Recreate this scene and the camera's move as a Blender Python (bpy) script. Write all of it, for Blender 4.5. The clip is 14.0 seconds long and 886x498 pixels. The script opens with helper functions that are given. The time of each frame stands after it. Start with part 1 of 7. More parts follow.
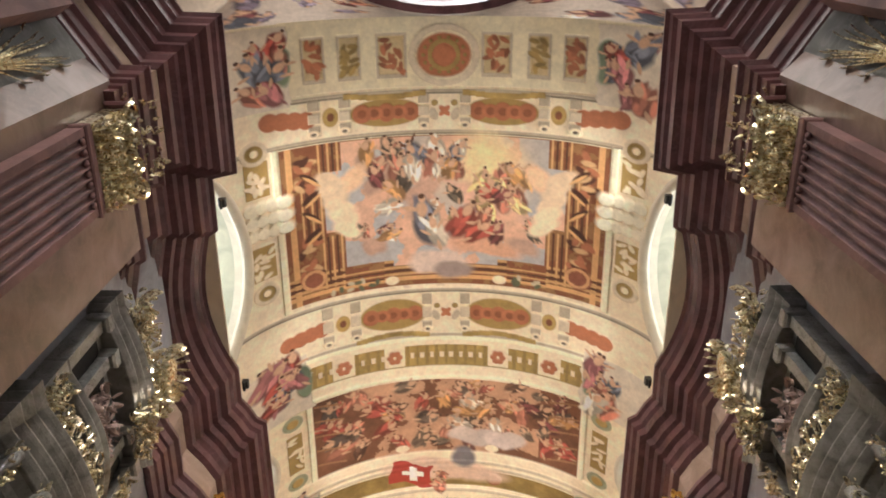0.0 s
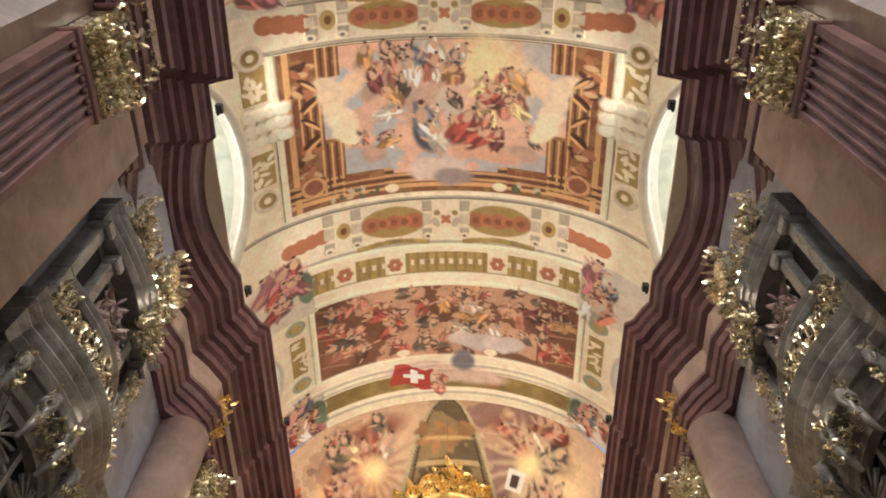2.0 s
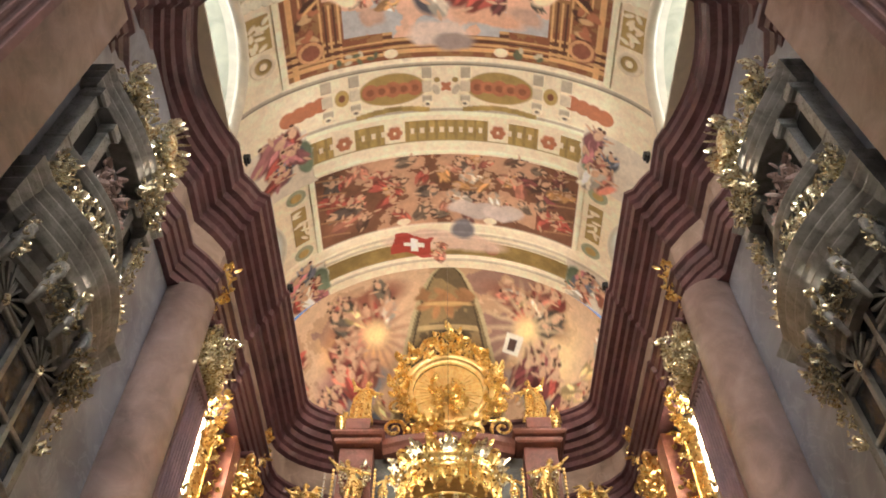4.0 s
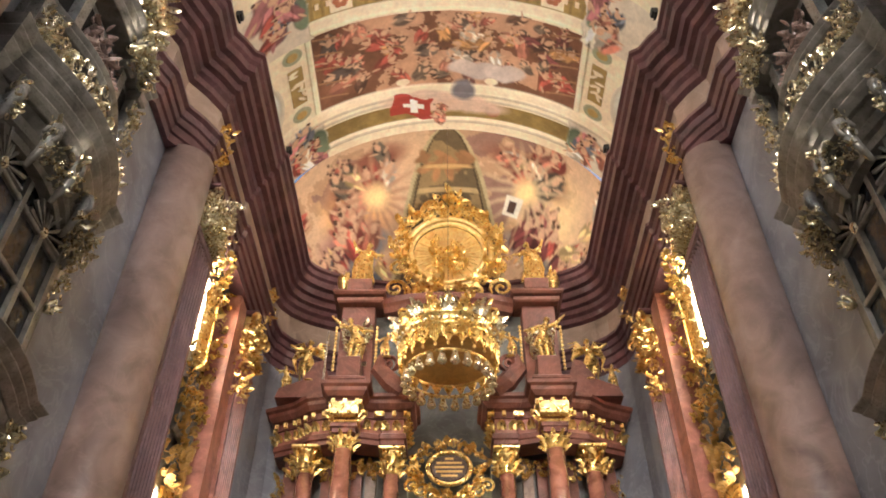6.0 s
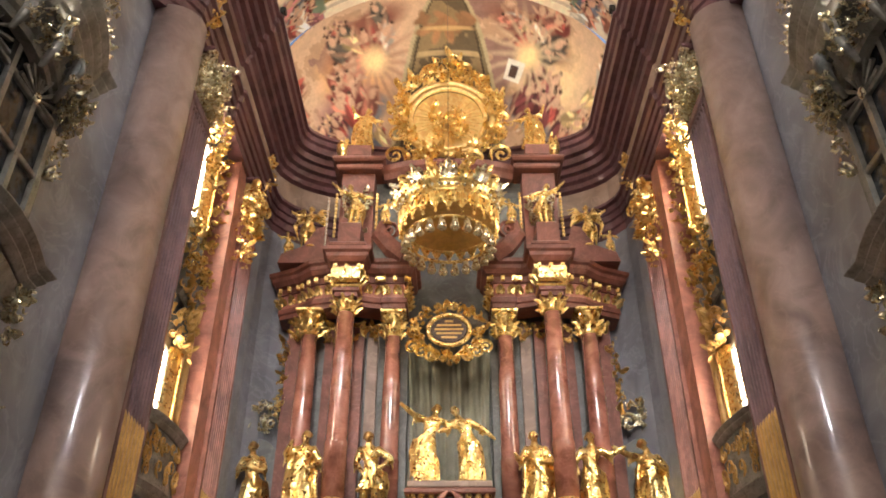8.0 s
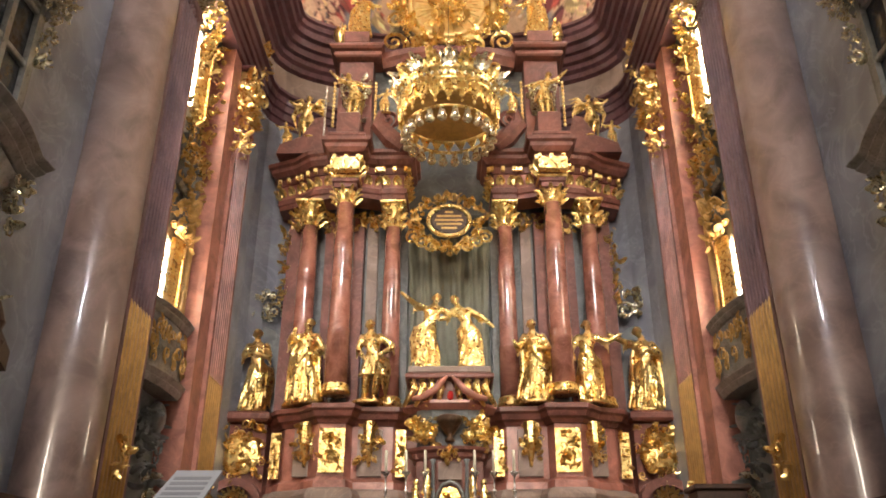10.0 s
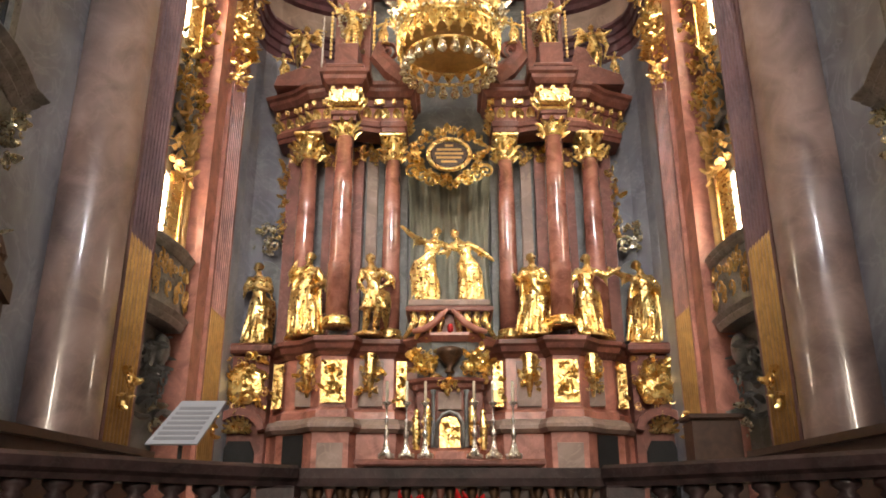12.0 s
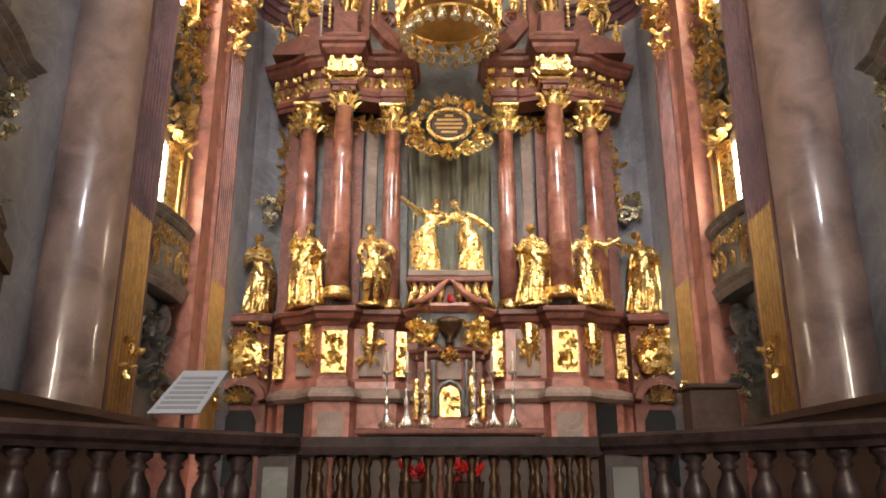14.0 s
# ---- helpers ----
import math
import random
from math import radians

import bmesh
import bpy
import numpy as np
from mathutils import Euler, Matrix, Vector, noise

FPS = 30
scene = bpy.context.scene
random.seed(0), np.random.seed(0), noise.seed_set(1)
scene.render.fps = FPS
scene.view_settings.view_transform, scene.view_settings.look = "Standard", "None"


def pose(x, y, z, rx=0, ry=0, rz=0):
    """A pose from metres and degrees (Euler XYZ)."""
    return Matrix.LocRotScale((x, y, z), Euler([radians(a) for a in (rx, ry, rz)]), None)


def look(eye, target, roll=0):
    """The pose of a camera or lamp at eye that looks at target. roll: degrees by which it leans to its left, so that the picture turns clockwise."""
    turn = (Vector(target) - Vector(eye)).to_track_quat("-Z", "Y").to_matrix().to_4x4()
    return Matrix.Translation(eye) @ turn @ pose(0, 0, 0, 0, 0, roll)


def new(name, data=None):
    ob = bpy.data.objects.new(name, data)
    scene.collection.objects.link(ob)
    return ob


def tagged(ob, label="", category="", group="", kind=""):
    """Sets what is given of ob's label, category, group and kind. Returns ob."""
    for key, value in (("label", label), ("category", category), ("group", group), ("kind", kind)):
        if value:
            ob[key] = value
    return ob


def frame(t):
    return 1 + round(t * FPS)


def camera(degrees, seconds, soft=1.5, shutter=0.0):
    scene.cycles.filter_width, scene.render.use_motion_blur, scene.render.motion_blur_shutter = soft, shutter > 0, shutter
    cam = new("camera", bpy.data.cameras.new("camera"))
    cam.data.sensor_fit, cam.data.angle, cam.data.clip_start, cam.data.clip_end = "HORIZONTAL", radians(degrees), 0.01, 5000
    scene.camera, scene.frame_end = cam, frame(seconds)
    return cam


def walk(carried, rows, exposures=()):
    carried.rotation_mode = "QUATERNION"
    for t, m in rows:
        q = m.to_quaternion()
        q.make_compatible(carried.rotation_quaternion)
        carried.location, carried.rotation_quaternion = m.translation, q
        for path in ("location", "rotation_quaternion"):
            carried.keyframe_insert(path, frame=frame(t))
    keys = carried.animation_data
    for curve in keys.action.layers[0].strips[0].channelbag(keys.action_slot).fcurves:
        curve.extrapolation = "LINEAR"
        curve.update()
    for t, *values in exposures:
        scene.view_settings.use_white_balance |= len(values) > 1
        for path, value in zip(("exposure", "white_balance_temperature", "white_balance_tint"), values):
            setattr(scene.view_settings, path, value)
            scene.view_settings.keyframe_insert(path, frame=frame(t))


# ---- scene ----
# ---- camera and walk ----
cam = camera(58.5, 14.0, soft=1.8)
EYE = (0.0, 0.0, 1.2)
TILT = [(0.0, 68.01), (0.5, 67.57), (1.0, 65.89), (1.5, 63.74), (2.0, 61.31), (2.5, 59.12), (3.0, 56.72), (3.5, 54.3), (4.0, 51.85), (4.5, 49.4), (5.0, 46.9), (5.5, 44.37), (6.0, 41.92),
        (6.5, 39.57), (7.0, 37.02), (7.5, 34.72), (8.0, 32.29), (8.5, 30.21), (9.0, 28.04), (9.5, 26.1), (10.0, 24.4), (10.5, 22.9), (11.0, 21.65), (11.5, 20.61), (12.0, 19.62),
        (12.5, 18.83), (13.0, 18.16), (13.5, 17.73), (14.0, 17.5)]
walk(cam, [(t, pose(*EYE, 90 + p, 0, 0.49)) for t, p in TILT], exposures=[(0.0, 0.78), (14.0, 0.78)])

# ---- world and lights ----
world = bpy.data.worlds.new("world")
scene.world = world
world.use_nodes = True
wn = world.node_tree
sky = wn.nodes.new("ShaderNodeTexSky")
sky.sky_type, sky.sun_disc, sky.sun_elevation, sky.sun_rotation = "NISHITA", False, radians(38), radians(70)
wn.nodes["Background"].inputs["Strength"].default_value = 0.12
wn.links.new(sky.outputs["Color"], wn.nodes["Background"].inputs["Color"])


def area_lamp(name, at, toward, sx, sy, watts, colour):
    data = bpy.data.lights.new(name, "AREA")
    data.shape, data.size, data.size_y, data.energy, data.color = "RECTANGLE", sx, sy, watts, colour
    ob = new(name, data)
    ob.matrix_world = look(at, toward)
    return ob


DAY = (1.0, 0.95, 0.9)
WARM = (1.0, 0.92, 0.82)
sun_data = bpy.data.lights.new("sun", "SUN")
sun_data.energy, sun_data.angle, sun_data.color = 0.8, radians(12), (1.0, 0.95, 0.88)
new("sun", sun_data).matrix_world = look((30, -4, 40), (0, 20, 8))


def flood(at, toward, watts):
    data = bpy.data.lights.new("cornice_floodlight", "SPOT")
    data.energy, data.color, data.spot_size, data.spot_blend, data.shadow_soft_size = watts, WARM, radians(125), 0.9, 0.15
    new("cornice_floodlight", data).matrix_world = look(at, toward)


for sx in (-1, 1):
    # unseen fill lamps added at the crossing's sides to brighten the side walls
    area_lamp("nave_daylight", (sx * 12.8, -6, 13.0), (0, 4, 12), 5.0, 11.0, 250, (0.85, 0.92, 1.0))
    # floodlights standing on the cornice, turned to the vault across the nave
    for x, y, w in ((5.75, 6.75, 430), (5.7, 12.4, 225), (5.1, 17.5, 320)):
        flood((sx * x, y, 21.8), (sx * -2.6, y + 0.2, 25.3), w)
    flood((sx * 5.1, 17.6, 21.9), (0, 24.0, 21.0), 650)
# unseen lamp added before the closed west wall to light the altar
area_lamp("west_window_daylight", (0, -41.5, 21.0), (0, 22, 9), 4.5, 12, 7100, (1.0, 0.87, 0.72))
# unseen lamps added in the closed drum, beams narrowed to miss the crossing piers
for sx in (-1, 1):
    area_lamp("drum_window_daylight", (sx * 1.4, -9.5, 29.4), (sx * -4, 14, 12), 1.6, 6.0, 230, (0.97, 0.97, 1.0)).data.spread = radians(40)
# broad fill lamp hung out of view inside the dome
area_lamp("drum_daylight", (0, -4.0, 33.5), (0, -4.0, 10), 9, 9, 350, DAY)


# ---- materials ----
def material(name, rgb, rough=0.5, metal=0.0, var=0.25, scale=3.0, bump=0.15, bscale=40.0, tint=None, coat=0.0, veins=0.0):
    m = bpy.data.materials.new(name)
    m.use_nodes = True
    t = m.node_tree
    b = t.nodes["Principled BSDF"]
    b.inputs["Metallic"].default_value = metal
    b.inputs["Coat Weight"].default_value = coat
    b.inputs["Coat Roughness"].default_value = 0.12
    geo = t.nodes.new("ShaderNodeTexCoord")
    n1 = t.nodes.new("ShaderNodeTexNoise")
    n1.inputs["Scale"].default_value, n1.inputs["Detail"].default_value, n1.inputs["Distortion"].default_value = scale, 8, 0.8
    t.links.new(geo.outputs["Object"], n1.inputs["Vector"])
    ramp = t.nodes.new("ShaderNodeValToRGB")
    ramp.color_ramp.elements[0].position, ramp.color_ramp.elements[1].position = 0.3, 0.72
    dark = [c * (1 - var) for c in rgb]
    light = [min(1, c * (1 + var)) for c in (tint or rgb)]
    ramp.color_ramp.elements[0].color, ramp.color_ramp.elements[1].color = (*dark, 1), (*light, 1)
    t.links.new(n1.outputs["Fac"], ramp.inputs["Fac"])
    col = ramp.outputs["Color"]
    if veins:
        n3 = t.nodes.new("ShaderNodeTexNoise")
        n3.inputs["Scale"].default_value, n3.inputs["Detail"].default_value, n3.inputs["Distortion"].default_value = scale * 0.8, 10, 2.5
        t.links.new(geo.outputs["Object"], n3.inputs["Vector"])
        r3 = t.nodes.new("ShaderNodeValToRGB")
        e = r3.color_ramp.elements
        e[0].position, e[1].position = 0.47, 0.53
        e[0].color = e[1].color = (0, 0, 0, 1)
        mid = e.new(0.5)
        mid.color = (veins, veins, veins, 1)
        t.links.new(n3.outputs["Fac"], r3.inputs["Fac"])
        mx = t.nodes.new("ShaderNodeMix")
        mx.data_type = "RGBA"
        t.links.new(r3.outputs["Color"], mx.inputs["Factor"])
        t.links.new(col, mx.inputs["A"])
        mx.inputs["B"].default_value = (*[min(1, c * 1.9 + 0.05) for c in rgb], 1)
        col = mx.outputs["Result"]
    t.links.new(col, b.inputs["Base Color"])
    n2 = t.nodes.new("ShaderNodeTexNoise")
    n2.inputs["Scale"].default_value, n2.inputs["Detail"].default_value = bscale, 5
    t.links.new(geo.outputs["Object"], n2.inputs["Vector"])
    rr = t.nodes.new("ShaderNodeMapRange")
    rr.inputs["To Min"].default_value, rr.inputs["To Max"].default_value = max(0.04, rough - 0.1), min(1, rough + 0.14)
    t.links.new(n2.outputs["Fac"], rr.inputs["Value"])
    t.links.new(rr.outputs["Result"], b.inputs["Roughness"])
    bp = t.nodes.new("ShaderNodeBump")
    bp.inputs["Strength"].default_value, bp.inputs["Distance"].default_value = bump, 0.03
    t.links.new(n2.outputs["Fac"], bp.inputs["Height"])
    t.links.new(bp.outputs["Normal"], b.inputs["Normal"])
    return m


def painted(name, rough=0.7):
    """Fresco: pigment stored with the plaster surface, with fine mottling."""
    m = bpy.data.materials.new(name)
    m.use_nodes = True
    t = m.node_tree
    b = t.nodes["Principled BSDF"]
    b.inputs["Roughness"].default_value = rough
    a = t.nodes.new("ShaderNodeVertexColor")
    a.layer_name = "pigment"
    n = t.nodes.new("ShaderNodeTexNoise")
    n.inputs["Scale"].default_value, n.inputs["Detail"].default_value = 9.0, 6
    geo = t.nodes.new("ShaderNodeTexCoord")
    t.links.new(geo.outputs["Object"], n.inputs["Vector"])
    r = t.nodes.new("ShaderNodeMapRange")
    r.inputs["To Min"].default_value, r.inputs["To Max"].default_value = 0.82, 1.16
    t.links.new(n.outputs["Fac"], r.inputs["Value"])
    mx = t.nodes.new("ShaderNodeMix")
    mx.data_type, mx.blend_type = "RGBA", "MULTIPLY"
    mx.inputs["Factor"].default_value = 1.0
    t.links.new(a.outputs["Color"], mx.inputs["A"])
    t.links.new(r.outputs["Result"], mx.inputs["B"])
    t.links.new(mx.outputs["Result"], b.inputs["Base Color"])
    bp = t.nodes.new("ShaderNodeBump")
    bp.inputs["Strength"].default_value, bp.inputs["Distance"].default_value = 0.12, 0.02
    t.links.new(n.outputs["Fac"], bp.inputs["Height"])
    t.links.new(bp.outputs["Normal"], b.inputs["Normal"])
    return m


def glowing(name, rgb, strength):
    m = bpy.data.materials.new(name)
    m.use_nodes = True
    b = m.node_tree.nodes["Principled BSDF"]
    b.inputs["Base Color"].default_value = (*rgb, 1)
    b.inputs["Emission Color"].default_value = (*rgb, 1)
    b.inputs["Emission Strength"].default_value = strength
    return m


GOLD = material("gilding", (0.98, 0.55, 0.16), 0.27, 1.0, 0.22, 6, 0.55, 10, (1.0, 0.7, 0.32))
GOLD_SOFT = material("smooth_gilding", (1.0, 0.66, 0.28), 0.42, 1.0, 0.15, 5, 0.06, 20, (1.0, 0.76, 0.4))
# gilding whose colour is paled for the bluish light it reflects
GOLD_PALE = material("gilding_paled_by_reflection", (0.8, 0.6, 0.33), 0.26, 1.0, 0.35, 7, 0.2, 14, (0.96, 0.84, 0.6))
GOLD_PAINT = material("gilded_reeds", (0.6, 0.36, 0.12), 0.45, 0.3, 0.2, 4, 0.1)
CORNICE = material("dark_red_stucco_marble", (0.085, 0.036, 0.042), 0.3, 0, 0.35, 1.2, 0.05, 25, (0.12, 0.052, 0.057), 0.25, 0.3)
FRIEZE = material("pinkish_frieze_marble", (0.3, 0.215, 0.17), 0.55, 0, 0.3, 0.9, 0.08, 25, None, 0.0, 0.2)
PURPLE = material("purple_stucco_marble", (0.185, 0.105, 0.11), 0.6, 0, 0.25, 0.9, 0.08, 25, (0.22, 0.12, 0.12), 0.03, 0.15)
BROWN = material("polished_brown_marble", (0.2, 0.125, 0.1), 0.34, 0, 0.38, 1.1, 0.0, 4, (0.22, 0.155, 0.135), 0.45, 0.12)
BROWN.node_tree.nodes["Principled BSDF"].inputs["Coat Roughness"].default_value = 0.06
GREY = material("grey_blue_stucco", (0.235, 0.245, 0.285), 0.35, 0, 0.22, 0.8, 0.08, 25, (0.29, 0.3, 0.34), 0.15, 0.25)
BRONZE = material("dark_bronze", (0.1, 0.055, 0.03), 0.35, 0.6, 0.4, 8, 0.2)
GREYWOOD = material("grey_green_carved_stone", (0.2, 0.195, 0.18), 0.28, 0, 0.45, 2.5, 0.2, 22, (0.2, 0.2, 0.19), 0.45)
# near-black colour standing in for the shade inside openings
OPENING_SHADE = material("black_opening_shade", (0.01, 0.009, 0.008), 0.8)
ALTAR_RED = material("salmon_red_marble", (0.34, 0.12, 0.08), 0.42, 0, 0.35, 1.6, 0.05, 20, (0.42, 0.18, 0.13), 0.08, 0.3)
COLUMN = material("mirror_polished_salmon_marble", (0.27, 0.095, 0.066), 0.2, 0, 0.35, 1.6, 0.0, 20, (0.34, 0.145, 0.105), 0.9, 0.25)
COLUMN.node_tree.nodes["Principled BSDF"].inputs["Coat Roughness"].default_value = 0.05
ALTAR_DARK = material("brown_red_marble", (0.19, 0.066, 0.045), 0.5, 0, 0.35, 1.6, 0.05, 20, None, 0.02, 0.3)
ALTAR_GREY = material("grey_green_marble", (0.15, 0.155, 0.15), 0.6, 0, 0.35, 1.2, 0.06, 20, None, 0.0, 0.3)
CREAM = material("cream_plaster", (0.72, 0.64, 0.5), 0.7, 0, 0.1, 2, 0.1)
RAILSTONE = material("dark_polished_rail_marble", (0.024, 0.014, 0.014), 0.42, 0, 0.5, 5, 0.06, 20, (0.045, 0.025, 0.025), 0.05, 0.3)
WOOD = material("dark_walnut", (0.06, 0.03, 0.018), 0.4, 0, 0.3, 5, 0.1)
WHITE = material("white_paper", (0.46, 0.5, 0.58), 0.6, 0, 0.04, 2, 0.02)
INK = material("grey_print", (0.3, 0.32, 0.38), 0.7, 0, 0.1)
BLACK = material("black_lamp_housing", (0.012, 0.012, 0.012), 0.5)
DRAPE = material("grey_green_curtain", (0.26, 0.26, 0.2), 0.6, 0, 0.3, 1.0, 0.1, 60)
SILVER = material("polished_silver", (0.75, 0.72, 0.66), 0.25, 1.0, 0.1)
WAX = material("candle_wax", (0.8, 0.74, 0.58), 0.5, 0, 0.05)
FLOOR = material("stone_floor", (0.22, 0.18, 0.15), 0.3, 0, 0.3, 1.5, 0.05)
WINDOW = glowing("bright_window_glass", (1.0, 0.88, 0.68), 22.0)
LUNETTE = glowing("shaded_window_glass", (0.85, 0.93, 1.0), 3.2)
REVEAL = material("greenish_cream_plaster", (0.5, 0.47, 0.34), 0.7, 0, 0.2, 1.5, 0.1)
DARKGLASS = material("dark_leaded_glass", (0.03, 0.035, 0.045), 0.12, 0, 0.3, 8, 0.1)
LATTICE = material("pink_and_white_lattice", (0.36, 0.26, 0.23), 0.5, 0, 0.35, 12, 0.2)
FRESCO = painted("fresco_plaster")
RED = material("red_glass", (0.5, 0.02, 0.02), 0.2)


# ---- mesh helpers ----
class Shape:
    """Collects vertices and faces of one mesh."""

    def __init__(self):
        self.v, self.f = [], []

    def add(self, verts, faces):
        o = len(self.v)
        self.v.extend(tuple(p) for p in verts)
        self.f.extend(tuple(i + o for i in q) for q in faces)
        return self

    def box(self, x0, x1, y0, y1, z0, z1, bevel=0.0):
        b = min(bevel, abs(x1 - x0) / 3, abs(y1 - y0) / 3, abs(z1 - z0) / 3)
        if b <= 0:
            b = min(abs(x1 - x0), abs(y1 - y0), abs(z1 - z0)) * 0.06
        x0, x1, y0, y1, z0, z1 = min(x0, x1), max(x0, x1), min(y0, y1), max(y0, y1), min(z0, z1), max(z0, z1)
        rings = [(x0 + b, x1 - b, y0 + b, y1 - b, z0), (x0, x1, y0, y1, z0 + b), (x0, x1, y0, y1, z1 - b), (x0 + b, x1 - b, y0 + b, y1 - b, z1)]
        vs, fs = [], []
        for a0, a1, c0, c1, z in rings:
            vs += [(a0, c0, z), (a1, c0, z), (a1, c1, z), (a0, c1, z)]
        for k in range(3):
            for i in range(4):
                fs.append((4 * k + i, 4 * k + (i + 1) % 4, 4 * k + 4 + (i + 1) % 4, 4 * k + 4 + i))
        fs += [(3, 2, 1, 0), (12, 13, 14, 15)]
        return self.add(vs, fs)

    def lathe(self, profile, cx, cy, n=16, cz=0.0, wob=None):
        vs, fs = [], []
        for r, z in profile:
            for i in range(n):
                a = 2 * math.pi * i / n
                k = 1 + (wob(a, z) if wob else 0)
                vs.append((cx + r * k * math.cos(a), cy + r * k * math.sin(a), cz + z))
        m = len(profile)
        for k in range(m - 1):
            for i in range(n):
                j = (i + 1) % n
                fs.append((k * n + i, k * n + j, (k + 1) * n + j, (k + 1) * n + i))
        fs.append(tuple(reversed(range(n))))
        fs.append(tuple((m - 1) * n + i for i in range(n)))
        return self.add(vs, fs)

    def tube(self, path, radii, n=5, flat=1.0):
        pts = [Vector(p) for p in path]
        vs, fs = [], []
        side = None
        for k, p in enumerate(pts):
            d = (pts[min(k + 1, len(pts) - 1)] - pts[max(k - 1, 0)])
            d = d.normalized() if d.length > 1e-9 else Vector((0, 0, 1))
            if side is None:
                side = d.cross(Vector((0.31, 0.77, 0.55))).normalized()
            side = side - d * side.dot(d)
            side = side.normalized() if side.length > 1e-6 else d.orthogonal().normalized()
            up = d.cross(side)
            r = radii[k] if hasattr(radii, "__len__") else radii
            for i in range(n):
                a = 2 * math.pi * i / n
                vs.append(p + side * (r * math.cos(a)) + up * (r * flat * math.sin(a)))
        m = len(pts)
        for k in range(m - 1):
            for i in range(n):
                j = (i + 1) % n
                fs.append((k * n + i, k * n + j, (k + 1) * n + j, (k + 1) * n + i))
        fs.append(tuple(reversed(range(n))))
        fs.append(tuple((m - 1) * n + i for i in range(n)))
        return self.add(vs, fs)

    def ball(self, c, rx, ry=None, rz=None, n=10, m=7):
        ry, rz = ry or rx, rz or rx
        vs, fs = [], []
        for k in range(m + 1):
            t = math.pi * k / m
            s = max(math.sin(t), 0.02)
            for i in range(n):
                a = 2 * math.pi * i / n
                vs.append((c[0] + rx * s * math.cos(a), c[1] + ry * s * math.sin(a), c[2] - rz * math.cos(t)))
        for k in range(m):
            for i in range(n):
                j = (i + 1) % n
                fs.append((k * n + i, k * n + j, (k + 1) * n + j, (k + 1) * n + i))
        return self.add(vs, fs)

    def prism(self, outline, axis, lo, hi):
        """A closed outline in two coordinates, drawn out along axis 0, 1 or 2."""
        n = len(outline)
        vs = []
        for w in (lo, hi):
            for a, b in outline:
                vs.append({0: (w, a, b), 1: (a, w, b), 2: (a, b, w)}[axis])
        fs = [(i, (i + 1) % n, n + (i + 1) % n, n + i) for i in range(n)]
        fs += [tuple(reversed(range(n))), tuple(range(n, 2 * n))]
        return self.add(vs, fs)

    def sweep(self, plan, profile, closed_ends=True):
        """A moulding: profile of (back, z) carried along plan points; back is measured to the left of the way."""
        pts = [Vector(p) for p in plan]
        n, m = len(pts), len(profile)
        vs, fs = [], []
        for i, p in enumerate(pts):
            a = (p - pts[i - 1]).normalized() if i else None
            b = (pts[i + 1] - p).normalized() if i < n - 1 else None
            a, b = a or b, b or a
            na, nb = Vector((-a.y, a.x)), Vector((-b.y, b.x))
            mm = (na + nb)
            mm = mm.normalized() if mm.length > 0.2 else na
            k = 1 / max(0.45, mm.dot(na))
            for d, z in profile:
                q = p + mm * (d * k)
                vs.append((q.x, q.y, z))
        for i in range(n - 1):
            for j in range(m - 1):
                fs.append((i * m + j, (i + 1) * m + j, (i + 1) * m + j + 1, i * m + j + 1))
        if closed_ends:
            fs += [tuple(range(m)), tuple(reversed(range((n - 1) * m, n * m)))]
        return self.add(vs, fs)

    def flip(self, sx):
        if sx < 0:
            return self
        self.v = [(-x, y, z) for x, y, z in self.v]
        self.f = [tuple(reversed(q)) for q in self.f]
        return self


def thing(name, label, category, group="", kind="", at=(0, 0, 0)):
    ob = new(name)
    ob.location = at
    ob.empty_display_size = 0.1
    return tagged(ob, label, category, group, kind)


def part(name, shape, mat, parent=None, label="", smooth=False):
    me = bpy.data.meshes.new(name)
    me.from_pydata(shape.v, [], shape.f)
    me.materials.append(mat)
    if smooth:
        me.polygons.foreach_set("use_smooth", [True] * len(me.polygons))
    ob = new(name, me)
    if parent is not None:
        ob.parent = parent
        ob.location = -parent.location if parent.parent is None else (0, 0, 0)
    if label:
        ob["label"] = label
    if name in MINUTE:
        ob["kind"] = "stuff"
    return ob


# carved work too fine to pick apart
MINUTE = {"acanthus", "gilt_foliage", "console_foliage", "scrollwork", "wreath", "gilt_carving", "scrolled_frame", "gilt_frieze", "relief_cloud", "openwork", "openwork_parapet", "gilt_trim", "gilt_leaves",
          "pilaster_capital", "lattice", "attic_scrollwork", "gilt_cloud", "gilt_crest", "gilt_pendant", "boss_leaves", "relief", "gilt_drops", "niche_crest", "gilt_shell", "gilt_herm", "crown_leaf", "gilt_strip", "gilt_panel", "gilt_cartouche", "door_relief"}


def solo(name, shape, mat, label, category, group="", kind="", smooth=False):
    return tagged(part(name, shape, mat, None, "", smooth), label, category, group, kind)


def arc(cx, cy, r, a0, a1, n):
    return [(cx + r * math.cos(radians(a0 + (a1 - a0) * i / n)), cy + r * math.sin(radians(a0 + (a1 - a0) * i / n))) for i in range(n + 1)]


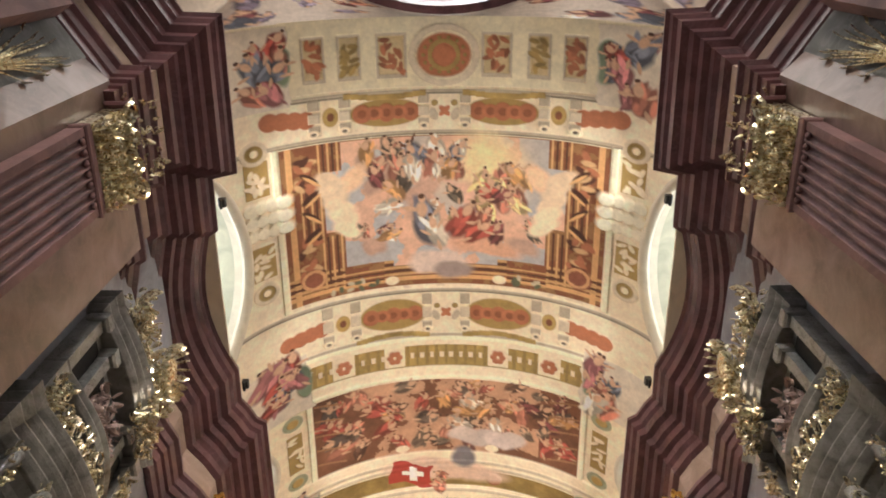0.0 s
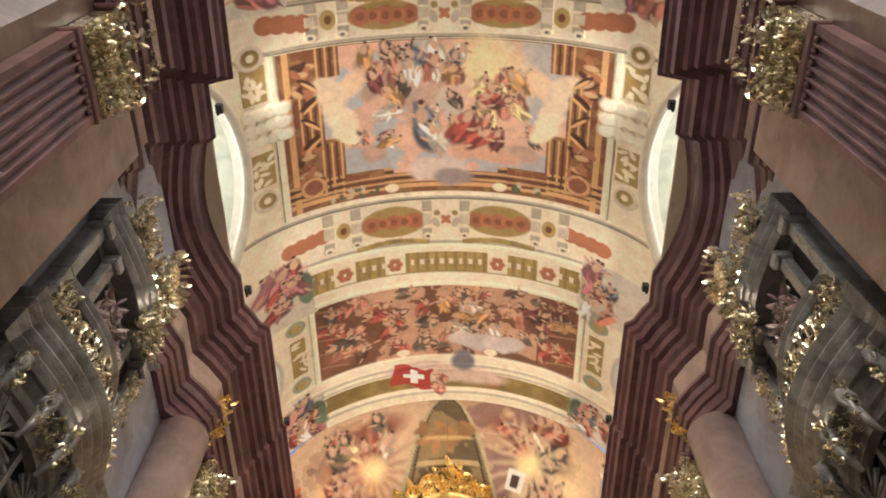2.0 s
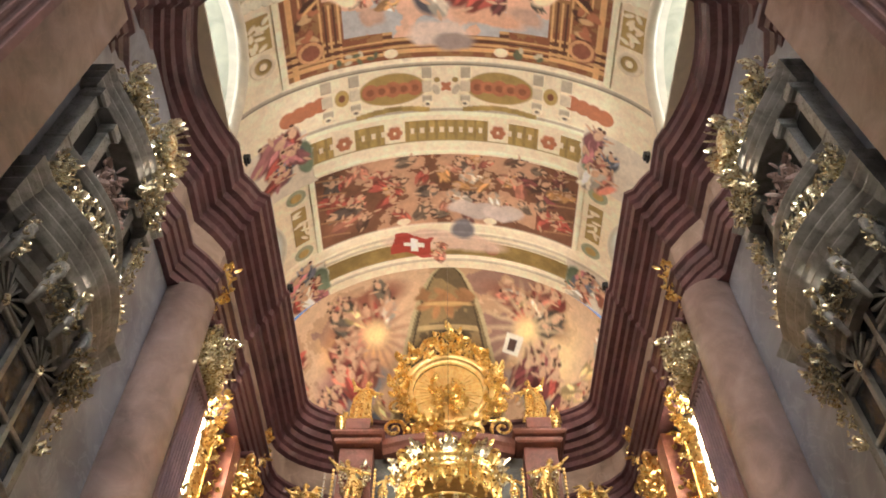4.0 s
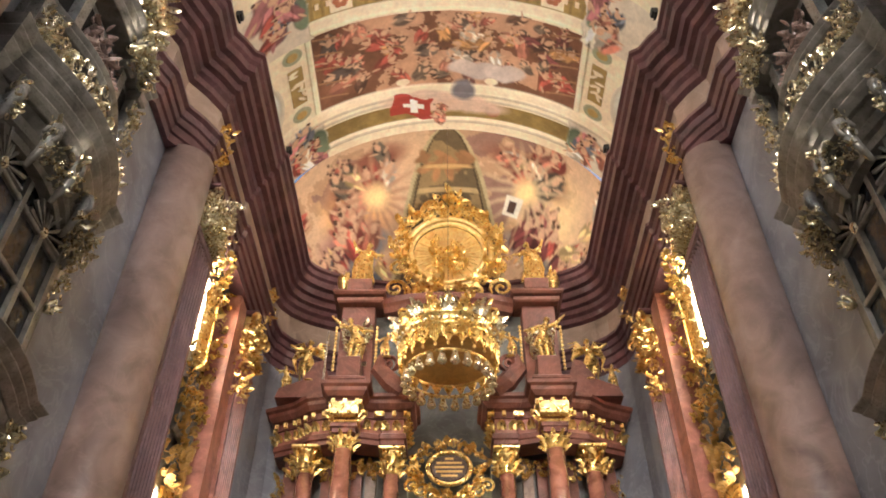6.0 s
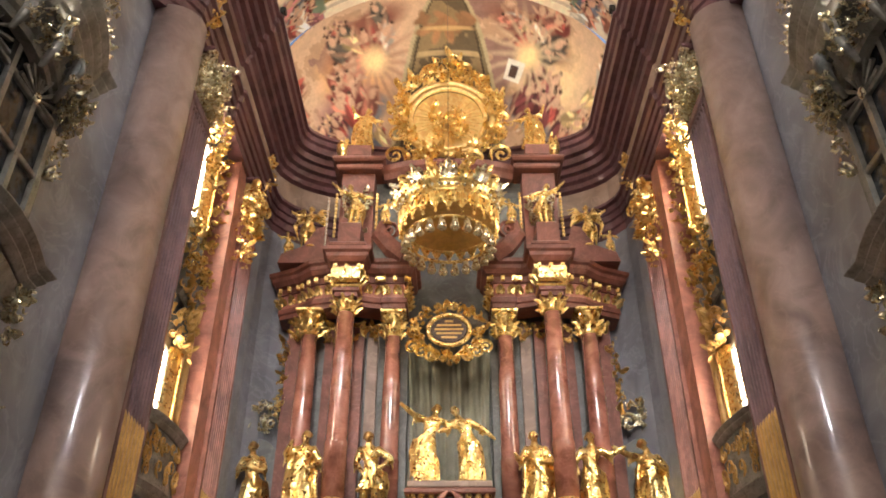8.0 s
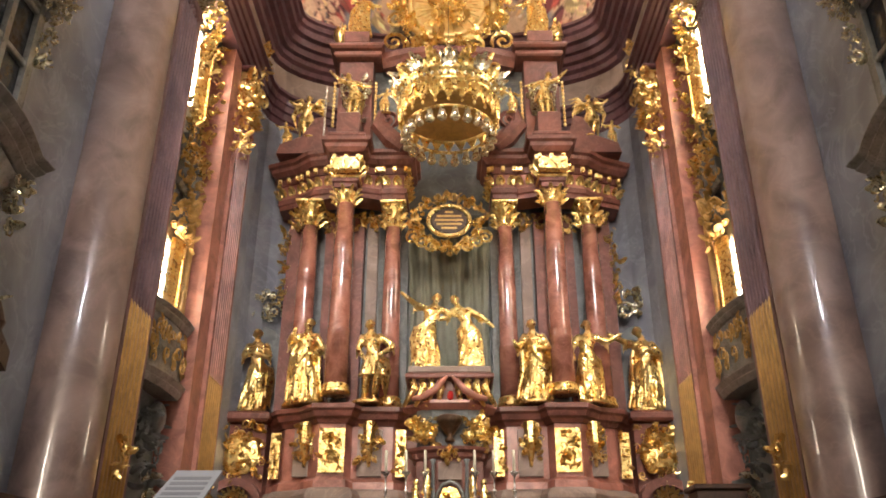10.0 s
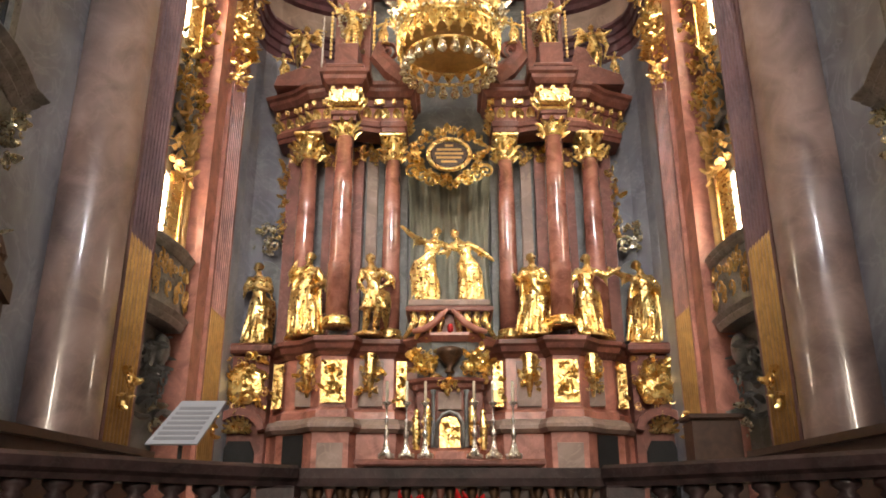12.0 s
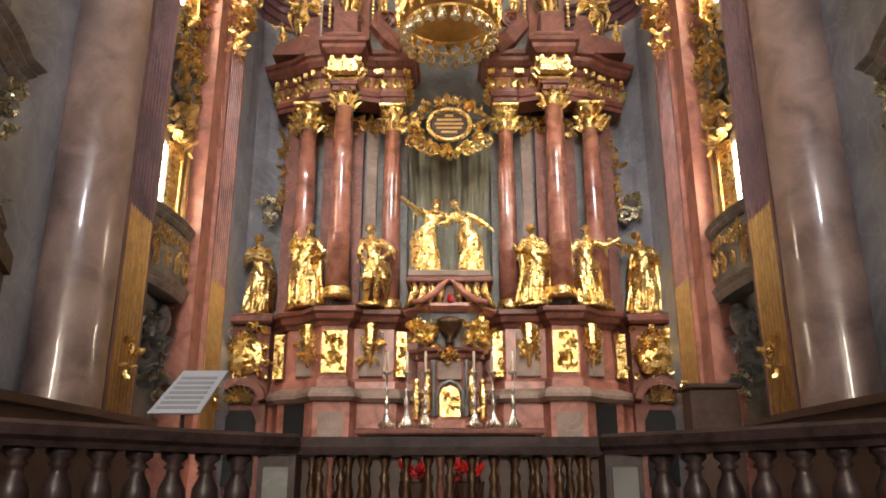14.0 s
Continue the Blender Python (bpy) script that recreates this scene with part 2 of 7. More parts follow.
def scroll(shape, c, u, v, r, turns, thick, n=14, w=None):
    """A spiral volute in the plane of u and v, running out from its eye."""
    c, u, v = Vector(c), Vector(u), Vector(v)
    w = Vector(w) if w else Vector((0, 0, 0))
    path, rad = [], []
    for i in range(n + 1):
        t = i / n
        a = turns * 2 * math.pi * t
        k = r * (0.12 + 0.88 * t)
        path.append(c + u * (k * math.cos(a)) + v * (k * math.sin(a)) + w * t)
        rad.append(thick * (0.5 + 0.7 * t) * (1 if i < n else 0.4))
    shape.tube(path, rad, 4, 0.7)


def leaf(shape, c, d, up, length, width, curl):
    """A curling acanthus leaf that starts at c along d and bends towards up."""
    c, d, up = Vector(c), Vector(d).normalized(), Vector(up).normalized()
    path, rad = [], []
    for i in range(6):
        t = i / 5
        a = curl * t
        path.append(c + d * (length * math.sin(a + 0.001) / max(abs(curl), 0.3)) + up * (length * (1 - math.cos(a)) / max(abs(curl), 0.3)))
        rad.append(width * (0.35 + 1.1 * math.sin(math.pi * min(0.97, 0.12 + 0.85 * t))))
    shape.tube(path, rad, 4, 0.32)


def foliage(shape, rng, lo, hi, n, size, out):
    """Carved foliage and scrolls filling a box; out points away from the wall."""
    o = Vector(out).normalized()
    a = o.orthogonal().normalized()
    b = o.cross(a)
    for k in range(n):
        c = Vector([rng.uniform(lo[i], hi[i]) for i in range(3)])
        t = rng.uniform(0, 6.283)
        d = a * math.cos(t) + b * math.sin(t)
        s = size * rng.uniform(0.55, 1.4)
        if k % 3 == 0:
            scroll(shape, c, d, d.cross(o) * rng.choice((-1, 1)), s * 0.55, rng.uniform(0.9, 1.5), s * 0.13, 10, o * s * 0.3)
        else:
            leaf(shape, c, d + o * rng.uniform(0.1, 0.7), o + d * rng.uniform(-0.4, 0.3), s * 1.5, s * 0.26, rng.choice((-1, 1)) * rng.uniform(1.0, 2.4))
    return shape


# ---- setting ----
TOP = 21.2          # upper edge of the great cornice
HALF = 6.4          # half the span of the vault
RISE = 4.75


def vault_z(x):
    return TOP + RISE * np.clip(1 - (x / HALF) ** 2, 0, 1) ** 0.6


# great cornice
def plan_edge():
    p = [(-11.6, -7.62), (-6.35, 0.74), (-6.78, 1.0), (-6.3, 1.78), (-5.36, 1.82), (-5.42, 5.85), (-6.08, 6.0), (-6.1, 7.45), (-6.36, 7.62)]
    n = 10
    for i in range(1, n):
        t = i / n
        y = 7.62 + (11.6 - 7.62) * t
        p.append((-6.36 - 0.34 * math.sin(math.pi * min(1, t * 0.98)) + 0.3 * t * t, y))
    p += [(-6.0, 11.75), (-6.02, 12.75), (-5.8, 13.05), (-5.62, 13.4), (-5.36, 13.55), (-5.36, 17.35), (-5.28, 17.45), (-5.28, 22.7)]
    for i in range(1, 13):
        a = radians(90 * i / 12)
        p.append((-5.28 * math.cos(a), 22.7 + 1.6 * math.sin(a)))
    return p


EDGE = plan_edge()
s = Shape().box(-14, 14, -44, 3.6, -0.3, 0.0)
solo("floor", s, FLOOR, "worn stone floor of the crossing and nave", "floor", kind="structure")
s = Shape()
for k in range(5):
    s.box(-7.4, 7.4, 3.6 + 0.03 * k, 28, 0.18 * k, 0.18 * (k + 1))
solo("presbytery_floor", s, FLOOR, "raised stone floor and steps of the presbytery", "floor", kind="structure")

# side walls, with the choir window openings
for sx, side in ((-1, "left"), (1, "right")):
    s = Shape()
    X0, X1 = -8.3, -7.3
    s.box(X0, X1, 3.3, 16.8, 0, 21.2)
    s.box(X0, X1, 16.8, 18.7, 0, 7.9)
    s.box(X0, X1, 16.8, 18.7, 9.9, 13.7)
    s.box(X0, X1, 16.8, 18.7, 16.5, 21.2)
    s.box(X0, X1, 18.7, 23.4, 0, 21.2)
    s.box(-14, -13, -12, -4, 0, 30)
    # unseen nave walls, added to keep the west lamp off the crossing corners
    s.box(-7.0, -5.0, -44, -11.6, 0, 27.3)
    s.box(-14, -7.0, -12.6, -11.6, 0, 30)
    s.flip(sx)
    solo("wall_" + side, s, GREY, "grey-blue stucco marble side wall with added unseen nave walls", "wall", kind="structure")
    # piers: raised wall strips behind the pilasters
    for nm, y0, y1, xf, mat, lab in (("pier_strip", 4.86, 6.25, -6.5, BROWN, "polished brown marble strip beside a pilaster"),
                                     ("pier_strip", 12.0, 14.6, -6.5, BROWN, "engaged polished brown marble half column beside a pilaster"),
                                     ("pier_strip", 19.5, 20.3, -6.5, ALTAR_RED, "salmon marble strip beside a pilaster")):
        if y1 - y0 > 2:
            # engaged half column
            s = Shape().lathe([(0.88, 0.9), (0.88, 1.5), (0.82, 1.62), (0.86, 1.75), (0.76, 1.9), (0.74, 2.2), (0.74, 16.9)], -6.95, 14.09, 56).flip(sx)
        else:
            s = Shape().box(-7.4, xf, y0, y1, 0.9, 16.9, 0.05).flip(sx)
        o_ = solo(nm, s, mat, lab, "wall strip", "pier strips", "structure")
        o_.data.polygons.foreach_set("use_smooth", [len(pl.vertices) == 4 and y1 - y0 > 2 for pl in o_.data.polygons])
    s = Shape().box(-7.4, -6.75, 3.3, 6.35, 0, 17.0, 0.05).box(-7.4, -6.62, 14.55, 16.3, 0.9, 17.0, 0.05).box(-7.4, -6.62, 20.3, 22.2, 0.9, 17.0, 0.05).flip(sx)
    solo("pier_" + side, s, GREY, "grey stucco marble pier body", "pier", kind="structure")

for sx, side in ((-1, "left"), (1, "right")):
    s = Shape().sweep([(-7.9, -0.77), (-6.78, 1.0), (-6.3, 1.78)], [(1.0, 0), (1.0, 17.3), (4.0, 21.1), (4.0, 0)]).flip(sx)
    solo("crossing_pier_" + side, s, ALTAR_GREY, "grey stucco marble pier set at an angle to the crossing", "pier", kind="structure")
    s = Shape().prism([(-7.42, 3.32), (-6.72, 3.28), (-6.72, 2.75), (-7.15, 2.3), (-7.7, 2.7)], 2, 0, 17.2).flip(sx)
    solo("pier_corner_" + side, s, BROWN, "brown marble corner strip beside the first pilaster", "pier", kind="structure")
    s = Shape().sweep([(-11.6, -7.62), (-6.35, 0.74)], [(1.0, 0), (1.0, 17.25), (1.45, 17.25), (1.45, 0)]).flip(sx)
    solo("pier_strip_" + side, s, PURPLE, "dull purple marble pilaster on the angled crossing pier", "wall strip", kind="structure")
    s = foliage(Shape(), random.Random(29), (-7.75, -0.2, 15.7), (-7.15, 0.8, 17.1), 90, 0.16, (0.85, -0.53, 0))
    solo("gilt_capital", s.flip(sx), GOLD_PALE, "pale gilded capital of leaves on the crossing pier", "capital", "crossing capitals", "stuff")
# west end and roof of the unseen nave, closing the place
s = Shape().box(-14, 14, -44.6, -44, 0, 30)
solo("wall_west", s, CREAM, "plain plaster west wall", "wall", kind="structure")


CORN = [(1.5, 21.15), (0.02, 21.2), (0.0, 21.05), (0.1, 21.0), (0.12, 20.8), (0.22, 20.72), (0.24, 20.45), (0.42, 20.4), (0.46, 20.15), (0.6, 20.1), (0.62, 19.85),
        (0.78, 19.8), (0.8, 19.6), (0.92, 19.5), (0.95, 19.3), (1.08, 19.22), (1.6, 19.22)]
FRZ = [(1.6, 19.22), (1.1, 19.22), (1.12, 18.9), (1.1, 18.3), (1.06, 18.12), (1.6, 18.12)]
ARCHI = [(1.6, 18.12), (0.82, 18.12), (0.8, 17.98), (0.9, 17.9), (0.94, 17.7), (1.0, 17.66), (1.0, 17.42), (1.07, 17.38), (1.07, 17.1), (1.13, 17.06), (1.13, 16.8), (1.6, 16.8)]
for sx, side in ((-1, "left"), (1, "right")):
    e = thing("cornice_" + side, "dark red stucco marble entablature that breaks forward over the piers", "cornice", kind="structure")
    part("cornice", Shape().sweep(EDGE, CORN).flip(sx), CORNICE, e)
    part("frieze", Shape().sweep(EDGE, FRZ).flip(sx), FRIEZE, e, "pinkish beige marble frieze")
    part("architrave", Shape().sweep(EDGE, ARCHI).flip(sx), CORNICE, e)


# ---- painted vault ----
def srgb(r, g, b):
    return np.array([((c / 255) / 12.92 if c < 10 else ((c / 255 + 0.055) / 1.055) ** 2.4) for c in (r, g, b)])


def noise2(x, y, scale, seed, octaves=4):
    """Smooth value noise, 0 to 1."""
    out, amp, tot = np.zeros_like(x), 1.0, 0.0
    for o in range(octaves):
        r = np.random.RandomState(seed + o * 17)
        g = r.rand(64, 64)
        u, v = x * scale * 2 ** o + 100.3, y * scale * 2 ** o + 57.1
        i, j = np.floor(u).astype(int), np.floor(v).astype(int)
        a, b = u - i, v - j
        a, b = a * a * (3 - 2 * a), b * b * (3 - 2 * b)
        q = (g[i % 64, j % 64] * (1 - a) + g[(i + 1) % 64, j % 64] * a) * (1 - b) + (g[i % 64, (j + 1) % 64] * (1 - a) + g[(i + 1) % 64, (j + 1) % 64] * a) * b
        out += amp * q
        tot += amp
        amp *= 0.55
    return out / tot


class Canvas:
    def __init__(self, x, y, ground):
        self.x, self.y = x, y
        self.c = np.tile(ground, (len(x), 1))
        self.h = np.zeros(len(x))
        self.wx = (noise2(x, y, 1.3, 5, 3) - 0.5) * 0.5
        self.wy = (noise2(x, y, 1.3, 9, 3) - 0.5) * 0.5
        self.n = noise2(x, y, 2.6, 21, 4)

    def fill(self, mask, colour, depth=None):
        m = np.clip(mask.astype(float), 0, 1)[:, None]
        self.c = self.c * (1 - m) + colour * m
        if depth is not None:
            self.h = self.h * (1 - m[:, 0]) + depth * m[:, 0]

    def rect(self, x0, x1, y0, y1, colour, depth=None):
        self.fill((self.x > x0) & (self.x < x1) & (self.y > y0) & (self.y < y1), colour, depth)

    def blob(self, cx, cy, rx, ry, turn, colour, warp=0.0, soft=0.15, depth=None):
        near = np.where((np.abs(self.x - cx) < 1.7 * max(rx, ry) + 0.2) & (np.abs(self.y - cy) < 1.7 * max(rx, ry) + 0.2))[0]
        if not len(near):
            return
        dx, dy = self.x[near] - cx + self.wx[near] * warp, self.y[near] - cy + self.wy[near] * warp
        c, q = math.cos(turn), math.sin(turn)
        d = np.sqrt(((dx * c + dy * q) / rx) ** 2 + ((-dx * q + dy * c) / ry) ** 2)
        m = np.clip((1 - d) / soft + 0.5, 0, 1)[:, None]
        self.c[near] = self.c[near] * (1 - m) + colour * m
        if depth is not None:
            self.h[near] = self.h[near] * (1 - m[:, 0]) + depth * m[:, 0]

    def ring(self, cx, cy, r, w, colour, depth=None, k=1.0):
        d = np.hypot((self.x - cx) / k, self.y - cy)
        self.fill(np.abs(d - r) < w, colour, depth)

    def figure(self, rng, cx, cy, size, turn, robe):
        """A draped shape: robe folds, a paler body and a small dark-topped oval; no features."""
        u, v = (math.cos(turn), math.sin(turn)), (-math.sin(turn), math.cos(turn))
        skin = srgb(224, 172, 132)

        def at(a, b):
            return cx + size * (a * u[0] + b * v[0]), cy + size * (a * u[1] + b * v[1])
        self.blob(*at(0, 0.02), size * 0.27, size * 0.46, turn, robe * 0.55, 0.5, 0.3)
        for k in range(6):
            a, b = rng.uniform(-0.2, 0.2), rng.uniform(-0.3, 0.35)
            self.blob(*at(a, b), size * rng.uniform(0.05, 0.1), size * rng.uniform(0.16, 0.32), turn + rng.uniform(-0.6, 0.6), robe * rng.uniform(0.6, 1.7), 0.3, 0.5)
        self.blob(*at(rng.uniform(-0.05, 0.05), -0.26), size * 0.11, size * 0.16, turn, skin, 0.2, 0.4)
        for sgn in (-1, 1):
            a = rng.uniform(0.15, 0.3)
            self.blob(*at(sgn * a, -0.18 + rng.uniform(-0.15, 0.15)), size * 0.045, size * 0.17, turn + sgn * rng.uniform(0.5, 1.4), skin * 0.95, 0.1, 0.4)
        if rng.random() < 0.6:
            self.blob(*at(rng.uniform(-0.1, 0.1), 0.42), size * 0.05, size * 0.17, turn + rng.uniform(-0.5, 0.5), skin * 0.9, 0.1, 0.4)
        self.blob(*at(0.0, -0.47), size * 0.065, size * 0.08, turn, skin * 0.95, 0.05, 0.4)
        self.blob(*at(0.0, -0.52), size * 0.06, size * 0.05, turn, srgb(110, 66, 40), 0.05, 0.4)


ROBES = [srgb(196, 74, 56), srgb(214, 150, 78), srgb(232, 214, 190), srgb(120, 124, 140), srgb(206, 120, 92), srgb(150, 70, 70), srgb(230, 190, 120), srgb(112, 98, 82)]
CREAMP, STONE, OCHRE, GILT = srgb(240, 216, 180), srgb(214, 192, 160), srgb(196, 132, 70), srgb(198, 158, 74)
ORANGE, UMBER, SKYB, PEACH = srgb(214, 122, 72), srgb(150, 84, 44), srgb(190, 186, 186), srgb(240, 190, 150)


def crowd(cv, rng, n, x0, x1, y0, y1, s0, s1, lean=0.5, robes=ROBES):
    pts = sorted(((rng.uniform(y0, y1), rng.uniform(x0, x1)) for _ in range(n)))
    for y, x in pts:
        cv.figure(rng, x, y, rng.uniform(s0, s1), rng.uniform(-lean, lean), robes[rng.randrange(len(robes))])


def volute_band(cv, y0, y1, far):
    """Painted and moulded band of scroll brackets, cartouches and gilt fields."""
    cv.fill((cv.y > y0) & (cv.y < y1), CREAMP, 0.06)
    m = (y0 + y1) / 2
    w = y1 - y0
    for e in (y0 + 0.06 * w, y1 - 0.05 * w):
        cv.fill(np.abs(cv.y - e) < 0.05, STONE * 0.8, 0.13)
        cv.fill(np.abs(cv.y - e - 0.07) < 0.025, STONE * 0.5, 0.05)
    for q in (-1, 1):
        cv.blob(q * 1.75, m, 1.08, w * 0.3, 0, GILT * 0.85, 0, 0.1, 0.05)
        for k in range(5):
            cv.blob(q * (1.75 + 0.36 * (k - 2)), m, 0.27, 0.29 if k % 2 == 0 else 0.22, 0, ORANGE * (0.85 + 0.1 * (k % 2)), 0, 0.15, 0.1)
            cv.blob(q * (1.75 + 0.36 * (k - 2)), m, 0.13, 0.13, 0, ORANGE * 0.6, 0, 0.3, 0.12)
        for k in range(4):
            cv.blob(q * (4.45 + 0.3 * (k - 1.5)), m + far * 0.04 * k, 0.24, 0.27, 0, ORANGE * 0.9, 0, 0.15, 0.1)
        cv.blob(q * 3.35, m, 0.22, 0.3, 0, GILT, 0, 0.15, 0.04)
        cv.blob(q * 3.35, m, 0.1, 0.13, 0, UMBER, 0, 0.3, 0.08)
        for xb in (0.62, 2.95, 3.8):
            for k in range(3):
                cv.rect(q * xb - 0.16, q * xb + 0.16, y0 + w * (0.12 + 0.27 * k), y0 + w * (0.32 + 0.27 * k), STONE * (1.0 if k % 2 else 0.8), 0.2)
            cv.blob(q * xb, y1 - 0.2 * w, 0.17, 0.13, 0, CREAMP, 0, 0.2, 0.28)
            cv.blob(q * xb, y1 - 0.2 * w, 0.07, 0.05, 0, STONE * 0.4, 0, 0.4, 0.2)
        cv.blob(q * 0.33, m + 0.1, 0.12, 0.2, q * 0.4, STONE * 0.9, 0, 0.2, 0.16)
        cv.blob(q * 0.3, m - 0.25, 0.1, 0.1, 0, GILT * 0.8, 0, 0.2, 0.1)
        g = np.abs(cv.x - q * 1.75)
        cv.fill((g < 1.2) & (np.abs(cv.y - (y1 if far > 0 else y0) + far * (0.12 + 0.12 * np.cos(g * 1.3))) < 0.09), GILT * (0.5 + 0.8 * cv.n[:, None]), 0.16)
    cv.blob(0, m, 0.22, 0.09, 0.78, ORANGE, 0, 0.2, 0.1)
    cv.blob(0, m, 0.22, 0.09, -0.78, ORANGE, 0, 0.2, 0.1)


def paint_vault(x, y):
    rng = random.Random(11)
    cv = Canvas(x, y, CREAMP)
    cv.fill(cv.n > 0.62, CREAMP * 0.86)
    # crossing arch
    cv.fill(y < 4.5, srgb(226, 208, 170), 0.14)
    for q in (-1, 1):
        for k, xb in enumerate((1.55, 2.75, 3.7)):
            wd = 0.36 if k == 0 else 0.24
            cv.rect(q * xb - wd - 0.07, q * xb + wd + 0.07, 2.85, 4.2, STONE * 0.85, 0.2)
            cv.rect(q * xb - wd, q * xb + wd, 2.95, 4.1, srgb(214, 186, 132), 0.1)
            for _ in range(16):
                cv.blob(q * xb + rng.uniform(-wd, wd) * 0.8, rng.uniform(3.05, 4.0), 0.07, 0.16, rng.uniform(0, 3), (ORANGE if k != 1 else GILT) * rng.uniform(0.5, 1.0), 0.1, 0.4, 0.15)
    cv.ring(0, 3.55, 0.85, 0.09, STONE, 0.22, 1.12)
    cv.blob(0, 3.55, 0.8, 0.68, 0, ORANGE * 0.85, 0.2, 0.1, 0.1)
    cv.ring(0, 3.55, 0.42, 0.07, GILT * 0.8, 0.16)
    cv.blob(0, 3.55, 0.3, 0.28, 0, ORANGE * 0.9, 0, 0.2, 0.12)
    for k in range(14):
        a = k * math.tau / 14
        cv.blob(0.62 * math.cos(a), 3.55 + 0.53 * math.sin(a), 0.06, 0.06, 0, GILT * 0.7, 0, 0.4, 0.15)
    volute_band(cv, 4.55, 6.0, -1)
    # main fresco: feigned balustrade and architecture round an open sky
    main = (np.abs(x) < 4.75) & (y > 6.05) & (y < 11.25)
    arch_n = noise2(x, y, 3.5, 41, 4)
    cv.fill(main, UMBER * 1.25)
    cv.fill(main & (arch_n > 0.52), OCHRE * 0.8)
    cv.fill(main & ((np.abs(np.abs(x) - 4.55) < 0.07) | (np.abs(y - 11.0) < 0.07)), srgb(232, 170, 100))
    for k in range(5):
        cv.fill(main & (np.abs(np.abs(x) - 3.25 - 0.13 * k - 0.5 * (np.abs(y - 8.2) < 0.9)) < 0.035) & (y < 10.9), (srgb(226, 168, 98), UMBER * 0.7)[k % 2])
        cv.fill(main & (np.abs(y - 10.35 - 0.12 * k - 0.25 * (np.abs(np.abs(x) - 2.6) < 0.6)) < 0.035), (srgb(222, 164, 94), UMBER * 0.7)[k % 2])
    for q in (-1, 1):
        for yy in (6.7, 7.4, 9.3, 10.1):
            for k in range(7):
                cv.blob(q * rng.uniform(3.9, 4.4), yy + rng.uniform(-0.25, 0.25), 0.09, 0.2, rng.uniform(0, 3), (ORANGE, srgb(120, 62, 36), srgb(230, 180, 120))[k % 3] * 0.9, 0.2, 0.4)
        cv.blob(q * 4.1, 10.5, 0.36, 0.36, 0, srgb(176, 96, 62), 0.3, 0.2)
        cv.ring(q * 4.1, 10.5, 0.3, 0.05, srgb(226, 160, 100))
    opening = (np.abs(x) < 3.15 + 0.5 * (np.abs(y - 8.0) < 1.0)) & (y > 6.1) & (y < 10.3 + 0.22 * (np.abs(x) < 1.7))
    warmth = np.clip(1 - np.hypot((x - 0.9) / 2.6, (y - 7.0) / 2.2), 0, 1)[:, None]
    cloud = noise2(x + 3, y, 0.75, 61, 5)[:, None]
    heaven = SKYB * (1 - warmth) + srgb(252, 206, 150) * warmth
    heaven = np.where(cloud > 0.5, srgb(232, 176, 142) * (0.75 + 0.5 * cloud), heaven * (0.85 + 0.3 * cloud))
    m = opening.astype(float)[:, None]
    cv.c = cv.c * (1 - m) + heaven * m
    for _ in range(26):
        cx, cy = rng.uniform(-2.6, 2.9), rng.uniform(6.6, 10.0)
        cv.blob(cx, cy, rng.uniform(0.25, 0.6), rng.uniform(0.18, 0.4), rng.uniform(-0.6, 0.6), srgb(226, 174, 146) * rng.uniform(0.7, 1.15), 0.8, 0.5)
    cv.blob(1.35, 6.9, 1.0, 0.8, 0.4, srgb(255, 216, 150), 0.5, 0.9)
    cv.blob(-0.25, 10.45, 0.95, 0.42, 0.0, srgb(226, 196, 178), 0.7, 0.3)
    cv.blob(0.25, 10.75, 0.6, 0.3, 0.0, srgb(176, 150, 140), 0.6, 0.4)
    cv.blob(1.3, 9.9, 1.1, 0.3, 0.2, srgb(232, 168, 130), 0.7, 0.4)
    # cross of wood, then groups of draped shapes
    cv.blob(-1.2, 6.75, 0.055, 0.85, 0.35, UMBER * 0.7, 0, 0.2)
    cv.blob(-1.35, 6.35, 0.42, 0.05, 0.35, UMBER * 0.7, 0, 0.2)
    crowd(cv, rng, 9, -2.5, -1.2, 6.4, 7.9, 0.7, 1.1, 0.8)
    crowd(cv, rng, 9, -1.1, 0.6, 6.5, 7.7, 0.7, 1.1, 0.6, ROBES[1:5])
    crowd(cv, rng, 11, 1.1, 2.6, 6.4, 8.6, 0.6, 1.0, 0.9, [ROBES[1], ROBES[6], ROBES[4]])
    crowd(cv, rng, 14, -1.9, 2.3, 7.9, 9.4, 0.5, 0.9, 1.2)
    cv.figure(rng, -0.62, 9.0, 1.75, -0.15, ROBES[3])
    cv.figure(rng, -0.3, 9.35, 1.2, -0.3, ROBES[2])
    cv.figure(rng, 0.55, 8.95, 1.4, 0.5, ROBES[0])
    cv.figure(rng, 1.05, 9.35, 1.1, 0.9, ROBES[0])
    for q in (-1, 1):
        crowd(cv, rng, 3, q * 2.65 - 0.2, q * 2.65 + 0.2, 8.9, 9.4, 0.45, 0.6, 0.8, [ROBES[4], ROBES[7]])
        cv.blob(q * 2.9, 8.4 - 1.0, 0.55, 0.32, q * 0.8, srgb(246, 196, 150), 0.4, 0.5)
        for k in range(5):
            cv.blob(q * (3.5 - 0.12 * k), 7.3 + 0.42 * k, 0.5, 0.24, -q * 0.6, srgb(250, 214, 172) * (0.85 + 0.05 * k), 0.5, 0.4)
        for k in range(4):
            cv.blob(q * 4.05, 7.1 + 0.62 * k, 0.3, 0.09, q * (0.7 if k % 2 else -0.7), srgb(98, 50, 26), 0, 0.3)
